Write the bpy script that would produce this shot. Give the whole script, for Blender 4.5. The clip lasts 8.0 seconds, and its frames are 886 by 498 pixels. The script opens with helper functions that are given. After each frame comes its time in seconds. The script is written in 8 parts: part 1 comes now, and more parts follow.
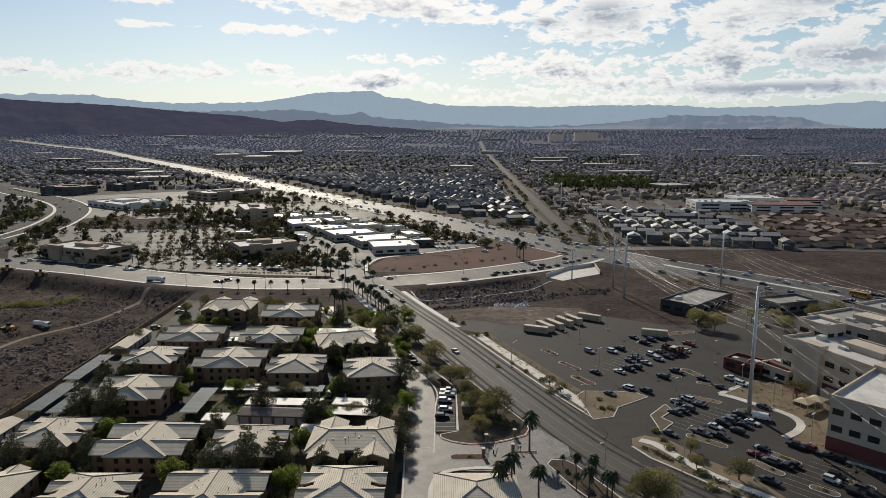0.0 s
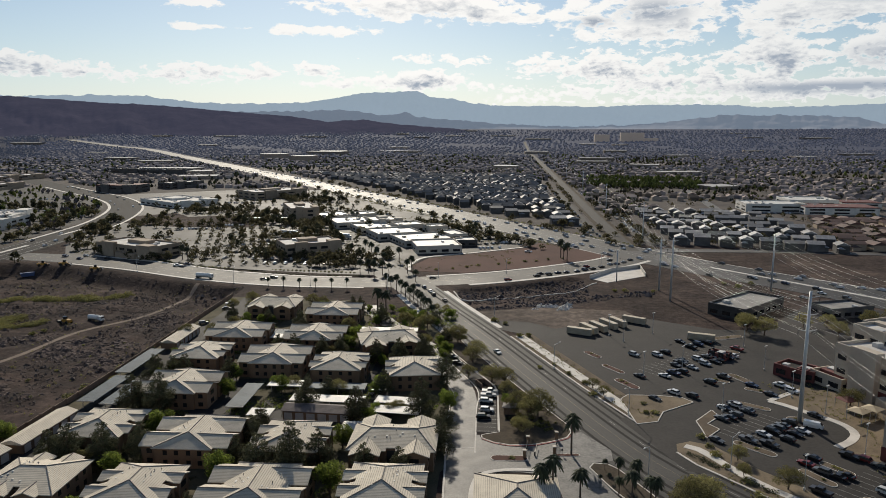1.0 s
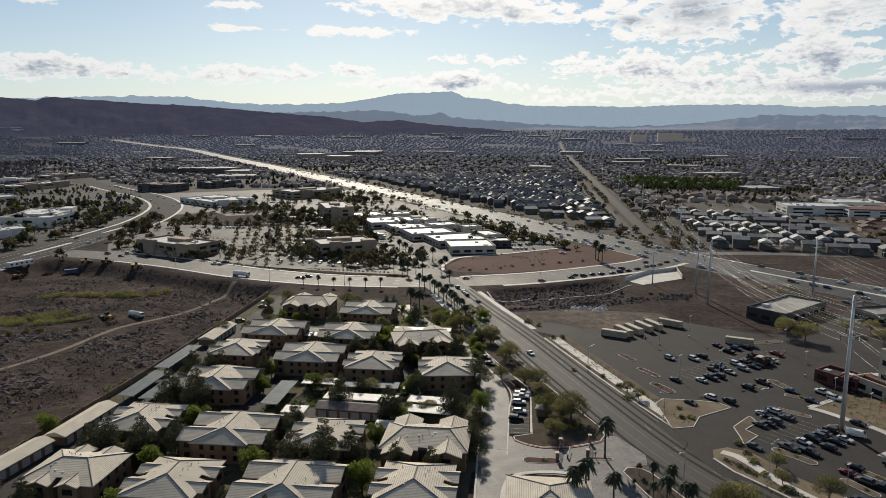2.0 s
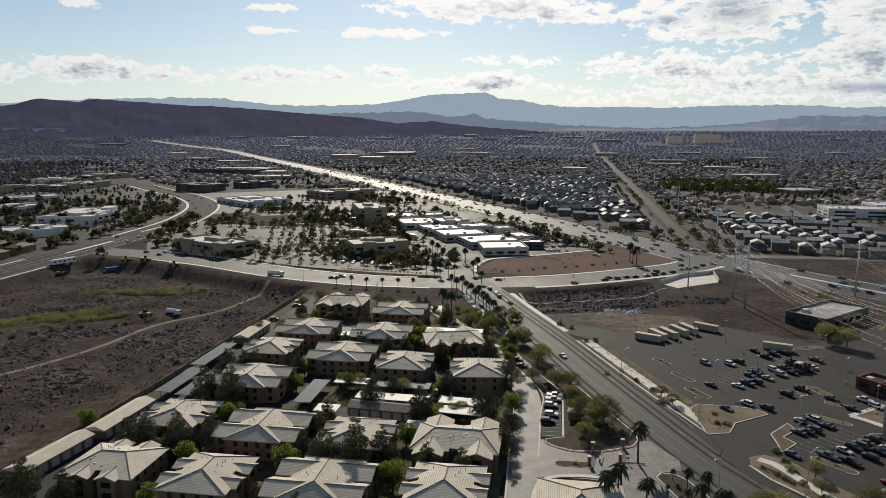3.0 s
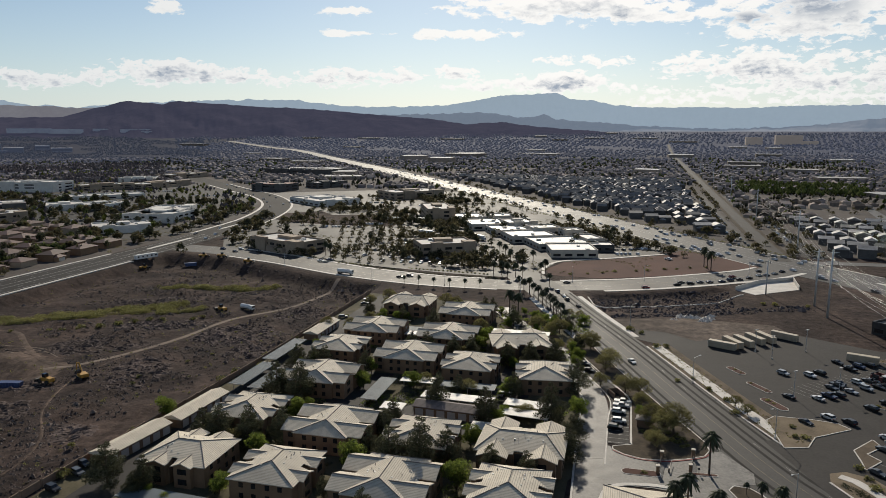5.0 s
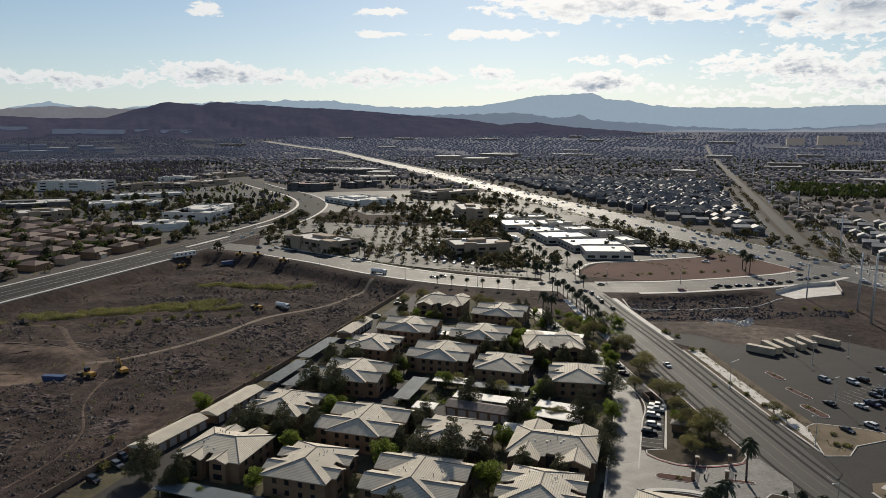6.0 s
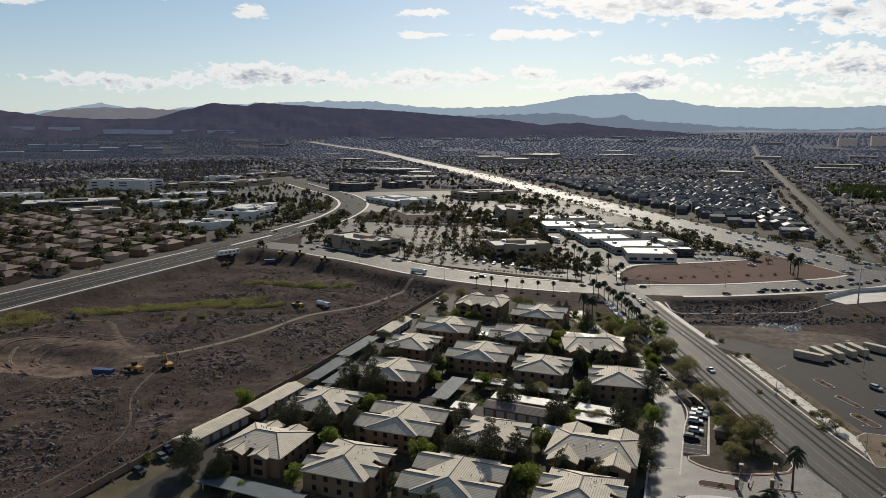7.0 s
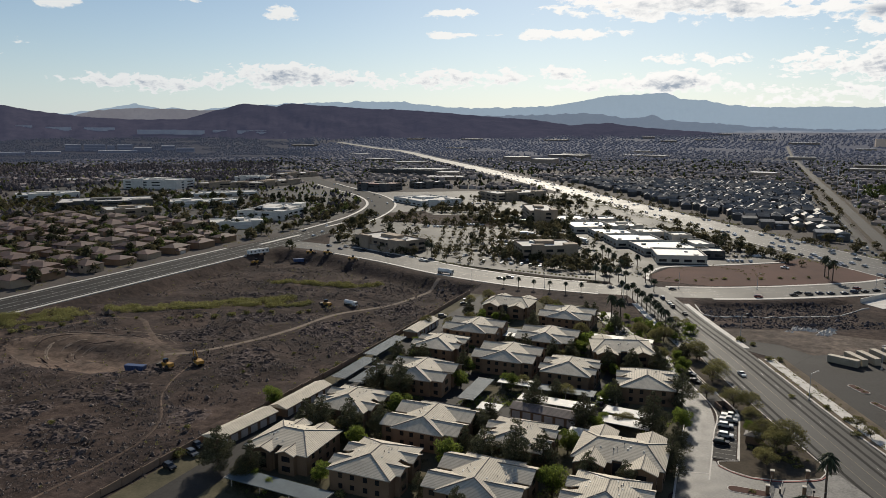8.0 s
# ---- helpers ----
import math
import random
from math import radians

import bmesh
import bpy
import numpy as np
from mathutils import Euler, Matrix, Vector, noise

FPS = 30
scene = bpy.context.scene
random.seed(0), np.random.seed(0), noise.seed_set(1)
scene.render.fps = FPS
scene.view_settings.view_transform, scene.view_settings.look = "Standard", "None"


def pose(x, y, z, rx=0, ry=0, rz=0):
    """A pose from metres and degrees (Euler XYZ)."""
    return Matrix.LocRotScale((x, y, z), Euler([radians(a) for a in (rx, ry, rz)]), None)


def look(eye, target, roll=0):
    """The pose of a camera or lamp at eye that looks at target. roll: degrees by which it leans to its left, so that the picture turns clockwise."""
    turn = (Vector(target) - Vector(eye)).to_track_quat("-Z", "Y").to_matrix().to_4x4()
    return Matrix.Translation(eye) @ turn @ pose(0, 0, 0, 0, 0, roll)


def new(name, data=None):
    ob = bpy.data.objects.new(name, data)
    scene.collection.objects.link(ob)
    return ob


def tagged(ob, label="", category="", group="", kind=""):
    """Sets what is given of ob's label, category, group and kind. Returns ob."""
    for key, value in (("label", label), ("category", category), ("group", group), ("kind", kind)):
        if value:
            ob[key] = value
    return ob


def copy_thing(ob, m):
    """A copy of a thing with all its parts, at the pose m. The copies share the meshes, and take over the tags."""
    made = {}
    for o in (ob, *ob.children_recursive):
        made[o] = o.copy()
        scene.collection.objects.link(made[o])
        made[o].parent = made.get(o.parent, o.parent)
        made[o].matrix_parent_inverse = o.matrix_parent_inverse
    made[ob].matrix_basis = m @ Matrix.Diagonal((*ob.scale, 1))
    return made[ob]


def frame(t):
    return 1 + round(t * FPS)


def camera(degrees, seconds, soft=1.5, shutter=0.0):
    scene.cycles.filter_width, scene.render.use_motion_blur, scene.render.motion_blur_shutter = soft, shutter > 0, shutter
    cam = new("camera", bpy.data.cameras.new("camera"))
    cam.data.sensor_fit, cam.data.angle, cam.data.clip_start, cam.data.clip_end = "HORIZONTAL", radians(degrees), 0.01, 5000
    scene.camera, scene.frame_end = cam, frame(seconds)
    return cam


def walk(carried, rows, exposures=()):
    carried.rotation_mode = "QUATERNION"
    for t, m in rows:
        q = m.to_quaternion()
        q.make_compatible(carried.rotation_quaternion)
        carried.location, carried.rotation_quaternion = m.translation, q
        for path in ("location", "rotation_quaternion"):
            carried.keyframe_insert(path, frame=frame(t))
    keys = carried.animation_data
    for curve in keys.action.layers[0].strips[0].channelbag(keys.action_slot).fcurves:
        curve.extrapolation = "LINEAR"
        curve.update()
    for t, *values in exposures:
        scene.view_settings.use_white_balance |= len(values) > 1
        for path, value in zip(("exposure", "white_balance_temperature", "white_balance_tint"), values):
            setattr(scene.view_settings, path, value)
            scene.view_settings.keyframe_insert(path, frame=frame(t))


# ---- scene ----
import itertools

# ---------------------------------------------------------------- camera
cam = camera(64.2, 8.0, soft=0.8)
EYE = (0.0, 0.0, 85.0)
TURNS = [
    (0.0, 0.0, -9.643), (0.5, 1.618, -9.637), (1.0, 3.537, -9.643), (1.5, 5.065, -9.641), (3.0, 8.98, -9.531),
    (3.5, 10.6, -9.491), (4.0, 11.758, -9.47), (4.5, 13.104, -9.465), (6.0, 17.272, -9.426), (6.5, 18.685, -9.41),
    (7.0, 20.539, -9.396), (7.5, 21.913, -9.381), (8.0, 22.781, -9.371)]
walk(cam, [(t, pose(*EYE, 90 + tilt, 0, turn)) for t, turn, tilt in TURNS])

# ---------------------------------------------------------------- light
SUN_AZ, SUN_EL = 12.5, 29.0          # degrees left of +y, degrees up
SUN_POWER, SKY_POWER, EXPOSURE = 5.3, 0.087, -0.18
scene.view_settings.exposure = EXPOSURE
sun = new("sun", bpy.data.lights.new("sun", "SUN"))
sun.data.energy, sun.data.angle, sun.data.color = SUN_POWER, radians(0.6), (1.0, 0.905, 0.75)
sd = Vector((-math.sin(radians(SUN_AZ)) * math.cos(radians(SUN_EL)), math.cos(radians(SUN_AZ)) * math.cos(radians(SUN_EL)), math.sin(radians(SUN_EL))))
sun.matrix_world = look(sd * 100, (0, 0, 0))

world = bpy.data.worlds.new("sky")
scene.world = world
world.use_nodes = True
wn, wl = world.node_tree.nodes, world.node_tree.links


def wmath(op, a, b=None, c=None, clamp=False):
    n = wn.new("ShaderNodeMath")
    n.operation, n.use_clamp = op, clamp
    for i, v in enumerate((a, b, c)):
        if v is None:
            continue
        if isinstance(v, (int, float)):
            n.inputs[i].default_value = v
        else:
            wl.new(v, n.inputs[i])
    return n.outputs[0]


def wmix(fac, a, b):
    n = wn.new("ShaderNodeMix")
    n.data_type = "RGBA"
    for s, v in ((n.inputs[0], fac), (n.inputs[6], a), (n.inputs[7], b)):
        if isinstance(v, (int, float, tuple)):
            s.default_value = v
        else:
            wl.new(v, s)
    return n.outputs[2]


# clouds: azimuth, elevation, half width, half height (degrees), fullness
CLOUDS = [
    (4.3, 9.4, 9.0, 1.2, 0.82), (-11.4, 8.4, 7.2, 2.0, 0.78), (-24.8, 8.1, 8.9, 1.9, 0.62), (-22.0, 5.2, 8.0, 1.4, 0.58), (-28.7, 5.2, 5.0, 1.4, 0.8),
    (-24.6, 3.0, 10.5, 0.75, 0.9), (2.8, 5.4, 4.6, 0.5, 0.62), (-8.0, 4.8, 6.6, 1.2, 0.82), (-19.0, 3.7, 8.0, 0.9, 0.62), (30.3, 4.2, 1.9, 0.65, 0.62),
    (27.2, 3.8, 2.2, 0.5, 0.58), (21.3, 4.2, 5.4, 0.8, 0.74), (14.2, 4.4, 2.2, 0.55, 0.6), (12.9, 3.5, 3.2, 0.4, 0.55), (6.1, 3.8, 4.4, 0.8, 0.8),
    (-0.5, 3.3, 2.5, 0.65, 0.62), (-9.6, 3.2, 6.9, 0.75, 0.62), (21.6, 7.5, 3.0, 0.32, 0.45), (13.3, 7.4, 5.8, 0.46, 0.62), (21.8, 9.1, 2.6, 0.46, 0.5)]
CLOUDS_FAR = [
    (50.4, 8.8, 1.9, 0.6, 0.55), (35.0, 8.9, 1.5, 0.7, 0.5), (44.4, 3.7, 6.1, 0.65, 0.7), (34.4, 4.2, 5.5, 0.75, 0.9), (42.4, 9.6, 2.2, 0.35, 0.5),
    (-13, 2.3, 14, 0.6, 0.5), (-45, 6, 12, 4, 0.9), (70, 7, 14, 2, 0.6), (95, 12, 20, 4, 0.6), (-80, 14, 25, 6, 0.8),
    (-10, 22, 18, 5, 0.6), (30, 26, 14, 5, 0.5), (160, 15, 40, 6, 0.6), (-130, 20, 40, 8, 0.6)]
tc = wn.new("ShaderNodeTexCoord")
sep = wn.new("ShaderNodeSeparateXYZ")
wl.new(tc.outputs["Generated"], sep.inputs[0])
az = wmath("MULTIPLY", wmath("ARCTAN2", wmath("MULTIPLY", sep.outputs[0], -1.0), sep.outputs[1]), 57.29578)
el = wmath("MULTIPLY", wmath("ARCSINE", sep.outputs[2]), 57.29578)


def wvec(op, a, b, c=None):
    n = wn.new("ShaderNodeVectorMath")
    n.operation = op
    for i, v in enumerate((a, b, c)):
        if isinstance(v, tuple):
            n.inputs[i].default_value = v
        elif v is not None:
            wl.new(v, n.inputs[i])
    return n.outputs["Value" if op == "LENGTH" else "Vector"]


def wnoise(vec, sx, sy, detail, rough, seed):
    n = wn.new("ShaderNodeTexNoise")
    n.inputs["Scale"].default_value, n.inputs["Detail"].default_value, n.inputs["Roughness"].default_value = 1.0, detail, rough
    wl.new(wvec("MULTIPLY_ADD", vec, (sx, sy, 0), (seed, seed * 0.7, seed * 1.3)), n.inputs["Vector"])
    return n


def cloud_density(dx, dy):
    """How thick the cloud is at a direction moved by dx, dy degrees: heaps inside the ellipses, torn by noise."""
    c = wn.new("ShaderNodeCombineXYZ")
    wl.new(wmath("ADD", az, dx), c.inputs[0]), wl.new(wmath("ADD", el, dy), c.inputs[1])
    here = c.outputs[0]
    bend = wvec("MULTIPLY_ADD", wnoise(here, 0.9, 1.6, 3, 0.5, 5.3).outputs["Color"], (0.9, 0.5, 0), (-0.45, -0.25, 0))
    here = wvec("ADD", here, bend)
    cover = None
    for a, e, w, hh, full in CLOUDS + CLOUDS_FAR:
        r = wvec("LENGTH", wvec("MULTIPLY", wvec("SUBTRACT", here, (a, e, 0)), (1 / w, 1 / hh, 0)), None)
        v = wmath("SUBTRACT", full, wmath("MULTIPLY", wmath("POWER", r, 1.8), 0.6))
        cover = v if cover is None else wmath("MAXIMUM", cover, v)
    cover = wmath("MAXIMUM", cover, -0.7)
    heaps = wmath("ADD", wmath("ADD", wmath("MULTIPLY", wnoise(here, 0.27, 0.62, 10, 0.58, 3.1).outputs["Fac"], 2.5), wmath("MULTIPLY", wnoise(here, 0.8, 1.9, 10, 0.6, 14.2).outputs["Fac"], 1.9)), wmath("MULTIPLY", wnoise(here, 0.16, 0.45, 3, 0.5, 8.7).outputs["Fac"], 0.9))
    # puffs look smaller towards the horizon
    small = wmath("MULTIPLY", wmath("SUBTRACT", wnoise(here, 1.5, 2.6, 6, 0.55, 21.4).outputs["Fac"], 0.5), wmath("MULTIPLY", wmath("SUBTRACT", 7.5, el), 0.5, clamp=True))
    heaps = wmath("ADD", heaps, wmath("MULTIPLY", small, 2.0))
    return wmath("ADD", wmath("SUBTRACT", heaps, 2.76), cover)


dens = cloud_density(0.0, 0.0)
above = cloud_density(0.12, wmath("MINIMUM", wmath("MAXIMUM", wmath("MULTIPLY", el, 0.075), 0.22), 0.6))
alpha = wmath("MULTIPLY", wmath("SUBTRACT", dens, 0.06), 4.6, clamp=True)
grey = wmath("MULTIPLY", wmath("MULTIPLY", wmath("SUBTRACT", above, 0.24), 1.15, clamp=True), wmath("MULTIPLY", wmath("SUBTRACT", dens, 0.22), 1.6, clamp=True), clamp=True)
# thick parts whose undersides are in shade
deep = None
for a, e, w, hh in ((-24.6, 2.9, 9.5, 0.55), (-29.5, 5.0, 4.6, 1.1), (-12.5, 8.6, 3.2, 1.1), (-8.0, 8.0, 2.0, 0.5), (-28.0, 8.9, 5.0, 0.7)):
    c = wn.new("ShaderNodeCombineXYZ")
    wl.new(az, c.inputs[0]), wl.new(el, c.inputs[1])
    r = wvec("LENGTH", wvec("MULTIPLY", wvec("SUBTRACT", c.outputs[0], (a, e, 0)), (1 / w, 1 / hh, 0)), None)
    v = wmath("MULTIPLY", wmath("SUBTRACT", 1.1, r), 1.2, clamp=True)
    deep = v if deep is None else wmath("MAXIMUM", deep, v)
grey = wmath("MAXIMUM", grey, wmath("MULTIPLY", wmath("MULTIPLY", deep, 0.95), wmath("MULTIPLY", wmath("SUBTRACT", dens, 0.05), 1.8, clamp=True), clamp=True))
sky = wn.new("ShaderNodeTexSky")
sky.sky_type, sky.sun_disc = "NISHITA", False
sky.sun_elevation, sky.sun_rotation = radians(SUN_EL), radians(-SUN_AZ)
sky.air_density, sky.dust_density, sky.ozone_density, sky.altitude = 1.0, 0.5, 2.5, 600
veil = wmath("MULTIPLY", wmath("POWER", 2.718, wmath("MULTIPLY", wmath("ABSOLUTE", el), -0.20)), 0.85)
near_sun = wmath("POWER", 2.718, wmath("MULTIPLY", wmath("POWER", wmath("MULTIPLY", wmath("ADD", az, -SUN_AZ + 8), 0.032), 2.0), -1.0))
tint = wn.new("ShaderNodeMix")
tint.data_type, tint.blend_type = "RGBA", "MULTIPLY"
tint.inputs[0].default_value, tint.inputs[7].default_value = 1.0, (1.0, 1.01, 0.99, 1)
wl.new(sky.outputs[0], tint.inputs[6])
hazy = wmix(veil, tint.outputs[2], wmix(near_sun, (7.3, 8.3, 9.0, 1), (9.9, 10.6, 10.9, 1)))
cloud_col = wmix(grey, wmix(near_sun, (9.6, 9.9, 10.0, 1), (12.8, 12.6, 12.2, 1)), (4.6, 5.3, 6.3, 1))
seen = wmix(alpha, hazy, cloud_col)
bg = wn["Background"]
bg.inputs[1].default_value = SKY_POWER
wl.new(seen, bg.inputs[0])

# ---------------------------------------------------------------- materials
MATS = {}


def mat(name, col, col2=None, scale=0.2, fine=3.0, rough=0.85, bump=0.0, metal=0.0, vary=0.0, spec=0.4, extra=None, coords="Position", through_light=0.0, rough_var=0.08):
    """Two-scale mottled surface: col and col2 mixed by a broad and a fine noise in metres."""
    if name in MATS:
        return MATS[name]
    m = bpy.data.materials.new(name)
    m.use_nodes = True
    n, l = m.node_tree.nodes, m.node_tree.links
    p = n["Principled BSDF"]
    p.inputs["Metallic"].default_value = metal
    p.inputs["Specular IOR Level"].default_value = spec
    geo = n.new("ShaderNodeNewGeometry")
    if coords == "Object":
        vec = n.new("ShaderNodeTexCoord").outputs["Object"]
    else:
        vec = geo.outputs["Position"]
    col2 = col2 or tuple(c * 0.75 for c in col)
    a, b = n.new("ShaderNodeTexNoise"), n.new("ShaderNodeTexNoise")
    a.inputs["Scale"].default_value, a.inputs["Detail"].default_value, a.inputs["Roughness"].default_value = scale, 6, 0.6
    b.inputs["Scale"].default_value, b.inputs["Detail"].default_value, b.inputs["Roughness"].default_value = fine, 4, 0.7
    for q in (a, b):
        l.new(vec, q.inputs["Vector"])
    mx = n.new("ShaderNodeMath")
    mx.operation = "MULTIPLY_ADD"
    l.new(b.outputs["Fac"], mx.inputs[0])
    mx.inputs[1].default_value = 0.55
    l.new(a.outputs["Fac"], mx.inputs[2])
    rg = n.new("ShaderNodeMapRange")
    rg.inputs["From Min"].default_value, rg.inputs["From Max"].default_value = 0.6, 0.95
    l.new(mx.outputs[0], rg.inputs["Value"])
    c = n.new("ShaderNodeMix")
    c.data_type = "RGBA"
    c.inputs[6].default_value, c.inputs[7].default_value = (*col2, 1), (*col, 1)
    l.new(rg.outputs[0], c.inputs[0])
    out = c.outputs[2]
    if vary:
        oi = n.new("ShaderNodeObjectInfo")
        hs = n.new("ShaderNodeHueSaturation")
        mr = n.new("ShaderNodeMapRange")
        mr.inputs["To Min"].default_value, mr.inputs["To Max"].default_value = 1 - vary, 1 + vary
        l.new(oi.outputs["Random"], mr.inputs["Value"])
        l.new(mr.outputs[0], hs.inputs["Value"])
        l.new(out, hs.inputs["Color"])
        out = hs.outputs[0]
    if extra:
        out = extra(n, l, out, geo, p)
    l.new(out, p.inputs["Base Color"])
    rr = n.new("ShaderNodeMapRange")
    rr.inputs["To Min"].default_value, rr.inputs["To Max"].default_value = max(0.03, rough - rough_var), min(1, rough + rough_var)
    l.new((a if rough_var > 0.1 else b).outputs["Fac"], rr.inputs["Value"])
    l.new(rr.outputs[0], p.inputs["Roughness"])
    if bump:
        bp = n.new("ShaderNodeBump")
        bp.inputs["Strength"].default_value, bp.inputs["Distance"].default_value = 0.6, bump
        l.new(mx.outputs[0], bp.inputs["Height"])
        l.new(bp.outputs[0], p.inputs["Normal"])
    if through_light:
        tr, ms = n.new("ShaderNodeBsdfTranslucent"), n.new("ShaderNodeMixShader")
        l.new(out, tr.inputs["Color"])
        ms.inputs[0].default_value = through_light
        l.new(p.outputs[0], ms.inputs[1]), l.new(tr.outputs[0], ms.inputs[2])
        l.new(ms.outputs[0], n["Material Output"].inputs["Surface"])
    MATS[name] = m
    return m


def courses(period, dark=0.6):
    """Roof-tile courses: fine dark lines at even heights up the slope."""
    def add(n, l, out, geo, p):
        s = n.new("ShaderNodeSeparateXYZ")
        l.new(geo.outputs["Position"], s.inputs[0])
        d = n.new("ShaderNodeMath")
        d.operation = "MULTIPLY"
        l.new(s.outputs[2], d.inputs[0])
        d.inputs[1].default_value = 1 / period
        f = n.new("ShaderNodeMath")
        f.operation = "FRACT"
        l.new(d.outputs[0], f.inputs[0])
        r = n.new("ShaderNodeMapRange")
        r.inputs["From Min"].default_value, r.inputs["From Max"].default_value = 0.12, 0.36
        r.inputs["To Min"].default_value, r.inputs["To Max"].default_value = dark, 1.0
        l.new(f.outputs[0], r.inputs["Value"])
        x = n.new("ShaderNodeMix")
        x.data_type, x.blend_type = "RGBA", "MULTIPLY"
        x.inputs[0].default_value = 1
        l.new(out, x.inputs[6])
        l.new(r.outputs[0], x.inputs[7])
        return x.outputs[2]
    return add


def islands(lo, hi):
    """Brightness that differs from piece to piece of one mesh."""
    def add(n, l, out, geo, p):
        h = n.new("ShaderNodeHueSaturation")
        r = n.new("ShaderNodeMapRange")
        r.inputs["To Min"].default_value, r.inputs["To Max"].default_value = lo, hi
        l.new(geo.outputs["Random Per Island"], r.inputs["Value"])
        l.new(r.outputs[0], h.inputs["Value"])
        l.new(out, h.inputs["Color"])
        return h.outputs[0]
    return add


def patchy(n, l, out, geo, p):
    """Churned ground: lumps a metre or two across, and broad pale or purplish sweeps."""
    for scale, detail, lo, hi, a, b in ((0.28, 8, 0.34, 0.68, 0.5, 1.55), (0.018, 5, 0.36, 0.64, 0.72, 1.3)):
        t, r, h = n.new("ShaderNodeTexNoise"), n.new("ShaderNodeMapRange"), n.new("ShaderNodeHueSaturation")
        t.inputs["Scale"].default_value, t.inputs["Detail"].default_value, t.inputs["Roughness"].default_value = scale, detail, 0.72
        r.inputs["From Min"].default_value, r.inputs["From Max"].default_value = lo, hi
        r.inputs["To Min"].default_value, r.inputs["To Max"].default_value = a, b
        l.new(geo.outputs["Position"], t.inputs["Vector"])
        l.new(t.outputs["Fac"], r.inputs["Value"])
        l.new(r.outputs[0], h.inputs["Value"])
        l.new(out, h.inputs["Color"])
        out = h.outputs[0]
    return out


EARTH = mat("dug_earth", (0.118, 0.083, 0.064), (0.06, 0.044, 0.036), 0.06, 0.8, 0.95, 0.4, spec=0.1, extra=patchy)
DIRT = mat("desert_dirt", (0.070, 0.050, 0.042), (0.029, 0.0225, 0.0215), 0.045, 0.6, 0.97, 0.9, spec=0.05, extra=patchy)
TOWNDIRT = mat("town_ground", (0.105, 0.09, 0.08), (0.06, 0.053, 0.05), 0.02, 0.4, 0.95, spec=0.1)
RED = mat("red_gravel", (0.115, 0.064, 0.052), (0.075, 0.043, 0.036), 0.03, 1.2, 0.95, 0.05, spec=0.1)
VERGE = mat("verge_gravel", (0.155, 0.122, 0.088), (0.085, 0.068, 0.052), 0.12, 2.0, 0.95, 0.05, spec=0.1)
TAN = mat("tan_gravel", (0.21, 0.168, 0.118), (0.115, 0.092, 0.066), 0.1, 2.0, 0.95, 0.05, spec=0.1)
# mulch, its colour darkened for the shade of the trees above
MULCH_SHADE = mat("mulch_in_tree_shade", (0.085, 0.068, 0.05), (0.045, 0.037, 0.028), 0.3, 2.0, 0.95, 0.05, spec=0.08)
SOIL = mat("planting_soil", (0.115, 0.10, 0.065), (0.055, 0.052, 0.032), 0.12, 1.5, 0.95, 0.03, spec=0.1)
YARDDIRT = mat("graded_dirt", (0.125, 0.098, 0.08), (0.072, 0.058, 0.05), 0.08, 0.9, 0.95, 0.1, spec=0.08, extra=patchy)
TRACK = mat("worn_track", (0.205, 0.162, 0.13), (0.145, 0.115, 0.094), 0.1, 1.0, 0.95, 0.04, spec=0.1)
ASPHALT = mat("asphalt", (0.052, 0.049, 0.045), (0.028, 0.027, 0.026), 0.06, 1.5, 0.72, 0.004, spec=0.22, rough_var=0.13)
WESTROAD = mat("dark_road_asphalt", (0.0272, 0.0252, 0.0236), (0.0144, 0.0136, 0.0132), 0.06, 1.5, 0.88, 0.004, spec=0.14, rough_var=0.12)
# worn asphalt; patchy sun glare is also put in as light-dark colour contrast
POLISHED = mat("polished_asphalt", (0.15, 0.143, 0.133), (0.03, 0.029, 0.028), 0.25, 1.6, 0.63, 0.004, spec=0.38, rough_var=0.2)
YARD = mat("yard_asphalt", (0.066, 0.061, 0.056), (0.024, 0.022, 0.021), 0.035, 0.6, 0.75, 0.004, spec=0.23, rough_var=0.16)
GLARE = mat("smooth_asphalt", (0.070, 0.066, 0.062), (0.036, 0.034, 0.032), 0.05, 1.2, 0.62, 0.004, spec=0.35, rough_var=0.14)
STREET = mat("street_asphalt", (0.060, 0.056, 0.052), (0.032, 0.030, 0.028), 0.05, 1.2, 0.69, 0.004, spec=0.22, rough_var=0.14)
FREEWAY = mat("freeway_asphalt", (0.05, 0.047, 0.044), (0.028, 0.026, 0.025), 0.05, 1.2, 0.64, 0.004, spec=0.19, rough_var=0.13)
LOT = mat("lot_asphalt", (0.042, 0.0385, 0.036), (0.018, 0.0165, 0.0155), 0.07, 1.1, 0.82, 0.004, spec=0.18, rough_var=0.14)
CONCRETE = mat("concrete", (0.56, 0.53, 0.485), (0.42, 0.395, 0.36), 0.2, 2.0, 0.75, 0.01, spec=0.35)
PAINT = mat("road_paint", (0.36, 0.35, 0.33), (0.16, 0.155, 0.15), 0.4, 3.0, 0.6)
KERBRED = mat("red_kerb_paint", (0.33, 0.05, 0.04), (0.2, 0.05, 0.04), 0.4, 3.0, 0.6)
STUCCO = mat("brown_stucco", (0.21, 0.135, 0.082), (0.155, 0.10, 0.062), 0.2, 4.0, 0.9, 0.01, vary=0.12)
TILE = mat("concrete_roof_tile", (0.60, 0.535, 0.43), (0.46, 0.41, 0.33), 0.25, 2.5, 0.78, 0.02, spec=0.25, vary=0.07, extra=courses(0.15, 0.56))
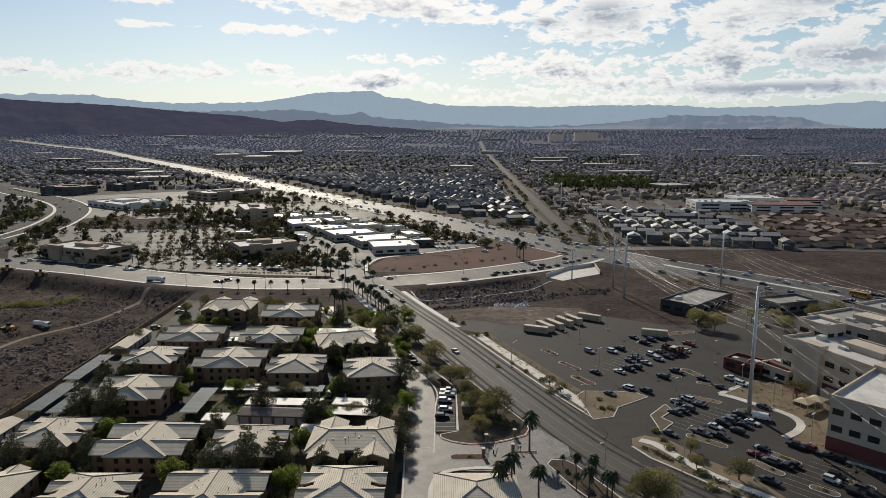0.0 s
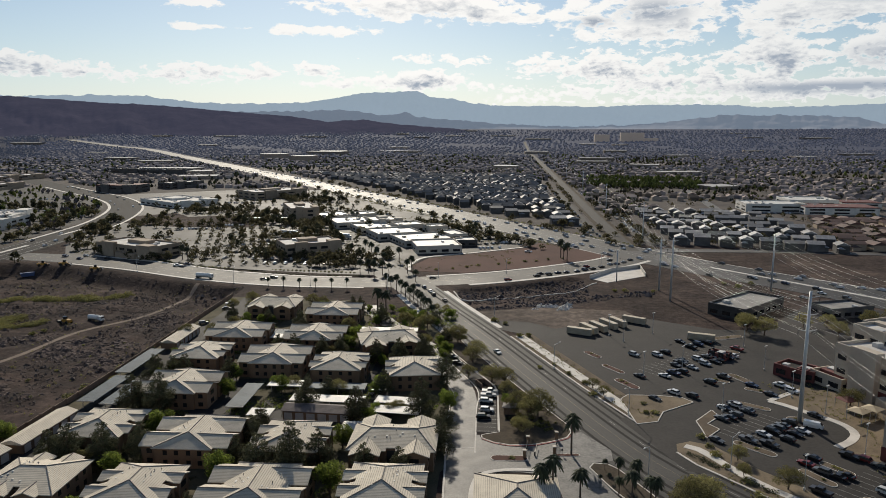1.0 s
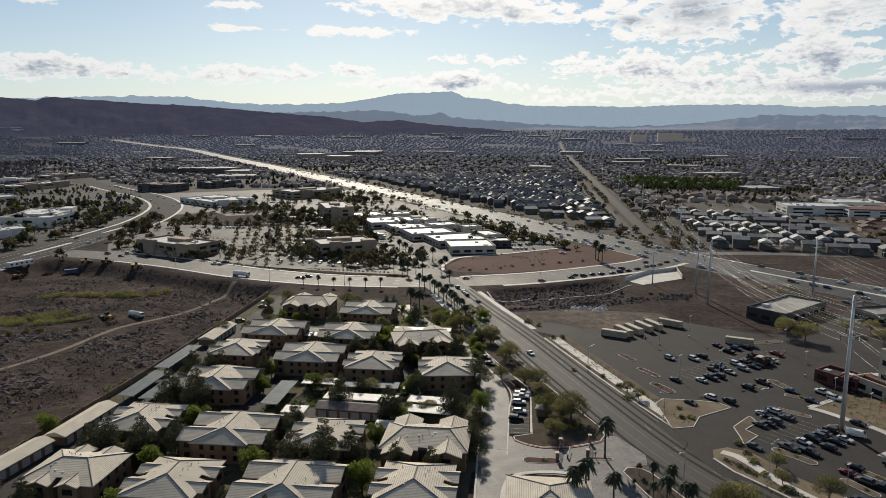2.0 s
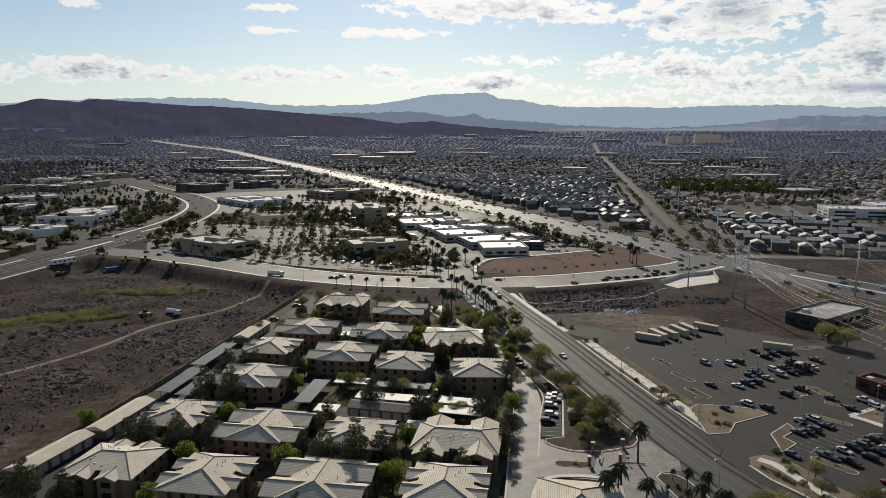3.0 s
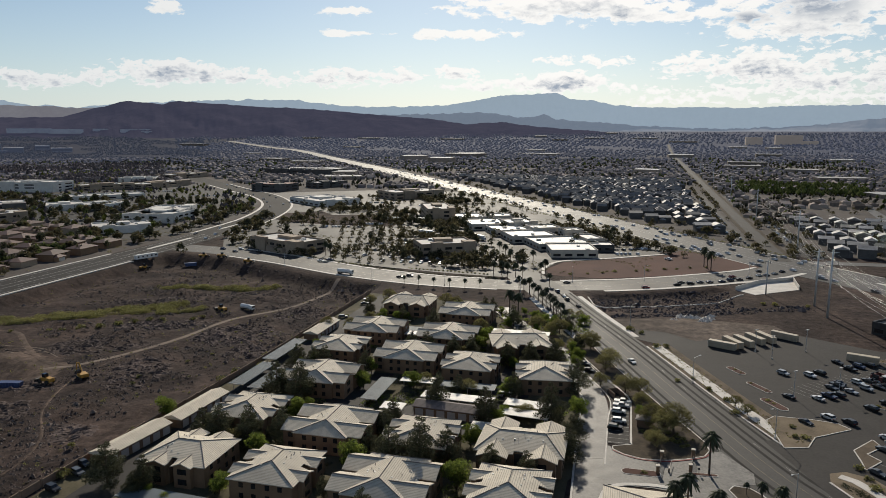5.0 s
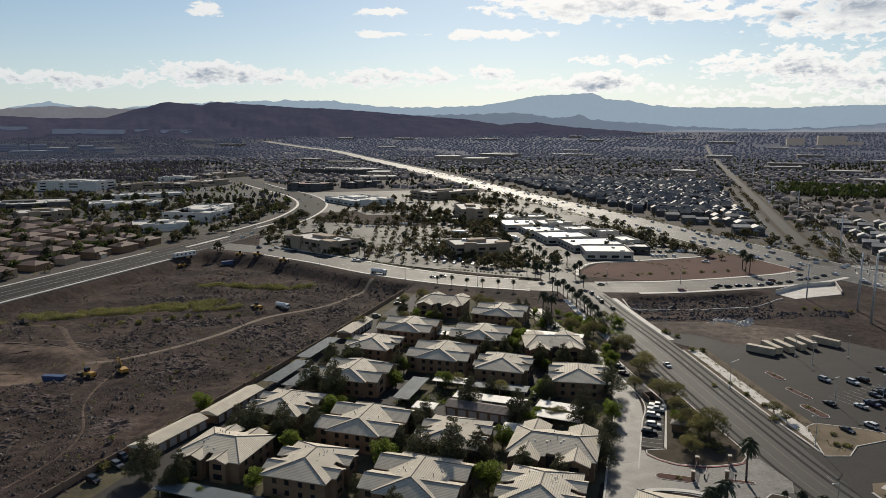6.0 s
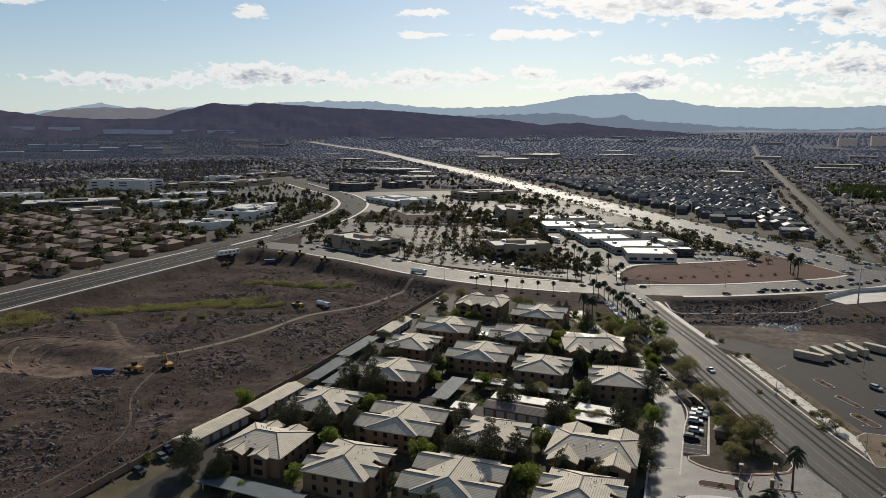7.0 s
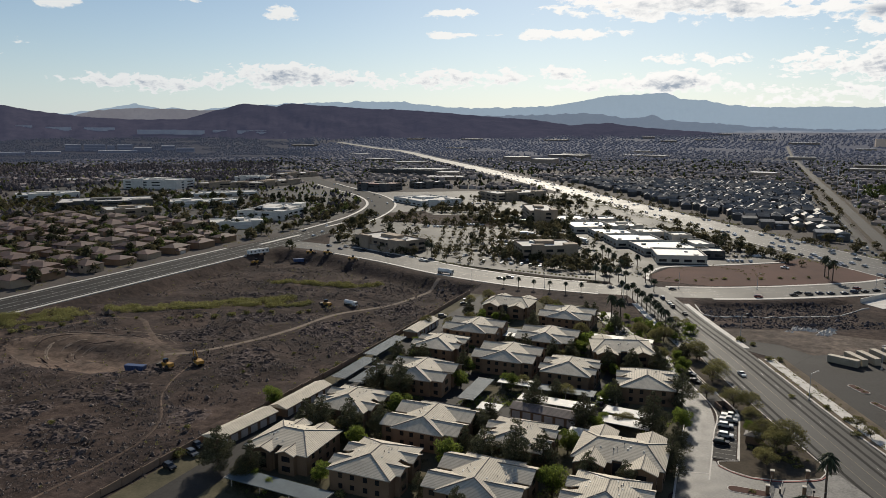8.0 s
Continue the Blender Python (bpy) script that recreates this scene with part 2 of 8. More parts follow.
RIDGE = mat("roof_ridge_tile", (0.17, 0.15, 0.135), (0.11, 0.10, 0.09), 0.4, 3.0, 0.8)
GLASS = mat("window_glass", (0.02, 0.022, 0.025), (0.015, 0.016, 0.018), 0.3, 1.0, 0.12, spec=0.6)
# for white roofs, and for sun glint painted on carport metal
WHITE_AND_GLINT = mat("white_roof_and_glint", (0.62, 0.60, 0.56), (0.42, 0.41, 0.385), 0.15, 1.5, 0.6, spec=0.35)
BLUEROOF = mat("grey_metal_roof", (0.10, 0.13, 0.15), (0.07, 0.09, 0.105), 0.15, 1.5, 0.7, spec=0.25)
TRIM = mat("pale_trim", (0.55, 0.5, 0.43), (0.45, 0.4, 0.34), 0.4, 3.0, 0.8)
DOORP = mat("garage_door_paint", (0.50, 0.47, 0.43), (0.42, 0.39, 0.36), 0.3, 2.0, 0.7)
BLOCK = mat("block_wall", (0.25, 0.17, 0.12), (0.17, 0.12, 0.085), 0.3, 3.0, 0.92, 0.02)
STEEL = mat("galvanised_steel", (0.50, 0.52, 0.53), (0.40, 0.42, 0.43), 0.3, 2.0, 0.5, metal=0.35)
DARKMETAL = mat("dark_metal", (0.06, 0.06, 0.062), (0.04, 0.04, 0.042), 0.5, 3.0, 0.5, metal=0.4)
WIRE = mat("wire_metal", (0.42, 0.42, 0.41), (0.34, 0.34, 0.33), 0.5, 3.0, 0.35, metal=0.6)
WHITEWALL = mat("white_stucco", (0.62, 0.60, 0.56), (0.5, 0.48, 0.45), 0.2, 3.0, 0.85, vary=0.06)
TANWALL = mat("tan_stucco", (0.33, 0.26, 0.19), (0.25, 0.195, 0.145), 0.2, 3.0, 0.88, 0.01, vary=0.14)
GREYWALL = mat("grey_stucco", (0.105, 0.10, 0.098), (0.065, 0.063, 0.062), 0.2, 3.0, 0.88, vary=0.25)
ROOFGRAVEL = mat("pale_flat_roof", (0.52, 0.50, 0.47), (0.38, 0.365, 0.345), 0.12, 1.5, 0.8)
GREYTILE = mat("grey_roof_tile", (0.31, 0.305, 0.30), (0.17, 0.167, 0.167), 0.15, 2.0, 0.66, spec=0.3, vary=0.5, extra=courses(0.3, 0.7))
BROWNTILE = mat("brown_roof_tile", (0.128, 0.07, 0.058), (0.078, 0.05, 0.044), 0.15, 2.0, 0.75, vary=0.25, extra=courses(0.3, 0.7))
BARK = mat("bark", (0.13, 0.095, 0.07), (0.08, 0.06, 0.045), 0.5, 4.0, 0.95, 0.02)
PINE = mat("pine_foliage", (0.098, 0.098, 0.054), (0.052, 0.055, 0.033), 0.5, 2.0, 0.8, vary=0.25, extra=islands(0.5, 1.5), through_light=0.3, spec=0.15)
LEAF = mat("bright_foliage", (0.17, 0.21, 0.04), (0.09, 0.12, 0.027), 0.5, 2.0, 0.7, vary=0.2, extra=islands(0.6, 1.5), through_light=0.65, spec=0.2)
OLIVE = mat("olive_foliage", (0.235, 0.215, 0.085), (0.135, 0.125, 0.055), 0.5, 2.0, 0.85, vary=0.3, extra=islands(0.5, 1.5), through_light=0.42, spec=0.15)
SHRUB = mat("desert_shrub", (0.235, 0.225, 0.08), (0.135, 0.13, 0.05), 0.5, 2.0, 0.85, vary=0.3, extra=islands(0.55, 1.4), through_light=0.45)
PALM = mat("palm_frond", (0.075, 0.085, 0.04), (0.04, 0.048, 0.024), 0.5, 2.0, 0.7, vary=0.15, extra=islands(0.6, 1.4), through_light=0.3)
TYRE = mat("tyre_rubber", (0.025, 0.025, 0.025), (0.018, 0.018, 0.018), 1, 5, 0.9)

# ---------------------------------------------------------------- mesh helpers


def mesh_of(bm, material, smooth=False):
    me = bpy.data.meshes.new("mesh")
    bm.normal_update()
    bm.to_mesh(me)
    bm.free()
    me.materials.append(material)
    if smooth:
        for f in me.polygons:
            f.use_smooth = True
    return me


def part(name, bm, material, parent, label="", smooth=False, kind=""):
    ob = new(name, mesh_of(bm, material, smooth))
    ob.parent = parent
    return tagged(ob, label=label, kind=kind)


def raw(name, verts, faces, material, parent=None, smooth=False):
    me = bpy.data.meshes.new("mesh")
    me.from_pydata(verts, [], faces)
    me.materials.append(material)
    if smooth:
        for f in me.polygons:
            f.use_smooth = True
    ob = new(name, me)
    ob.parent = parent
    return ob


def box(bm, x0, y0, z0, x1, y1, z1, bevel=0.0):
    v = [bm.verts.new(p) for p in itertools.product((x0, x1), (y0, y1), (z0, z1))]
    fs = [bm.faces.new([v[i] for i in q]) for q in ((0, 1, 3, 2), (4, 6, 7, 5), (0, 4, 5, 1), (2, 3, 7, 6), (0, 2, 6, 4), (1, 5, 7, 3))]
    if bevel:
        bmesh.ops.bevel(bm, geom=list({e for f in fs for e in f.edges}), offset=bevel, segments=1, affect="EDGES")
    return v


def prism(bm, outline, z0, z1):
    """A slab with the given outline (anticlockwise)."""
    lo = [bm.verts.new((x, y, z0)) for x, y in outline]
    hi = [bm.verts.new((x, y, z1)) for x, y in outline]
    bm.faces.new(hi)
    k = len(outline)
    for i in range(k):
        bm.faces.new((lo[i], lo[(i + 1) % k], hi[(i + 1) % k], hi[i]))


def tube(bm, a, b, r0, r1, sides=8):
    a, b = Vector(a), Vector(b)
    q = (b - a).to_track_quat("Z", "Y")
    ring = []
    for p, r in ((a, r0), (b, r1)):
        ring.append([bm.verts.new(p + q @ Vector((r * math.cos(i * math.tau / sides), r * math.sin(i * math.tau / sides), 0))) for i in range(sides)])
    for i in range(sides):
        bm.faces.new((ring[0][i], ring[0][(i + 1) % sides], ring[1][(i + 1) % sides], ring[1][i]))
    bm.faces.new(ring[1])
    bm.faces.new(ring[0][::-1])


def hip(bm, x0, y0, x1, y1, z, rise, over=0.6, gable=False, thick=0.22):
    """A hip (or gable) roof over a rectangle, its ridge along the longer side, with an eaves edge."""
    x0, y0, x1, y1 = x0 - over, y0 - over, x1 + over, y1 + over
    w, d = x1 - x0, y1 - y0
    if w >= d:
        k = 0 if gable else d / 2
        ra, rb = (x0 + k, (y0 + y1) / 2, z + rise), (x1 - k, (y0 + y1) / 2, z + rise)
    else:
        k = 0 if gable else w / 2
        ra, rb = ((x0 + x1) / 2, y0 + k, z + rise), ((x0 + x1) / 2, y1 - k, z + rise)
    c = [bm.verts.new((x, y, z)) for x, y in ((x0, y0), (x1, y0), (x1, y1), (x0, y1))]
    lo = [bm.verts.new((x, y, z - thick)) for x, y in ((x0, y0), (x1, y0), (x1, y1), (x0, y1))]
    for i in range(4):
        bm.faces.new((lo[i], lo[(i + 1) % 4], c[(i + 1) % 4], c[i]))
    bm.faces.new(lo[::-1])
    a = bm.verts.new(ra)
    b = bm.verts.new(rb) if (Vector(ra) - Vector(rb)).length > 0.05 else a
    if w >= d:
        fs = [(c[0], c[1], b, a), (c[2], c[3], a, b), (c[1], c[2], b), (c[3], c[0], a)]
    else:
        fs = [(c[1], c[2], b, a), (c[3], c[0], a, b), (c[0], c[1], a), (c[2], c[3], b)]
    for f in fs:
        bm.faces.new(list(dict.fromkeys(f)))
    return [Vector(ra), Vector(rb)], [v.co.copy() for v in c]


def thing(name, x=0, y=0, z=0, turn=0, **tags):
    ob = new(name)
    ob.empty_display_size = 0.5
    ob.matrix_basis = pose(x, y, z, 0, 0, turn)
    return tagged(ob, **tags)


def glide(pts, step=8.0):
    """Even points on a smooth curve through pts."""
    P = [Vector((*p[:2], 0)) for p in pts]
    P = [2 * P[0] - P[1], *P, 2 * P[-1] - P[-2]]
    out = []
    for i in range(1, len(P) - 2):
        n = max(1, int((P[i + 1] - P[i]).length / step))
        for k in range(n):
            t = k / n
            out.append(0.5 * (2 * P[i] + (P[i + 1] - P[i - 1]) * t + (2 * P[i - 1] - 5 * P[i] + 4 * P[i + 1] - P[i + 2]) * t * t + (3 * P[i] - P[i - 1] - 3 * P[i + 1] + P[i + 2]) * t ** 3))
    out.append(P[-2])
    return out


def ribbon(bm, pts, left, right, z0, z1, step=8.0):
    """A slab along a curve between two offsets (metres to the left of the way)."""
    c = glide(pts, step)
    rows = []
    for i, p in enumerate(c):
        d = (c[min(i + 1, len(c) - 1)] - c[max(i - 1, 0)]).normalized()
        n = Vector((-d.y, d.x, 0))
        a, b = p + n * left, p + n * right
        up = relief(p.x, p.y) + 0.8 if p.length > 2500 else 0.0
        rows.append([bm.verts.new((a.x, a.y, z0)), bm.verts.new((a.x, a.y, z1 + up)), bm.verts.new((b.x, b.y, z1 + up)), bm.verts.new((b.x, b.y, z0))])
    for r, s in zip(rows, rows[1:]):
        for k in range(3):
            bm.faces.new((r[k], r[k + 1], s[k + 1], s[k]))
    bm.faces.new(rows[0]), bm.faces.new(rows[-1][::-1])
    bmesh.ops.recalc_face_normals(bm, faces=bm.faces)


def ribbon_ob(name, pts, left, right, z0, z1, material, label, category, step=8.0):
    bm = bmesh.new()
    ribbon(bm, pts, left, right, z0, z1, step)
    return tagged(new(name, mesh_of(bm, material)), label=label, category=category, kind="structure")


def slab(name, outline, z0, z1, material, label, category):
    bm = bmesh.new()
    prism(bm, outline, z0, z1)
    return tagged(new(name, mesh_of(bm, material)), label=label, category=category, kind="structure")


# ---------------------------------------------------------------- ground and roads
CROSS = [(-332, 455), (-270, 444), (-215, 424), (-160, 399), (-110, 386), (-62, 385), (-26, 392), (5, 403), (40, 423), (78, 450), (112, 492)]
MAIN = [(78, 118), (60.5, 146.5), (41, 176), (22, 222), (0, 280), (-21, 330), (-36, 368), (-48, 394), (-70, 440), (-88, 480)]
WEST = [(-332, 60), (-332, 200), (-332, 415), (-337, 520), (-352, 630), (-395, 750), (-465, 850), (-560, 940), (-640, 1020), (-780, 1160)]
HIGHWAY = [(330, 150), (205, 355), (100, 490), (-120, 850), (-390, 1290), (-706, 1790), (-1098, 2398), (-1299, 2632), (-1420, 2700), (-1565, 2805), (-1700, 2895), (-1790, 2960)]
NORTH = [(103, 500), (107, 700), (113, 930), (128, 1500), (144, 2110), (170, 3260)]
TRACKS = [[(-161, 378), (-162, 362), (-168, 328), (-184, 298), (-186, 262), (-190, 236), (-198, 214), (-207, 206)],
          [(-196, 213), (-209, 212), (-224, 220), (-242, 233), (-262, 248), (-278, 243), (-284, 221), (-292, 197), (-296, 180)],
          [(-190, 234), (-187, 200), (-174, 172), (-157, 153), (-150, 135), (-150, 105)], [(-209, 196), (-214, 176), (-213, 161), (-222, 146), (-240, 128)]]
TRACK_C = np.array([tuple(p)[:2] for t in TRACKS for p in glide(t, 3.0)])
CROSS_C = np.array([tuple(p)[:2] for p in glide(CROSS, 5.0)])
rng = np.random.default_rng(4)


def smooth01(a, b, v):
    t = min(1.0, max(0.0, (v - a) / (b - a)))
    return t * t * (3 - 2 * t)


def relief(x, y):
    """Height of the ground: flat town, a sunken vacant lot with rubble, a drainage channel, and a far rise to the hills."""
    z = 0.0
    r = math.hypot(x, y)
    if r > 2500:
        z += smooth01(2500, 4500, r) * 84
    if -318 < x < -128 and 60 < y < 460:
        d = float(np.min(np.hypot(CROSS_C[:, 0] - x, CROSS_C[:, 1] - y))) - 18.0
        south = smooth01(150, 330, y) * 5.5 + 0.6
        edge = smooth01(0, 17, d) * smooth01(-316, -304, x) * smooth01(-129, -140, x)
        bumps = noise.fractal(Vector((x * 0.05, y * 0.05, 0)), 0.8, 2.0, 6) * 1.0 + abs(noise.noise(Vector((x * 0.2, y * 0.2, 3)))) * (0.8 + 2.6 * max(0.0, noise.fractal(Vector((x * 0.04, y * 0.04, 7)), 0.8, 2.0, 4)))
        bumps *= smooth01(2.5, 8, float(np.min(np.hypot(TRACK_C[:, 0] - x, TRACK_C[:, 1] - y))))
        pit = math.exp(-(((x + 236) / 34) ** 2 + ((y - 192) / 15) ** 2) ** 2) * 4.5
        z += edge * (-south + bumps - pit)
    elif -25 < x < 100 and 300 < y < 450:
        d = float(np.min(np.hypot(CROSS_C[:, 0] - x, CROSS_C[:, 1] - y))) - 17.0
        if y < 405:
            z += smooth01(0, 9, d) * (1 - smooth01(26, 60, d)) * smooth01(-22, -8, x) * smooth01(60, 48, x) * (-2.4 + 0.7 * noise.noise(Vector((x * 0.2, y * 0.2, 0))))
    return z


def lines(lo, hi, fine_lo, fine_hi, fine, grow=1.16):
    out = list(np.arange(fine_lo, fine_hi + fine / 2, fine))
    s, v = fine, fine_hi
    while v < hi:
        s = min(s * grow, 160)
        v += s
        out.append(v)
    s, v = fine, fine_lo
    while v > lo:
        s = min(s * grow, 160)
        v -= s
        out.insert(0, v)
    return out


gx, gy = lines(-6500, 6500, -330, 110, 2.5), lines(-2500, 4990, 80, 450, 2.5)
gv = [(x, y, relief(x, y)) for y in gy for x in gx]
nx = len(gx)
gf = [(j * nx + i, j * nx + i + 1, (j + 1) * nx + i + 1, (j + 1) * nx + i) for j in range(len(gy) - 1) for i in range(nx - 1)]
ground = raw("ground", gv, gf, DIRT, smooth=True)
ground.data.materials.append(TOWNDIRT)
ground.data.materials.append(EARTH)
# distant ground: haze put in as bluish emission over darker base colours
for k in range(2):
    far_ground = mat("far_plain_haze" if k else "middle_plain_haze", (0.055 - 0.015 * k, 0.05 - 0.013 * k, 0.05 - 0.012 * k), (0.035 - 0.01 * k, 0.033 - 0.01 * k, 0.034 - 0.01 * k), 0.01, 0.1, 0.95, spec=0.05)
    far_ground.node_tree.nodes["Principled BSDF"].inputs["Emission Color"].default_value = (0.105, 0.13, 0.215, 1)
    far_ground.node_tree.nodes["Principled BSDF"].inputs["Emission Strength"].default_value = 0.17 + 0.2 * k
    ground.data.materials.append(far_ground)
# open plain: darkest base colour, haze again put in as emission
open_plain_haze = mat("open_plain_haze", (0.024, 0.021, 0.021), (0.013, 0.012, 0.013), 0.006, 0.06, 0.95, spec=0.03)
open_plain_haze.node_tree.nodes["Principled BSDF"].inputs["Emission Color"].default_value = (0.105, 0.13, 0.215, 1)
open_plain_haze.node_tree.nodes["Principled BSDF"].inputs["Emission Strength"].default_value = 0.22
ground.data.materials.append(open_plain_haze)
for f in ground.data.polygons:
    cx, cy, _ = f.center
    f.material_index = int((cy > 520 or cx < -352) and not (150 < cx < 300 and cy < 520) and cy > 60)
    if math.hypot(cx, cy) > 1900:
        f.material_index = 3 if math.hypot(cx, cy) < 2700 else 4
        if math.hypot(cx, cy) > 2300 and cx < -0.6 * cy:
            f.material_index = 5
    if ((cx + 236) / 42) ** 2 + ((cy - 198) / 24) ** 2 < 1 + 0.5 * noise.noise(Vector((cx * 0.08, cy * 0.08, 0))):
        f.material_index = 2
tagged(ground, label="dry grey-brown desert dirt ground with rubble mounds", category="ground", kind="structure")

ribbon_ob("road_cross", CROSS, 12.5, -12.5, -0.4, 0.06, STREET, "pale worn asphalt cross street with lane lines", "road")
ribbon_ob("road_main", MAIN, 11.5, -11.5, -0.4, 0.075, ASPHALT, "dark asphalt avenue with tyre-polished lanes", "road")
ribbon_ob("road_west", WEST, 15.5, -15.5, -0.4, 0.09, WESTROAD, "wide dark asphalt road with a curving far end", "road")
ribbon_ob("highway", HIGHWAY, 21, -21, -0.4, 0.12, FREEWAY, "wide multi-lane highway running far across the town", "road", 20)
ribbon_ob("road_north", NORTH, 5.0, -5.0, -0.4, 0.14, LOT, "straight pale road running beside a power line", "road", 30)

for k, side in enumerate((-1, 1)):
    ribbon_ob("verge_north", NORTH[:4], 8.6 if side > 0 else -5.0, 5.0 if side > 0 else -8.6, -0.3, 0.11, MULCH_SHADE, "dark planted strip beside the straight road", "verge", 30)
ribbon_ob("yard_north_west", [(87, 520), (90, 700), (95, 1000)], 5.5, -5.5, -0.4, 0.08, LOT, "strip of asphalt parking beside the road", "car park", 30)
ribbon_ob("yard_north_east", [(127, 520), (131, 700), (137, 1000)], 7.5, -7.5, -0.4, 0.08, LOT, "strip of asphalt parking beside the road", "car park", 30)
ribbon_ob("road_lot_north", [(118, 500), (170, 503), (230, 501), (330, 488), (420, 470)], 6, -6, -0.4, 0.15, GLARE, "narrow road along the bare lot", "road", 15)
ribbon_ob("road_side", [(229, 503), (231, 600), (238, 708), (262, 880), (286, 1064)], 5.5, -5.5, -0.4, 0.13, GLARE, "side street between the houses", "road", 15)

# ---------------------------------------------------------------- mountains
# the haze's blue and violet tint is put into these base colours
HAZE_FAR = mat("far_range_in_haze", (0.25, 0.27, 0.30), (0.2, 0.22, 0.25), 0.002, 0.02, 1.0, spec=0)
HAZE_MID = mat("mid_range_in_haze", (0.19, 0.18, 0.19), (0.15, 0.145, 0.16), 0.004, 0.03, 1.0, spec=0)
HILLROCK = mat("hill_rock_in_haze", (0.040, 0.035, 0.044), (0.018, 0.017, 0.023), 0.008, 0.05, 1.0, 6.0, spec=0)


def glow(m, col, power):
    """Haze put into a material as emission: light scattered by the far air in front of a distant backdrop."""
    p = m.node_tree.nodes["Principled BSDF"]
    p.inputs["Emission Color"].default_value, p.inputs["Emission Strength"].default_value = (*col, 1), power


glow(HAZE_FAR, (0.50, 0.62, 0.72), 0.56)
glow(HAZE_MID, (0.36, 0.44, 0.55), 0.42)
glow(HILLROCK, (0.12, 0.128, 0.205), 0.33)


def range_of_hills(name, crest, radius, depth, rough, material, label):
    """A mountain range on an arc: crest heights glide between summits, with spurs and gullies down to the plain."""
    azs, els = [a for a, e in crest], [e for a, e in crest]
    step, rows_n = 0.12, 14
    n = int((azs[0] - azs[-1]) / step)
    verts, faces = [], []
    for i in range(n + 1):
        a = azs[0] - i * step
        e = float(np.interp(-a, [-v for v in azs], els))
        ar = radians(a)
        jag = noise.fractal(Vector((a * 1.1, radius * 0.01, 0)), 0.8, 2.1, 6) * rough
        top = 85 + radius * math.tan(radians(e + jag))
        for k in range(rows_n + 1):
            f = k / rows_n
            spur = noise.fractal(Vector((a * 0.45, f * 2.2, radius)), 0.9, 2.0, 5)
            r = radius - depth * (1 - f) * (1 + 0.1 * spur)
            foot = smooth01(2500, 4500, r) * 84 - 4
            z = foot + (top - foot) * (f ** 1.5) + (1 - f) * f * spur * (top - 76) * 0.55
            verts.append((-math.sin(ar) * r, math.cos(ar) * r, z))
    m = rows_n + 1
    for i in range(n):
        for k in range(rows_n):
            faces.append((i * m + k, i * m + k + 1, (i + 1) * m + k + 1, (i + 1) * m + k))
    ob = raw(name, verts, faces, material, smooth=True)
    return tagged(ob, label=label, category="mountains", kind="structure")


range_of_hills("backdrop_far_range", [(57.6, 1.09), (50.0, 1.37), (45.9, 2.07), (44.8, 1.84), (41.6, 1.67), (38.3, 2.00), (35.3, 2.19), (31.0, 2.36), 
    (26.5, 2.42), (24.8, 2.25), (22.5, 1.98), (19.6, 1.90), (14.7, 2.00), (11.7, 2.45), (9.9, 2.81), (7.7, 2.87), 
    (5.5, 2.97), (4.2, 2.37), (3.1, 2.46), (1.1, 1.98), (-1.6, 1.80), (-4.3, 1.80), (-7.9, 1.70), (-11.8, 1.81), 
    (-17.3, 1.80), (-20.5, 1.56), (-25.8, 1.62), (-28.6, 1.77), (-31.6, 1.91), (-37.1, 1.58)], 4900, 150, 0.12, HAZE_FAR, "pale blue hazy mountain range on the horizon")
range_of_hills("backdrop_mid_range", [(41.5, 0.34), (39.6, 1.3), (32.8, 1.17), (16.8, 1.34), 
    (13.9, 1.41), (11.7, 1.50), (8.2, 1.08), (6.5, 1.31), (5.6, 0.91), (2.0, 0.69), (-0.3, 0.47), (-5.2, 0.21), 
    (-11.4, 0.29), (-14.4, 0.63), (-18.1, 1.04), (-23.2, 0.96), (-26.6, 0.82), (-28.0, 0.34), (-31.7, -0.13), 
    (-35.9, -0.27)], 4720, 180, 0.14, HAZE_MID, "desert hills before the far range, greyed violet by haze")
TANHILL = mat("tan_hill_in_haze", (0.30, 0.25, 0.22), (0.21, 0.175, 0.16), 0.006, 0.04, 1.0, spec=0)
# paled by haze, put in as emission
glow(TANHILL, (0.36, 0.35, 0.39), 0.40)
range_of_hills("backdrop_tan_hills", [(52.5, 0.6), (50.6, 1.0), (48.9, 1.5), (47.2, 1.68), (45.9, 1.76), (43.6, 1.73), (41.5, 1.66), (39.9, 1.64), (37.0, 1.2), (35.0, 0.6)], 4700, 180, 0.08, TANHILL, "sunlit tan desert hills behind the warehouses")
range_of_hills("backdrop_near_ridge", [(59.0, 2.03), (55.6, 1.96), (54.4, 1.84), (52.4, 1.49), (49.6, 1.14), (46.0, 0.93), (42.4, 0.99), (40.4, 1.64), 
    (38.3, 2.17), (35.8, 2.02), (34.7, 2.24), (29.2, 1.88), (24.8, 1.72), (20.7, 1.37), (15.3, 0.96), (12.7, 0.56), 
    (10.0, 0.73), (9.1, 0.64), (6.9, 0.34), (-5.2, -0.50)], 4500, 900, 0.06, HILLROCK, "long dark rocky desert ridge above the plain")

# ---------------------------------------------------------------- apartment complex
slab("pavement_apartments", [(-133.5, 100), (-12, 100), (-11, 165), (-3, 181), (-2, 200), (-8, 232), (-30, 262), (-50, 300), (-62, 342), (-129.5, 346), (-129.5, 228)], -0.4, 0.03, SOIL, "dark planting soil and lawn of the apartment complex", "ground")
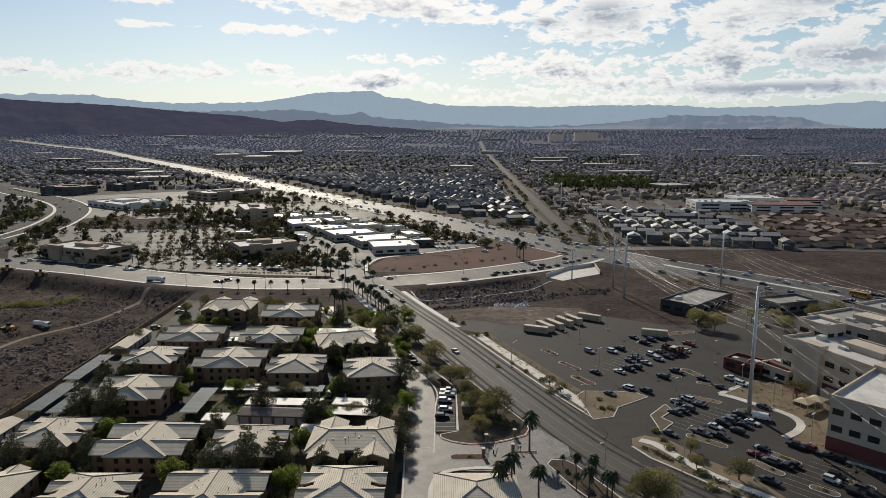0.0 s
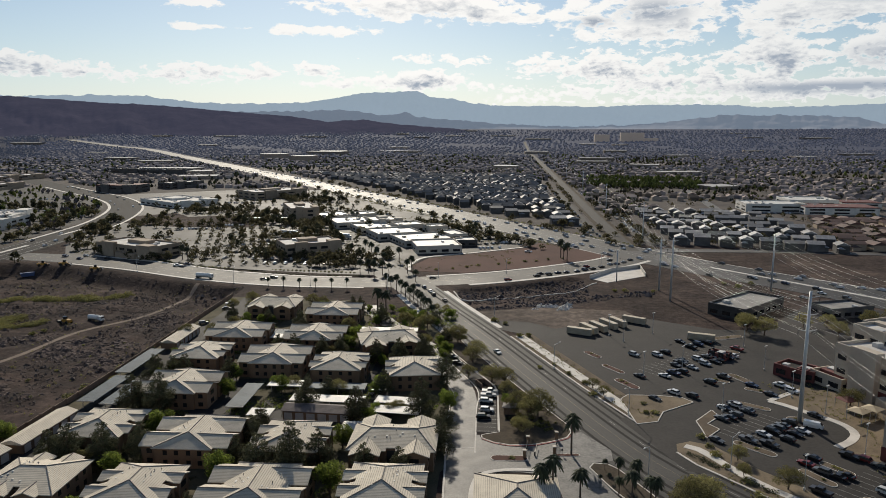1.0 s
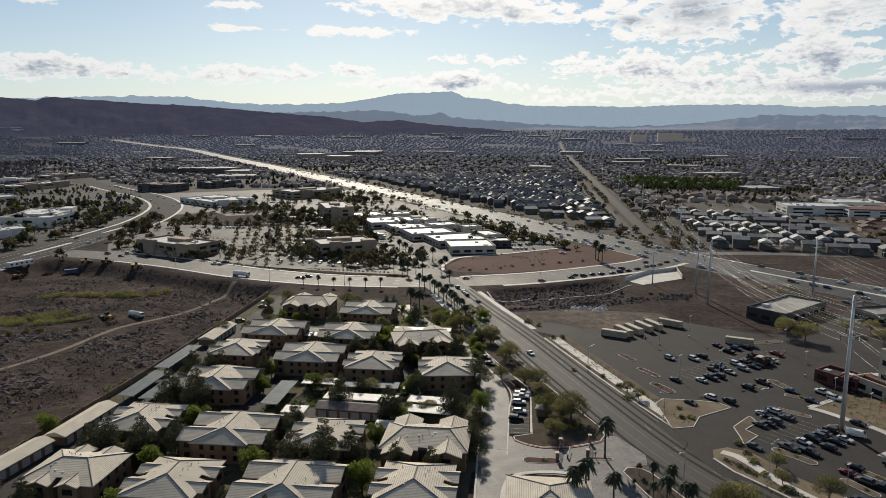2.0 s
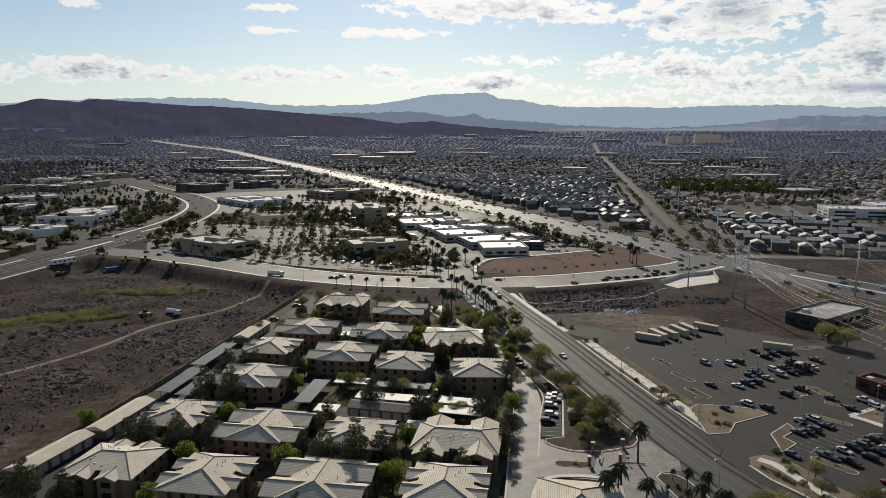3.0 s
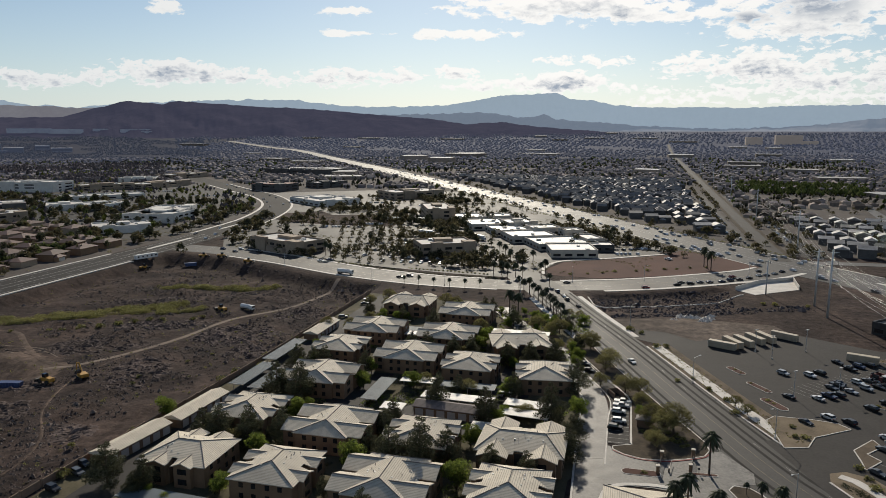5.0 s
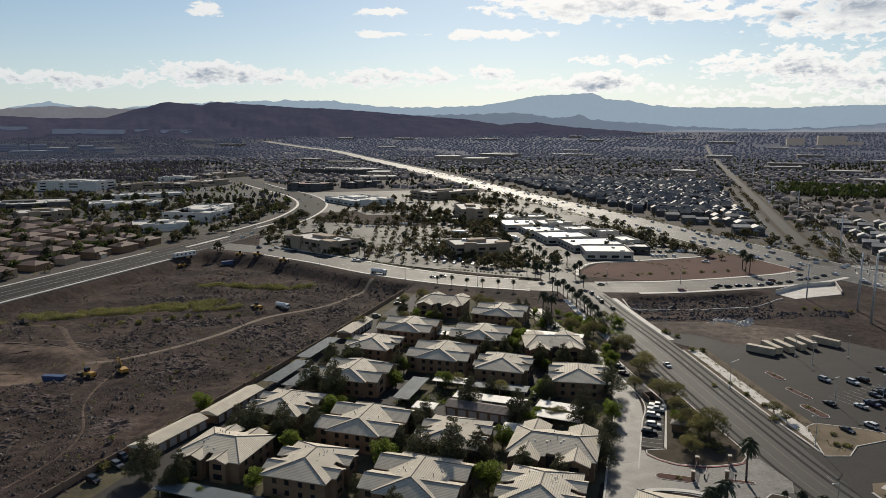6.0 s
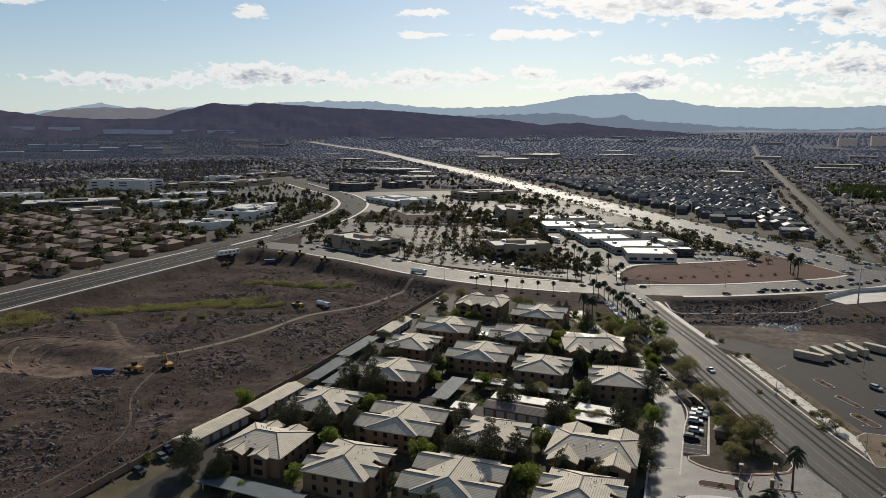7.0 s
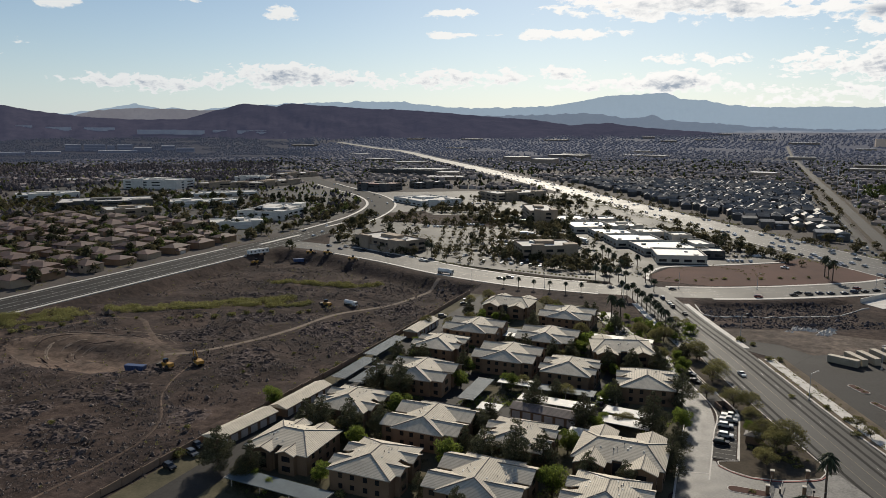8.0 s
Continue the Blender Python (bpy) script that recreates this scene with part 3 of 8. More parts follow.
for i, (a, b, w) in enumerate((((-119.5, 105), (-117.5, 344), 5.5), ((-114, 190), (-30, 190), 5.5), ((-60, 190), (-60, 213), 9), ((-112, 285), (-62, 283), 6), ((-34, 192), (-34, 250), 6), ((-84, 192), (-84, 228), 7))):
    ribbon_ob("drive", [a, b], w / 1, -w / 1, -0.3, 0.045 + i * 0.006, LOT, "dark asphalt drive between the apartment buildings", "drive")
ribbon_ob("drive_gate", [(-5.2, 120), (-5.2, 153), (-5.7, 165), (-6.2, 190), (-6.4, 211), (-8.4, 226), (-15.4, 249), (-25, 273), (-42, 300), (-57, 332)], 4.1, -4.1, -0.3, 0.10, POLISHED, "pale worn asphalt drive beside parked cars", "drive", 4)
slab("entrance_apron", [(-2.2, 160), (-1.3, 165.5), (9.4, 166.2), (17.1, 165), (18, 161), (19, 146), (36, 146), (31, 157), (28.2, 166), (27, 170), (28.4, 172.4), (33.5, 174), (34, 180), (27.7, 191), (24.9, 190.6), (23.2, 186.6), (18.1, 183.6), (13.3, 181.6), (7.1, 180.9), (2.5, 182.5), (-0.6, 185), (-1.3, 187.5), (-2.3, 187.5)], -0.3, 0.108, POLISHED, "worn asphalt entrance apron with stamped swirls", "drive")
slab("parking_bays", [(-2.3, 189.2), (3.6, 189.2), (3.8, 222), (1, 229), (-6, 246), (-17, 272), (-20.6, 270), (-10.5, 245), (-4, 229), (-2.3, 222)], -0.3, 0.112, LOT, "parking bays beside the drive", "drive")


def window_on(parent, x, y, z, w, h, axis, name="window"):
    """A framed window whose pane sits in a shallow recess; axis is the side it faces."""
    bm = bmesh.new()
    t = 0.05
    if axis in ("+y", "-y"):
        s = 1 if axis == "+y" else -1
        box(bm, x - w / 2, y, z, x + w / 2, y + s * t, z + h)
    else:
        s = 1 if axis == "+x" else -1
        box(bm, x, y - w / 2, z, x + s * t, y + w / 2, z + h)
    bmesh.ops.recalc_face_normals(bm, faces=bm.faces)
    return part(name, bm, GLASS, parent)


def caps(bm, ridge, corners, z_up=0.04, r=0.13):
    """Ridge and hip cap tiles along the roof's edges."""
    a, b = ridge
    up = Vector((0, 0, z_up))
    tube(bm, a + up, b + up + Vector((0.001, 0, 0)), r, r, 5)
    for c in corners:
        e = a if (c - a).length <= (c - b).length else b
        tube(bm, c + up, e + up, r, r, 5)


def poly_roof(bm, faces, thick=0.22):
    """Sloping roof planes with an underside and a closed edge all round."""
    top, low, edges = {}, {}, {}

    def at(p):
        k = tuple(round(v, 3) for v in p)
        if k not in top:
            top[k], low[k] = bm.verts.new(k), bm.verts.new((k[0], k[1], k[2] - thick))
        return k
    for f in faces:
        ks = [at(p) for p in f]
        bm.faces.new([top[k] for k in ks])
        bm.faces.new([low[k] for k in ks[::-1]])
        for a, b in zip(ks, ks[1:] + ks[:1]):
            edges[(a, b)] = (b, a)
    for a, b in edges:
        if (b, a) not in edges:
            bm.faces.new((top[a], low[a], low[b], top[b]))
    bmesh.ops.recalc_face_normals(bm, faces=bm.faces)


def wing_wall(bm, x0, x1, y0, y1, z, rise):
    """A wing's walls with a gable at its outer end."""
    ym = (y0 + y1) / 2
    rings = [[bm.verts.new((x, y, zz)) for y, zz in ((y0, -0.5), (y1, -0.5), (y1, z), (ym, z + rise), (y0, z))] for x in (x0, x1)]
    for i in range(5):
        bm.faces.new((rings[0][i], rings[0][(i + 1) % 5], rings[1][(i + 1) % 5], rings[1][i]))
    bm.faces.new(rings[0][::-1]), bm.faces.new(rings[1])
    bmesh.ops.recalc_face_normals(bm, faces=bm.faces)


EAVE = 5.6


def apartment(w, l, rise, run, bays, depth, reach, bay_rise, notch, label):
    """Two-storey stucco block: hip roof along y over w by l (half sizes, at the eaves), gabled wings on both long sides, a stair recess between them."""
    ob = thing("apartment_building", label=label, category="apartment building", group="apartment buildings")
    n0, n1, nx_ = notch
    ov = 0.6
    bm = bmesh.new()
    ww, wl_ = w - ov, l - ov
    prism(bm, [(-ww, -wl_), (ww, -wl_), (ww, n0), (nx_, n0), (nx_, n1), (ww, n1), (ww, wl_), (-ww, wl_), (-ww, n1), (-nx_, n1), (-nx_, n0), (-ww, n0)], -0.5, EAVE - 0.1)
    part("wall", bm, STUCCO, ob)
    at = lambda x, y: (x, y, EAVE + rise * (1 - abs(x) / w))
    ra, rb = (0, -(l - run), EAVE + rise), (0, l - run, EAVE + rise)
    faces = [[(-w, -l, EAVE), (w, -l, EAVE), ra], [(w, l, EAVE), (-w, l, EAVE), rb]]
    for sx in (1, -1):
        f = [at(sx * w, -l), at(sx * w, n0), at(sx * nx_, n0), at(sx * nx_, n1), at(sx * w, n1), at(sx * w, l), rb, ra]
        faces.append(f if sx > 0 else f[::-1])
    bm = bmesh.new()
    poly_roof(bm, faces)
    part("roof", bm, TILE, ob, "beige concrete tile hip roof")
    bm = bmesh.new()
    caps(bm, (Vector(ra), Vector(rb)), [Vector((x, y, EAVE)) for x in (-w, w) for y in (-l, l)])
    part("ridge_cap", bm, RIDGE, ob, "dark ridge and hip tiles")
    for sx, yc in itertools.product((-1, 1), bays):
        bm = bmesh.new()
        x0, x1 = sorted((sx * (nx_ - 0.5), sx * (reach - 0.5)))
        wing_wall(bm, x0, x1, yc - depth + 0.5, yc + depth - 0.5, EAVE - 0.1, bay_rise * (depth - 0.5) / depth)
        wing = part("wing", bm, STUCCO, ob)
        zr = EAVE + 0.03
        inner = max(0.0, w * (1 - (bay_rise + 0.03) / rise) - 0.3)
        foot = w * (1 - 0.03 / rise) - 0.3
        p = [(sx * foot, yc - depth, zr), (sx * reach, yc - depth, zr), (sx * reach, yc, zr + bay_rise), (sx * inner, yc, zr + bay_rise), (sx * reach, yc + depth, zr), (sx * foot, yc + depth, zr)]
        bm = bmesh.new()
        poly_roof(bm, [[p[0], p[1], p[2], p[3]], [p[3], p[2], p[4], p[5]]])
        part("wing_roof", bm, TILE, wing, "low gabled tile roof of the wing")
        bm = bmesh.new()
        tube(bm, Vector(p[2]) + Vector((0, 0, 0.04)), Vector(p[3]) + Vector((0, 0, 0.04)), 0.12, 0.12, 5)
        part("ridge_cap", bm, RIDGE, wing)
        for zz in (0.9, 3.5):
            window_on(wing, sx * (reach - 0.5), yc, zz, min(2.4, depth), 1.4, "+x" if sx > 0 else "-x")
            if depth > 3.5:
                window_on(wing, sx * (reach - 2.6), yc - depth + 0.5, zz, 1.4, 1.3, "-y")
    for sy, x in itertools.product((-1, 1), (-0.62 * ww, -0.22 * ww, 0.22 * ww, 0.62 * ww)):
        for zz in (1.0, 3.6):
            window_on(ob, x, sy * wl_, zz, 1.1, 1.25, "+y" if sy > 0 else "-y")
    for sx in (-1, 1):
        # dark sheet in the metal colour stands in for the recess's shade
        bm = bmesh.new()
        xa, xb = sorted((sx * nx_, sx * (nx_ + 0.08)))
        box(bm, xa, n0 + 0.15, 0.0, xb, n1 - 0.15, 5.2)
        part("landing", bm, DARKMETAL, ob, "dark panel standing in for shade in the stair recess")
    vents = random.Random(int(w * 10))
    for k in range(16):
        x, y = vents.choice((-1, 1)) * vents.uniform(0.12, 0.62) * w, vents.uniform(-0.55, 0.55) * l
        z = at(x, y)[2]
        bm = bmesh.new()
        if k < 11:
            box(bm, x - 0.17, y - 0.22, z - 0.2, x + 0.17, y + 0.22, z + 0.1)
        else:
            tube(bm, (x, y, z - 0.2), (x, y, z + 0.45), 0.08, 0.08, 6)
        part("roof_vent", bm, WHITE_AND_GLINT if k < 11 else DARKMETAL, ob)
    return ob


LONG = apartment(8.6, 9.6, 2.45, 6.5, (-3.7, 3.4), 2.8, 9.8, 1.0, (-0.95, 0.65, 6.4), "two-storey brown stucco apartment building with narrow tile-roofed bays")
BROAD = apartment(7.8, 10.6, 2.4, 5.0, (-5.0, 5.0), 4.5, 11.6, 1.65, (-0.3, 0.3, 7.4), "two-storey brown stucco apartment building with broad tile-roofed wings")
GABLED = apartment(8.3, 11.4, 2.5, 5.4, (-6.2, 6.2), 3.9, 11.4, 1.4, (-1.2, 1.2, 7.2), "two-storey brown stucco apartment building with twin front gables")
LONGS = [(-104.3, 147.0, 90), (-78.7, 144.8, 0), (-22.7, 148.5, 0), (-103.9, 177.3, 0), (-50.2, 172.2, 0), (-102.5, 242.0, 0), (-50.0, 232.8, 0), (-24.0, 229.2, 8)]
BROADS = [(-51.3, 145.8, 0), (-76.2, 173.0, 0), (-96.0, 210.0, 0), (-74.0, 239.0, 0), (-98.0, 269.0, 0), (-66.5, 267.0, 0), (-67.0, 304.0, 0)]
GABLEDS = [(-23.4, 172.8, 90), (-37.4, 262.5, 106), (-97.5, 314.5, 90)]
APTS = LONGS + BROADS + GABLEDS
for stock, places in ((LONG, LONGS), (BROAD, BROADS), (GABLED, GABLEDS)):
    stock.matrix_basis = pose(*places[0][:2], 0, 0, 0, places[0][2])
    for x, y, a in places[1:]:
        copy_thing(stock, pose(x, y, 0, 0, 0, a))


def clubhouse():
    ob = thing("clubhouse", 7.5, 146, 0, 0, label="low beige stucco clubhouse with tile hip roof", category="clubhouse")
    bm = bmesh.new()
    box(bm, -9, -10, -0.3, 9, 10, 4.2)
    part("wall", bm, STUCCO, ob)
    bm = bmesh.new()
    r, c = hip(bm, -9, -10, 9, 10, 4.3, 3.0, 0.8)
    part("roof", bm, TILE, ob)
    bm = bmesh.new()
    caps(bm, r, c)
    part("ridge_cap", bm, RIDGE, ob)
    for x in (-6, -2, 2, 6):
        window_on(ob, x, 10, 1.0, 1.6, 1.6, "+y")
        window_on(ob, x, -10, 1.0, 1.6, 1.6, "-y")
    return ob


clubhouse()


DARKTILE = mat("dark_roof_tile", (0.19, 0.16, 0.15), (0.12, 0.10, 0.095), 0.25, 2.5, 0.8, 0.02, spec=0.25, extra=courses(0.16, 0.5))


def garage(x, y, length, turn, tile=TILE):
    """A long garage row with a low gabled roof and a line of doors on its +x side."""
    ob = thing("garage_row", x, y, 0, turn, label="long stucco garage row with tile roof and pale doors", category="garage", group="garage rows")
    bm = bmesh.new()
    box(bm, -3, -length / 2, -0.3, 3, length / 2, 2.8)
    part("wall", bm, STUCCO, ob)
    bm = bmesh.new()
    hip(bm, -3, -length / 2, 3, length / 2, 2.85, 1.1, 0.4, gable=True, thick=0.2)
    part("roof", bm, tile, ob)
    n = int(length / 3.4)
    for i in range(n):
        bm = bmesh.new()
        yy = -length / 2 + (i + 0.5) * length / n
        box(bm, 2.99, yy - 1.25, 0, 3.06, yy + 1.25, 2.2)
        for k in range(3):
            box(bm, 3.06, yy - 1.2, 0.1 + k * 0.7, 3.08, yy + 1.2, 0.7 + k * 0.7)
        part("garage_door", bm, DOORP, ob)
    return ob


for row in ((-127.6, 154.5, 22.5, -7), (-124.2, 179.8, 23, -3), (-123.4, 270, 23, 0), (-49.3, 197.3, 20.5, -94, DARKTILE)):
    garage(*row)


def carport(x, y, length, turn, material, label, width=5.6):
    """A flat sheet roof on a row of posts."""
    ob = thing("carport", x, y, 0, turn, label=label, category="carport", group="carports")
    bm = bmesh.new()
    n = int(length / 0.6)
    for i in range(n):
        a, b = -length / 2 + i * length / n, -length / 2 + (i + 1) * length / n
        box(bm, -width / 2, a, 2.55, width / 2, a + (b - a) * 0.8, 2.72)
        box(bm, -width / 2, a + (b - a) * 0.8, 2.55, width / 2, b, 2.66)
    part("roof", bm, material, ob)
    bm = bmesh.new()
    box(bm, -width / 2 - 0.06, -length / 2 - 0.06, 2.45, width / 2 + 0.06, -length / 2, 2.78)
    part("fascia", bm, TRIM, ob)
    bm = bmesh.new()
    box(bm, -width / 2 - 0.06, length / 2, 2.45, width / 2 + 0.06, length / 2 + 0.06, 2.78)
    part("fascia", bm, TRIM, ob)
    for i in range(max(2, int(length / 6))):
        bm = bmesh.new()
        yy = -length / 2 + 1 + i * (length - 2) / max(1, int(length / 6) - 1)
        box(bm, -0.1 - width / 4, yy - 0.1, -0.1, 0.1 - width / 4, yy + 0.1, 2.55)
        part("post", bm, TRIM, ob)
    return ob


# white carports: the same sheet metal with the sun's glint put into its colour
BLUE, WHITE = "blue-grey sheet metal carport roof on posts", "sunlit white metal carport roof on posts"
for row in ((-122.2, 210, 23, 0, BLUEROOF, BLUE), (-124.2, 238, 26, 0, BLUEROOF, BLUE), (-114.3, 207, 20, 0, BLUEROOF, BLUE), (-75.2, 207, 20, 0, BLUEROOF, BLUE),
            (-65, 218, 11.5, 90, WHITE_AND_GLINT, WHITE), (-47.5, 216.6, 18, 90, BLUEROOF, BLUE), (-48.5, 205.6, 23, -92, WHITE_AND_GLINT, WHITE), (-26.5, 205.5, 14, 84, WHITE_AND_GLINT, WHITE),
            (-26, 198, 14, 84, WHITE_AND_GLINT, WHITE), (-66, 194, 7, 90, WHITE_AND_GLINT, WHITE), (-36, 186, 8, 90, WHITE_AND_GLINT, WHITE), (-96.5, 128.6, 28, 87, BLUEROOF, BLUE),
            (-86, 277, 14, 90, BLUEROOF, BLUE), (-80, 271, 12, 90, WHITE_AND_GLINT, WHITE), (-40, 283, 24, 90, WHITE_AND_GLINT, WHITE)):
    carport(*row)

wall = thing("boundary_wall", label="brown block wall along the vacant lot", category="wall", kind="structure")
for i in range(41):
    bm = bmesh.new()
    y = 100 + i * 6
    wx = -134.8 + 5.0 * smooth01(100, 230, y)
    box(bm, wx, y, -1.5, wx + 0.2, y + 5.7, 1.9)
    part("panel", bm, BLOCK, wall)
    bm = bmesh.new()
    box(bm, wx - 0.1, y + 5.7, -1.5, wx + 0.3, y + 6.0, 2.05)
    part("pier", bm, BLOCK, wall)

# ---------------------------------------------------------------- power line


def pylon(x, y, h, arms, label="tall tapered steel power pole with short arms"):
    ob = thing("power_pole", x, y, 0, 0, label=label, category="power pole", group="power poles")
    bm = bmesh.new()
    tube(bm, (0, 0, -0.5), (0, 0, h), 0.014 * h + 0.12, 0.007 * h + 0.1, 12)
    part("shaft", bm, STEEL, ob, smooth=True)
    for z, s, length in arms:
        bm = bmesh.new()
        tube(bm, (0, 0, z), (s * length, 0, z + 0.5), 0.16, 0.09, 6)
        a = part("arm", bm, STEEL, ob)
        bm = bmesh.new()
        for k in range(6):
            tube(bm, (s * length, 0, z + 0.4 - k * 0.25), (s * length, 0, z + 0.22 - k * 0.25), 0.13, 0.13, 6)
        part("insulator", bm, DARKMETAL, a)
    return ob


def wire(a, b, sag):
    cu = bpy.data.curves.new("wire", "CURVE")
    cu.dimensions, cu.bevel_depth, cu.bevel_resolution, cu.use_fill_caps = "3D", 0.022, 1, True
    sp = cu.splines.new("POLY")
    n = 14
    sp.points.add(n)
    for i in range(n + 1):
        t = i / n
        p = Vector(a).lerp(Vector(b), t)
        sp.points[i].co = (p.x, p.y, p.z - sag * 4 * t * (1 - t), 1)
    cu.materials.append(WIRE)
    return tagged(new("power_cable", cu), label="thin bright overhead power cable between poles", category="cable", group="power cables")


LINE_A = [(94, 48, 40), (92.5, 202.3, 39.5), (92.3, 350.7, 32), (120, 545, 30), (124, 740, 30), (129, 960, 30), (136, 1220, 30), (142, 1500, 30)]
LINE_B = [(152, 215, 34), (151.5, 376.8, 30.5)]
LINE_C = [(92.2, 374, 28.5), (73.5, 394.4, 18.5)]
for x, y, h in LINE_A + LINE_B + LINE_C:
    pylon(x, y, h, [(h * f, s, 2.6) for f in (0.70, 0.82, 0.95) for s in (-1, 1)] if h > 20 else [(h * 0.95, s, 1.2) for s in (-1, 1)])
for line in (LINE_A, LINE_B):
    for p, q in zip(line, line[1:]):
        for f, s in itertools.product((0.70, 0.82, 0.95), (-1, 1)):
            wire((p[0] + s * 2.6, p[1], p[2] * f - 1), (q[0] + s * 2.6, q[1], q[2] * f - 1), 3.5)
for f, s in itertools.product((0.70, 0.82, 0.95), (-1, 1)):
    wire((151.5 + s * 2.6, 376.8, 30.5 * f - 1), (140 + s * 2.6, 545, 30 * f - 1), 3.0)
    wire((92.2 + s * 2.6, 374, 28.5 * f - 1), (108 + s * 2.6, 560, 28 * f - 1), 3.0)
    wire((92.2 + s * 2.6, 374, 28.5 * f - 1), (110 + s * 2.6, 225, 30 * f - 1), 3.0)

# ---------------------------------------------------------------- streets: kerbs, pavements, lines
MAIN_N = [(24, 217), (0, 280), (-21, 330), (-33, 361)]
ribbon_ob("pavement_east_kerb", [(33.5, 195), (22, 222), (-0.4, 280)], -11.5, -12.1, -0.4, 0.2, CONCRETE, "pale concrete kerb beside the avenue", "kerb")
ribbon_ob("verge_east", [(33.5, 195), (22, 222), (-0.8, 281)], -12.1, -21.6, -0.4, 0.10, VERGE, "brown gravel verge with shrubs beside the avenue", "verge")
SOUTH_KERB = [(51.5, 180), (54.7, 173), (57.9, 169), (66.2, 158), (70.2, 153), (80, 139), (92, 122)]
ribbon_ob("pavement_east_kerb_south", SOUTH_KERB, 0.1, -0.5, -0.4, 0.2, CONCRETE, "pale concrete kerb beside the avenue", "kerb", 4)
slab("verge_east_south", SOUTH_KERB[::-1] + [(52.5, 185), (56.7, 187), (62.2, 184.6), (64.8, 180), (70, 170.6), (76.5, 162.7), (78.6, 156.9), (80.2, 152.8), (90, 138), (102, 122)], -0.4, 0.10, TAN, "tan gravel verge with clipped hedges beside the avenue", "verge")
ribbon_ob("pavement_east_south", [(54.5, 184), (57.5, 182), (60.7, 176.1), (63.9, 168.9), (69, 161.1), (73.6, 155.9), (76.2, 152.8), (86, 138), (98, 122)], 1.3, -1.3, -0.3, 0.16, CONCRETE, "pale concrete pavement beside the avenue", "pavement", 3)
ribbon_ob("pavement_west_south", [(31.5, 170), (40.5, 154), (50.5, 140), (62, 122)], 0.5, -1.9, -0.3, 0.16, CONCRETE, "pale concrete pavement beside the avenue", "pavement", 4)
slab("verge_west_south", [(37.5, 146), (48, 120), (60, 121), (49, 139.5), (43, 148.5)], -0.4, 0.09, VERGE, "gravel verge with palms beside the avenue", "verge")
ribbon_ob("pavement_east", [(33.5, 196), (23, 222), (0.6, 280)], -12.9, -16.9, -0.3, 0.16, CONCRETE, "pale concrete pavement beside the avenue", "pavement")
ribbon_ob("pavement_east_north", [(-5, 292), (-21, 330), (-33, 361)], -11.5, -13.9, -0.4, 0.18, CONCRETE, "pale concrete pavement beside the avenue", "pavement")
ribbon_ob("pavement_west", MAIN_N, 11.5, 14.3, -0.4, 0.18, CONCRETE, "pale concrete pavement beside the avenue", "pavement")
ribbon_ob("verge_west", [(0, 280), (-18, 325)], 14.3, 20, -0.4, 0.13, SOIL, "gravel verge with desert trees beside the avenue", "verge")
ribbon_ob("pavement_cross_south", CROSS[1:5] + [(-66, 384.8)], -12.5, -14.6, -0.4, 0.2, CONCRETE, "pale concrete pavement above the vacant lot", "pavement")
ribbon_ob("pavement_cross_south_east", [(-14, 395), (5, 403), (40, 423), (78, 450), (96, 470)], -12.5, -15.5, -0.4, 0.2, CONCRETE, "pale concrete pavement above the channel", "pavement")
ribbon_ob("pavement_cross_north", [(-30, 390), (5, 403), (40, 423), (78, 450), (92, 466)], 12.5, 15.0, -0.4, 0.2, CONCRETE, "pale concrete pavement beside the red gravel lot", "pavement")
ribbon_ob("pavement_cross_northwest", CROSS[1:5] + [(-78, 384.6)], 12.5, 15.0, -0.4, 0.2, CONCRETE, "pale concrete pavement beside the office park", "pavement")
ribbon_ob("pavement_road_west", [(-332, 60), (-332, 200), (-332, 395)], -15.5, -17.5, -0.4, 0.2, CONCRETE, "pale kerb and pavement above the vacant lot", "pavement")
ribbon_ob("pavement_road_west_far", [(-332, 60), (-332, 200), (-332, 415)], 17.5, 15.5, -0.4, 0.2, CONCRETE, "pale kerb and pavement before the houses", "pavement")
ribbon_ob("pavement_road_curve_west", WEST[3:9], 18.5, 15.5, -0.4, 0.2, CONCRETE, "pale pavement along the curving road", "pavement")
ribbon_ob("pavement_road_curve_east", WEST[3:9], -15.5, -18, -0.4, 0.2, CONCRETE, "pale pavement along the curving road", "pavement")
for i, (a, b) in enumerate(((-337, 470), (-345, 575))):
    bm = bmesh.new()
    prism(bm, [(a - 1.5, b - 30), (a + 1.5, b - 30), (a + 0.5, b + 25), (a - 3, b + 25)], 0, 0.24)
    tagged(new("median", mesh_of(bm, CONCRETE)), label="narrow raised concrete median", category="median", kind="structure")
ribbon_ob("highway_shoulder_east", HIGHWAY[1:6], -21, -21.9, -0.4, 0.2, CONCRETE, "pale concrete highway edge strip", "kerb", 20)
ribbon_ob("highway_shoulder_west", HIGHWAY[2:6], 21.9, 21, -0.4, 0.2, CONCRETE, "pale concrete highway edge strip", "kerb", 20)
ribbon_ob("highway_median", HIGHWAY[1:2] + [(140, 440)], 1.2, -1.2, 0.0, 0.24, CONCRETE, "narrow raised concrete median", "median", 20)


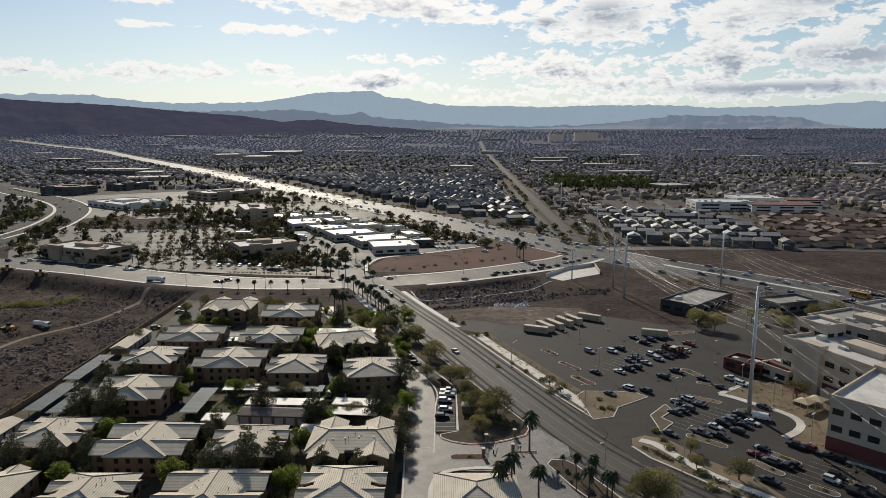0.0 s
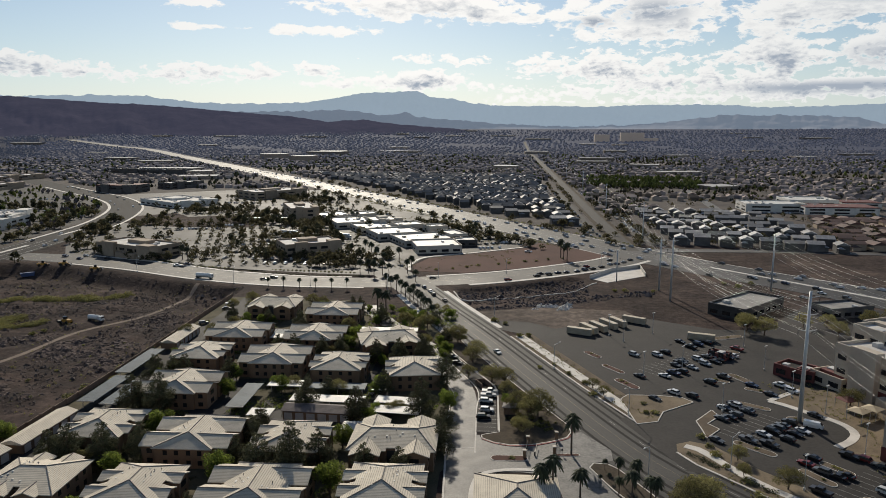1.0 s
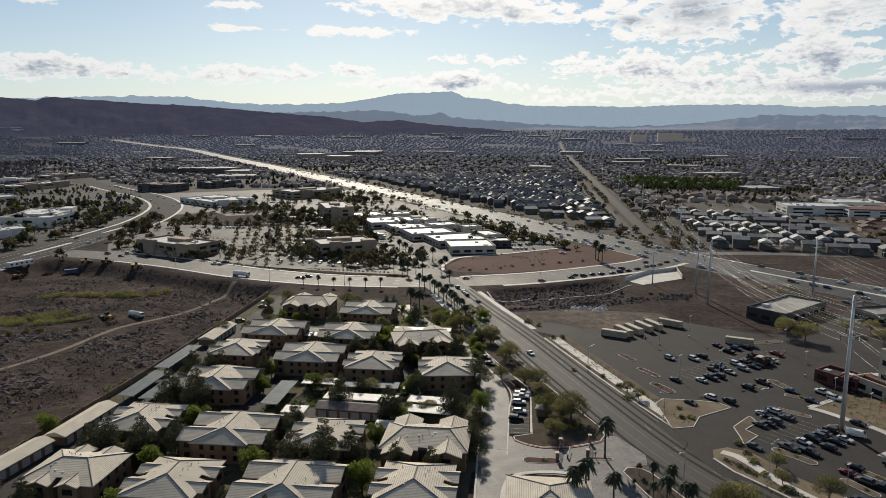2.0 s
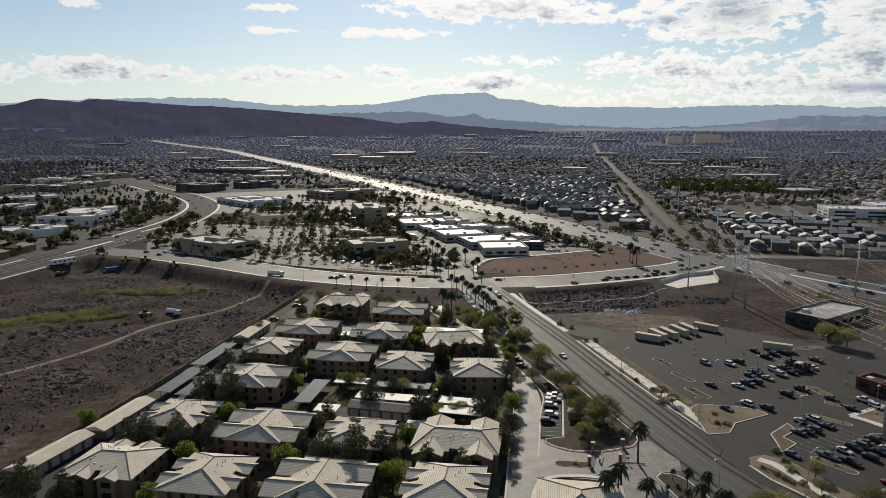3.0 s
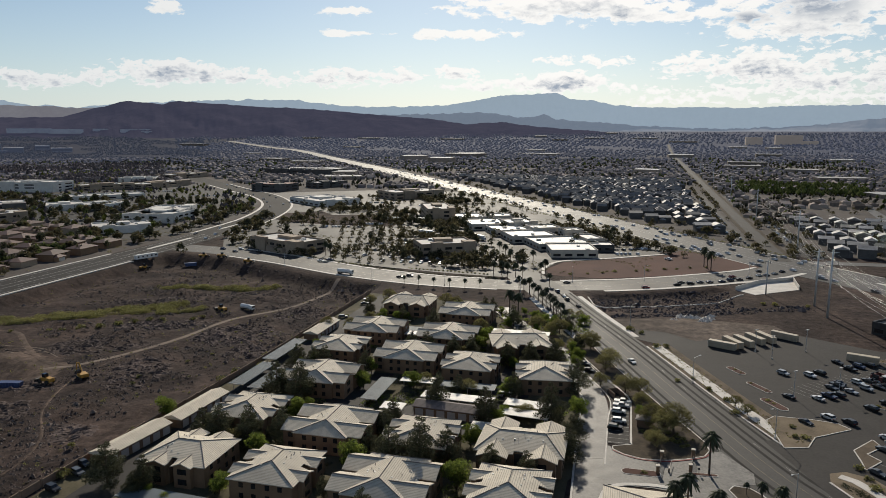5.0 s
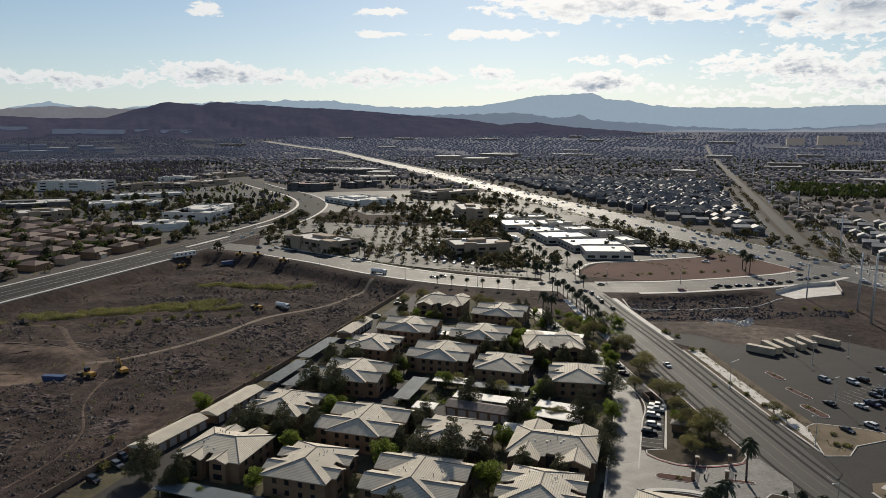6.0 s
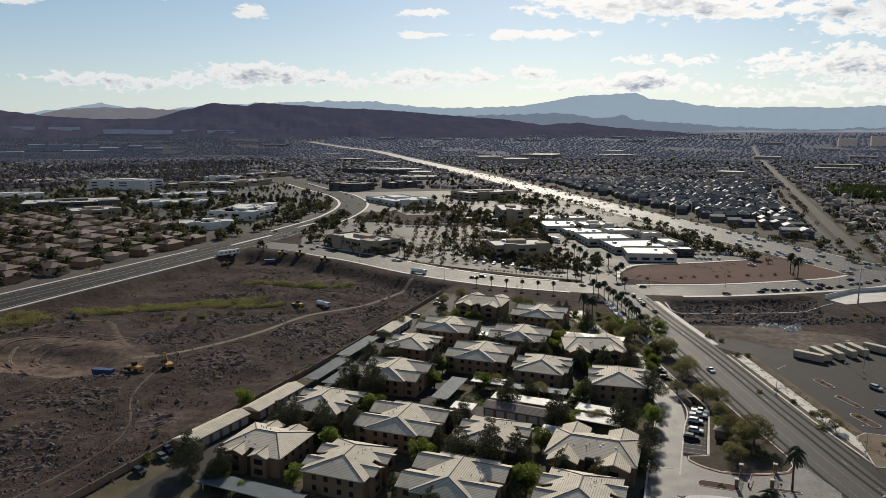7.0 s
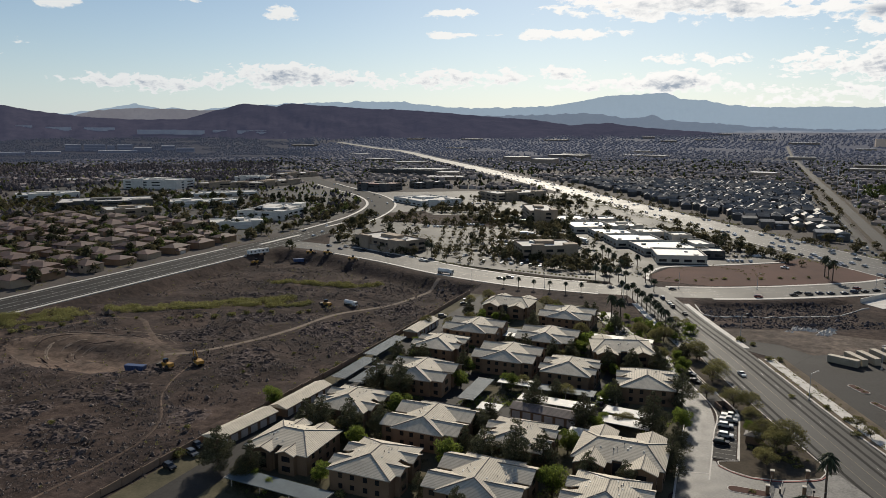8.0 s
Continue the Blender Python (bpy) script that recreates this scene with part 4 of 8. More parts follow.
def stripes(name, road_pts, offsets, z, width, dash=0.0, gap=0.0, material=None):
    """Painted lane lines at offsets from a road's middle, dashed or whole."""
    bm = bmesh.new()
    c = glide(road_pts, 3.0)
    for off in offsets:
        run = 0.0
        for i in range(len(c) - 1):
            d = c[i + 1] - c[i]
            run += d.length
            if dash and run % (dash + gap) > dash:
                continue
            n = Vector((-d.y, d.x, 0)).normalized()
            a, b = c[i] + n * off, c[i + 1] + n * off
            h = n * width / 2
            bm.faces.new([bm.verts.new((p.x, p.y, z)) for p in (a - h, b - h, b + h, a + h)])
    bmesh.ops.recalc_face_normals(bm, faces=bm.faces)
    return tagged(new(name, mesh_of(bm, material or PAINT)), label="worn painted lane lines on the asphalt", category="road markings", kind="stuff")


YELLOW = mat("yellow_road_paint", (0.16, 0.12, 0.05), (0.10, 0.08, 0.045), 0.4, 3.0, 0.6)
stripes("lane_lines", MAIN[:7], (-5.7, 5.7), 0.085, 0.09, 3, 12)
stripes("lane_lines", MAIN[:7], (-1.9, 1.9), 0.085, 0.09, 0, 0, YELLOW)
for k, lane in enumerate((-9.9, -7.0, -4.4, 4.6, 7.2, 10.0)):
    ribbon_ob("tyre_track", MAIN[:7], lane + 0.5, lane - 0.5, 0.0, 0.0785, WESTROAD, "dark tyre-worn strip along the avenue lane", "road")
stripes("lane_lines", CROSS, (-4, 4, 8, -8), 0.07, 0.2, 3, 9)
stripes("lane_lines", CROSS, (-0.4, 0.4), 0.07, 0.14, 0, 0, YELLOW)
stripes("lane_lines", WEST[:4], (-12.5, -3.2, 3.2, 12.5), 0.1, 0.35)
stripes("lane_lines", WEST[:4], (-7.5, 7.5), 0.1, 0.2, 3, 9)
stripes("lane_lines", HIGHWAY[:5], (-17, -13, -9, 9, 13, 17), 0.13, 0.22, 3, 9)
stripes("lane_lines", HIGHWAY[:6], (-2.5, 2.5), 0.13, 0.25)

# ---------------------------------------------------------------- car park
LOT_TURN = 41.0
slab("car_park", [(17, 283), (24, 262), (36, 232), (46, 209), (56, 190), (66, 171), (76, 145), (90, 130), (140, 130), (118, 168), (106, 200), (112, 225), (150, 262), (150, 300), (98, 300), (70, 318), (30, 297)], -0.4, 0.05, LOT, "dark asphalt car park with painted bays", "car park")
slab("driveway_apron", [(45, 205), (40, 201), (45, 187), (51, 169.5), (64, 166), (67, 180), (57, 199)], -0.3, 0.085, LOT, "dark asphalt driveway into the car park", "drive")
slab("side_driveway", [(5, 295), (11, 291), (16, 288), (22, 280), (30, 297), (19, 307), (5, 309), (0, 307)], -0.3, 0.07, LOT, "asphalt side driveway off the avenue", "drive")
slab("dirt_yard", [(-8, 305), (8, 300), (20, 290), (30, 297), (70, 318), (66, 330), (30, 334), (-12, 322)], -0.6, 0.02, YARDDIRT, "bare graded dirt yard", "ground")
slab("car_park_east", [(110, 300), (150, 262), (215, 262), (205, 330), (160, 350), (118, 300)], -0.4, 0.055, LOT, "dark asphalt car park by the low building", "car park")


def bays(x, y, turn, count, pitch=2.75, length=5.4, both=True):
    bm = bmesh.new()
    for i in range(count + 1):
        box(bm, i * pitch - 0.045, -length if both else 0, 0.052, i * pitch + 0.045, length, 0.06)
    ob = new("bay_lines", mesh_of(bm, PAINT))
    ob.matrix_basis = pose(x, y, 0, 0, 0, turn)
    return tagged(ob, label="worn white parking bay lines", category="road markings", kind="stuff")


for row in ((58, 243, 18), (70, 190, 8), (84, 155, 10)):
    bays(*row[:2], LOT_TURN, row[2])


ISLANDS = []


def island(x, y, length, width, turn, fill=None, label="kerbed planting island with brown gravel"):
    """A rounded kerb ring filled with gravel."""
    ISLANDS.append((x, y, length, width, turn))
    ob = thing("planting_island", x, y, 0, turn, label=label, category="planting island", group="planting islands")
    def ring(l, w):
        r = w / 2
        out = []
        for cx, a0 in ((l / 2 - r, -90), (-(l / 2 - r), 90)):
            out += [(cx + r * math.cos(radians(a0 + k * 22.5)), r * math.sin(radians(a0 + k * 22.5))) for k in range(9)]
        return out
    bm = bmesh.new()
    prism(bm, ring(length, width), 0, 0.2)
    part("kerb", bm, CONCRETE, ob)
    bm = bmesh.new()
    prism(bm, ring(length - 0.5, width - 0.5), 0.1, 0.26)
    part("gravel_bed", bm, fill or VERGE, ob)
    return ob


for row in ((48, 231, 11, 3.4, -60, RED), (82.7, 214.1, 12, 2.8, -36), (72.8, 183.4, 12, 3, -46), (82.3, 167.8, 10, 2.8, -59), (90.8, 156, 7, 2.8, -46), (89.3, 172.8, 9, 2.8, -54), (100.8, 158.8, 7, 2.8, -39), (87.9, 238.6, 10, 3.4, -65), (80, 236, 7, 2.4, -30), (41, 262, 9, 3, -60, RED), (46, 246, 11, 2.6, -58, RED), (90, 227, 9, 2.6, -30), (93, 268, 10, 4, 10), (100, 288, 14, 4, 20), (92.5, 204, 6, 4, 0)):
    island(*row)
ribbon_ob("pavement_lot", [(89.7, 218.2), (93.1, 215.4), (98.8, 208.3), (103.1, 203.3), (104.9, 198.5), (104.2, 193.9), (100.8, 189.5), (95.5, 185.5)], 1.2, -1.2, -0.2, 0.21, CONCRETE, "curved pale concrete path round the car park", "pavement", 2)
ribbon_ob("pavement_lot_branch", [(89.9, 218.4), (96, 223), (103.6, 228.9)], 0.9, -0.9, -0.2, 0.215, CONCRETE, "short pale concrete path to the offices", "pavement", 2)
ribbon_ob("pavement_lot_south", [(95.6, 181.9), (100.4, 176.1), (104.5, 171.2), (111, 164.9), (122, 154)], 0.7, -0.7, -0.2, 0.21, CONCRETE, "pale concrete kerb path beside the offices", "pavement", 2)
slab("bank_offices", [(95.6, 182.5), (105, 171.5), (122, 154.5), (140, 150), (125, 190), (118, 225), (106, 232), (91, 219.5), (99, 209.5), (104.5, 203.5), (106.2, 198), (105, 192.5), (100, 188)], -0.3, 0.12, TAN, "tan gravel bank with shrubs below the offices", "ground")
for row in ((6.6, 173.6, 9.8, 3.2, 1), (21.6, 176.3, 7.4, 1.5, 4)):
    island(*row, RED, "narrow red-kerbed island with cactus and gravel")
ribbon_ob("kerb_red_bed", [(-0.6, 184.9), (2.5, 182.6), (7.1, 181.0), (13.3, 181.6), (18.1, 183.6), (23.2, 186.6), (25.0, 190.6)], 0.14, -0.14, -0.2, 0.255, KERBRED, "red-painted kerb edge round the planting bed", "kerb", 1.5)
ribbon_ob("gutter_drive", [(-2.4, 176), (-2.4, 205), (-2.5, 223), (-11, 245.2), (-21, 270.6)], 0.18, -0.18, -0.2, 0.125, CONCRETE, "pale concrete gutter line along the drive", "kerb", 3)
ribbon_ob("gutter_cross", [(-9.6, 178), (-2.6, 179.4)], 0.16, -0.16, -0.2, 0.126, CONCRETE, "pale concrete band across the drive", "kerb", 3)
for outline, m in (([(4.5, 189.6), (-0.6, 187.4), (-0.4, 185.6), (2.5, 183.2), (7.1, 181.6), (13.3, 182.3), (18.1, 184.3), (22.9, 187.2), (24.5, 191), (23.9, 196), (19.6, 206), (16, 214), (5, 240), (-8, 272), (-14, 290), (-20, 285), (-8.2, 250), (2.6, 228), (4.5, 222)], MULCH_SHADE), ([(27, 169.6), (28.2, 166.4), (31, 158.7), (37.5, 146), (44, 146), (39.5, 157), (34, 169), (31.7, 171.6), (28.3, 171.9)], MULCH_SHADE), ([(62.4, 193.9), (62.0, 189.5), (67.2, 195.4), (64.9, 199.3), (70.2, 205.0), (69.3, 209.2), (62.5, 200.9)], VERGE), ([(44.6, 198.0), (50.8, 199.9), (54.1, 207.3), (65.5, 215.7), (63, 219.2), (56.9, 220.4), (46.2, 220.6), (43.5, 217)], TAN)):
    bm = bmesh.new()
    prism(bm, outline, -0.2, 0.2)
    ob = tagged(new("planting_bed", mesh_of(bm, m)), label="gravel planting bed beside the avenue", category="planting bed", kind="structure")
    xy = outline + outline[:1]
    for k, (p, q) in enumerate(zip(xy, xy[1:])):
        d = (Vector(q) - Vector(p)).normalized()
        nrm = Vector((d.y, -d.x))
        bm = bmesh.new()
        prism(bm, [tuple(Vector(p) + nrm * 0.3), tuple(Vector(q) + nrm * 0.3), q, p], -0.2, 0.24)
        bmesh.ops.recalc_face_normals(bm, faces=bm.faces)
        part("kerb", bm, CONCRETE, ob)

# ---------------------------------------------------------------- office park ground
slab("office_park", [(-285, 455), (-205, 432), (-150, 418), (-100, 408), (-60, 405), (-48, 430), (-42, 462), (-10, 482), (22, 506), (30, 528), (10, 600), (-100, 780), (-220, 980), (-330, 990), (-480, 900), (-420, 800), (-370, 720), (-325, 600), (-312, 500)], -0.4, 0.02, YARD, "pale worn asphalt yards of the office park", "car park")
slab("red_gravel_lot", [(-43, 418), (-12, 415), (20, 430), (55, 450), (82, 472), (86, 482), (68, 512), (40, 530), (28, 506), (-8, 482), (-38, 462), (-46, 436)], -0.3, 0.07, RED, "flat red-brown gravel lot", "ground")
ribbon_ob("pavement_red_lot", [(-46, 420), (-48, 438), (-40, 465), (-8, 485), (30, 512)], 1.2, -1.2, -0.3, 0.2, CONCRETE, "pale concrete kerb round the gravel lot", "kerb", 4)
slab("business_park_yard", [(-378, 475), (-360, 520), (-376, 630), (-420, 750), (-490, 850), (-584, 942), (-655, 1010), (-950, 1000), (-1000, 800), (-900, 640), (-680, 515), (-470, 505)][::-1], -0.4, 0.03, LOT, "dark asphalt yards of the business park", "car park")
slab("dirt_patch", [(-336, 626), (-298, 607), (-260, 598), (-202, 601), (-210, 641), (-238, 692), (-292, 672), (-318, 703), (-352, 668)], -0.3, 0.05, DIRT, "bare dirt plot in the office park", "ground")
slab("concrete_basin", [(60, 402), (68, 392), (93, 411), (95, 435), (76, 424)], -0.4, 0.16, CONCRETE, "pale concrete drainage basin floor", "basin")
bm = bmesh.new()
for a, b in (((76, 424), (95, 436)), ((60, 402), (76, 424)), ((95, 436), (93, 411))):
    d = Vector((b[0] - a[0], b[1] - a[1])).normalized()
    prism(bm, [(a[0], a[1]), (b[0], b[1]), (b[0] - d.y * 0.4, b[1] + d.x * 0.4), (a[0] - d.y * 0.4, a[1] + d.x * 0.4)], -0.5, 2.2)
bmesh.ops.recalc_face_normals(bm, faces=bm.faces)
tagged(new("basin_wall", mesh_of(bm, CONCRETE)), label="low concrete wall round the drainage basin", category="wall", kind="structure")


def drape(name, pts, width, material, label, lift=0.1):
    """A worn track laid over the uneven ground."""
    c = glide(pts, 2.0)
    verts, faces, k = [], [], 5
    for i, p in enumerate(c):
        d = (c[min(i + 1, len(c) - 1)] - c[max(i - 1, 0)]).normalized()
        n = Vector((-d.y, d.x, 0))
        wv = width * (1 + 0.12 * noise.noise(p * 0.07))
        for j in range(k):
            q = p + n * wv * (j / (k - 1) - 0.5)
            verts.append((q.x, q.y, relief(q.x, q.y) + (lift if 0 < j < k - 1 else -0.08)))
    for i in range(len(c) - 1):
        faces += [(i * k + j, i * k + j + 1, (i + 1) * k + j + 1, (i + 1) * k + j) for j in range(k - 1)]
    return tagged(raw(name, verts, faces, material, smooth=True), label=label, category="track", kind="structure")


drape("track_lot", TRACKS[0], 3.4, TRACK, "winding worn dirt track across the vacant lot")
drape("track_lot_side", TRACKS[1], 3.2, EARTH, "graded dirt track round the excavation")
drape("track_lot_south", TRACKS[2], 1.1, EARTH, "faint worn dirt track beside the boundary wall")
drape("track_lot_pit", TRACKS[3], 1.2, EARTH, "faint worn dirt track out of the excavation")
scrapes = random.Random(21)
for k in range(26):
    r, a0 = scrapes.uniform(6, 36), scrapes.uniform(20, 240)
    arc = [(-238 + 1.15 * r * math.cos(radians(a0 + j * 14)), 204 + 0.75 * r * math.sin(radians(a0 + j * 14))) for j in range(scrapes.randint(4, 8))]
    drape("scrape_marks", arc, scrapes.uniform(0.5, 1.1), TRACK if k % 3 else DIRT, "curved scraper marks in the dug earth", 0.05)

# ---------------------------------------------------------------- loose stones


def stones(name, count, area, size, material, label, where=None):
    """Many small angular rocks, each of eight faces."""
    x = rng.uniform(area[0], area[1], count)
    y = rng.uniform(area[2], area[3], count)
    s = size * rng.lognormal(0, 0.55, count)
    verts, faces = [], []
    k = 0
    for i in range(count):
        if where and not where(x[i], y[i]):
            continue
        z = relief(x[i], y[i])
        j = rng.uniform(0.6, 1.3, 6) * s[i]
        a = rng.uniform(0, math.tau)
        ca, sa = math.cos(a), math.sin(a)
        for px, py, pz in ((j[0], 0, 0), (0, j[1], 0), (-j[2], 0, 0), (0, -j[3], 0), (0.1 * s[i], 0, j[4] * 0.7), (0, 0, -0.3 * s[i])):
            verts.append((x[i] + px * ca - py * sa, y[i] + px * sa + py * ca, z + pz))
        faces += [(k, k + 1, k + 4), (k + 1, k + 2, k + 4), (k + 2, k + 3, k + 4), (k + 3, k, k + 4)]
        k += 6
    return tagged(raw(name, verts, faces, material), label=label, category="rocks", kind="stuff")


def heap(x, y, lu, lv, turn=23.0, step=0.68):
    """A spread heap of broken lumps: an uneven sheet that rises from the ground and sinks back into it."""
    c, s = math.cos(radians(turn)), math.sin(radians(turn))
    nu, nv = int(lu / step), int(lv / step)
    g = np.random.default_rng(int(abs(x * 7 + y)))
    jit = g.uniform(-1, 1, (nv + 1, nu + 1, 3))
    verts, faces = [], []
    for j in range(nv + 1):
        for i in range(nu + 1):
            u, v = (i / nu - 0.5) * lu, (j / nv - 0.5) * lv
            px, py = x + u * c - v * s + jit[j, i, 0] * 0.3, y + u * s + v * c + jit[j, i, 1] * 0.3
            e = 1 - min(1.0, math.hypot(2 * u / lu, 2 * v / lv))
            lump = abs(noise.noise(Vector((px * 0.28, py * 0.28, 5)))) * 0.9 + jit[j, i, 2] * 0.3 + 0.6 * noise.noise(Vector((px * 0.07, py * 0.07, 8)))
            lump *= smooth01(2.0, 6.0, float(np.min(np.hypot(TRACK_C[:, 0] - px, TRACK_C[:, 1] - py))))
            verts.append((px, py, relief(px, py) - 0.35 + smooth01(0, 0.35, e) * max(0.0, lump + 0.3)))
    faces = [(j * (nu + 1) + i, j * (nu + 1) + i + 1, (j + 1) * (nu + 1) + i + 1, (j + 1) * (nu + 1) + i) for j in range(nv) for i in range(nu)]
    return tagged(raw("rubble_heap", verts, faces, HEAP), label="spread heap of purple-grey broken rock and soil", category="rubble", kind="stuff")


HEAP = mat("heaped_rubble", (0.115, 0.088, 0.078), (0.055, 0.043, 0.041), 0.3, 1.4, 0.95, 0.3, spec=0.08, extra=patchy)
for row in ((-191, 164, 40, 28), (-210, 240, 50, 36), (-170, 212, 28, 50), (-177, 137, 28, 24), (-210, 278, 52, 28), (-166, 272, 50, 44), (-145, 246, 26, 34), (-154, 158, 22, 18), (-203, 142, 24, 18), (-205, 186, 30, 26), (-160, 322, 34, 40), (-240, 318, 60, 30), (-170, 118, 40, 20), (-230, 140, 44, 24)):
    heap(*row)
ROCK = mat("rubble_rock", (0.13, 0.106, 0.093), (0.08, 0.066, 0.06), 0.4, 2.0, 0.95, extra=islands(0.6, 1.6), spec=0.1)
PURPLE = mat("violet_rock", (0.085, 0.075, 0.078), (0.045, 0.040, 0.044), 0.4, 2.0, 0.95, extra=islands(0.5, 1.6), spec=0.1)
field = lambda x, y: noise.fractal(Vector((x * 0.04, y * 0.04, 7)), 0.8, 2.0, 4) > -0.12 and math.hypot(x + 236, (y - 200) * 1.6) > 40
stones("rubble_heaps", 9000, (-305, -131, 90, 370), 0.27, ROCK, "heaps of larger broken rock on the vacant lot", lambda x, y: field(x, y) and noise.fractal(Vector((x * 0.04, y * 0.04, 7)), 0.8, 2.0, 4) > 0.3)
stones("rubble_field", 75000, (-305, -131, 90, 370), 0.2, ROCK, "scattered grey rubble stones on the vacant lot", field)
stones("riprap", 6000, (-15, 92, 345, 400), 0.34, PURPLE, "dark violet broken-stone lining of the channel bank", lambda x, y: relief(x, y) < -0.7)
stones("riprap_bank", 3200, (-8, 90, 328, 372), 0.42, PURPLE, "band of dark violet broken stone along the dirt yard", lambda x, y: abs(y - 334 - 0.42 * (x - 8)) < 5.5 + 4 * noise.noise(Vector((x * 0.08, y * 0.08, 2))))
stones("broken_concrete", 420, (22, 42, 329, 343), 0.5, CONCRETE, "pale heap of broken concrete on the dirt yard", lambda x, y: noise.noise(Vector((x * 0.15, y * 0.15, 1))) > -0.05)
drape("channel_wall", [(-17, 369), (-13, 356), (-8, 354.5), (20, 364), (49, 379.5), (62, 391)], 0.9, CONCRETE, "low pale wall along the stone-lined channel", 0.3)
stones("bank_rubble", 3000, (-300, -135, 350, 420), 0.3, ROCK, "broken stones on the road bank", lambda x, y: relief(x, y) < -0.6)

# ---------------------------------------------------------------- buildings round about
UNIT = {}


def unit(material):
    """A shared one-metre box for panes, doors and other pieces that are alike."""
    if material.name not in UNIT:
        bm = bmesh.new()
        box(bm, -0.5, -0.5, 0, 0.5, 0.5, 1)
        bmesh.ops.recalc_face_normals(bm, faces=bm.faces)
        UNIT[material.name] = mesh_of(bm, material)
    return UNIT[material.name]


def piece(name, parent, material, x, y, z, sx, sy, sz):
    ob = new(name, unit(material))
    ob.parent = parent
    ob.matrix_basis = Matrix.Translation((x, y, z)) @ Matrix.Diagonal((sx, sy, sz, 1))
    return ob


REDTRIM = mat("red_trim", (0.13, 0.035, 0.03), (0.09, 0.028, 0.026), 0.3, 2.0, 0.8)
UNITMETAL = mat("roof_unit_metal", (0.5, 0.5, 0.49), (0.36, 0.36, 0.355), 0.4, 2.0, 0.55)


def office(x, y, turn, w, d, h, wall, label, roof=None, pitch=5.0, trim=None, category="office building"):
    """A flat-roofed block: parapet walls, a sunken roof, storeys of single windows, roof units."""
    ob = thing("office_building", x, y, 0, turn, label=label, category=category, group="flat-roofed buildings")
    bm = bmesh.new()
    t = 0.5
    o = [(-w / 2, -d / 2), (w / 2, -d / 2), (w / 2, d / 2), (-w / 2, d / 2)]
    i_ = [(-w / 2 + t, -d / 2 + t), (w / 2 - t, -d / 2 + t), (w / 2 - t, d / 2 - t), (-w / 2 + t, d / 2 - t)]
    lo = [bm.verts.new((*p, -0.5)) for p in o]
    hi = [bm.verts.new((*p, h)) for p in o]
    ih = [bm.verts.new((*p, h)) for p in i_]
    il = [bm.verts.new((*p, h - 1.1)) for p in i_]
    for a in range(4):
        b = (a + 1) % 4
        for q in ((lo[a], lo[b], hi[b], hi[a]), (hi[a], hi[b], ih[b], ih[a]), (ih[a], ih[b], il[b], il[a])):
            bm.faces.new(q)
    part("wall", bm, wall, ob)
    bm = bmesh.new()
    bm.faces.new([bm.verts.new((*p, h - 1.0)) for p in i_])
    r = part("roof", bm, roof or ROOFGRAVEL, ob, "flat pale roof")
    floors = max(1, int(h / 4.0))
    pitch = pitch * (1 + max(0, math.hypot(x, y) - 400) / 330)
    for f in range(floors):
        z = 1.0 + f * (h - 1.5) / floors
        n = max(2, int(w / pitch))
        for k in range(n):
            piece("window", ob, GLASS, -w / 2 + (k + 0.5) * w / n, -d / 2, z, w / n * 0.62, 0.12, 1.7)
        n = max(2, int(d / pitch))
        for k in range(n):
            for s in (-1, 1):
                piece("window", ob, GLASS, s * w / 2, -d / 2 + (k + 0.5) * d / n, z, 0.12, d / n * 0.62, 1.7)
    if w > 24 and d > 20 and h > 6 and category == "office building":
        piece("entrance_block", ob, wall, -w * 0.22, -d / 2 - 0.4, -0.4, w * 0.22, 3.4, h + 1.6)
        piece("corner_block", ob, wall, w * 0.40, -d * 0.38, -0.4, w * 0.23, d * 0.27, h + 1.2)
        piece("arcade", ob, wall, w * 0.12, -d / 2 - 1.6, -0.4, w * 0.36, 3.2, 4.2)
        piece("roof_screen", ob, wall, 0, d * 0.1, h - 1.0, w * 0.34, d * 0.3, 2.2)
    if trim:
        piece("cornice", ob, trim, 0, 0, h - 0.05, w + 0.5, d + 0.5, 0.05)
        for s in (-1, 1):
            piece("cornice", ob, trim, 0, s * (d / 2 + 0.12), h - 0.9, w + 0.5, 0.25, 0.9)
    for k in range(max(1, int(w * d / 420))):
        piece("roof_unit", r, UNITMETAL, random.uniform(-0.38, 0.38) * w, random.uniform(-0.35, 0.35) * d, h - 1.0, random.uniform(1.5, 3.5), random.uniform(1.5, 3), random.uniform(0.9, 1.6))
    return ob


LIGHTWALL_LOW = mat("tan_shop_wall", (0.50, 0.455, 0.39), (0.40, 0.36, 0.31), 0.15, 2.5, 0.85)
KINDS = [(TANWALL, "tan stucco office building with pale flat roof"), (TANWALL, "tan stucco office building beside the palms"), (GREYWALL, "dark office building with red trim bands"),
         (WHITEWALL, "broad white warehouse shop with low roof"), (TANWALL, "tan office building by the highway"), (TANWALL, "four-storey brown office building"), (GREYWALL, "long grey hotel block of many windows"), (GREYWALL, "grey office block with flat roof")]
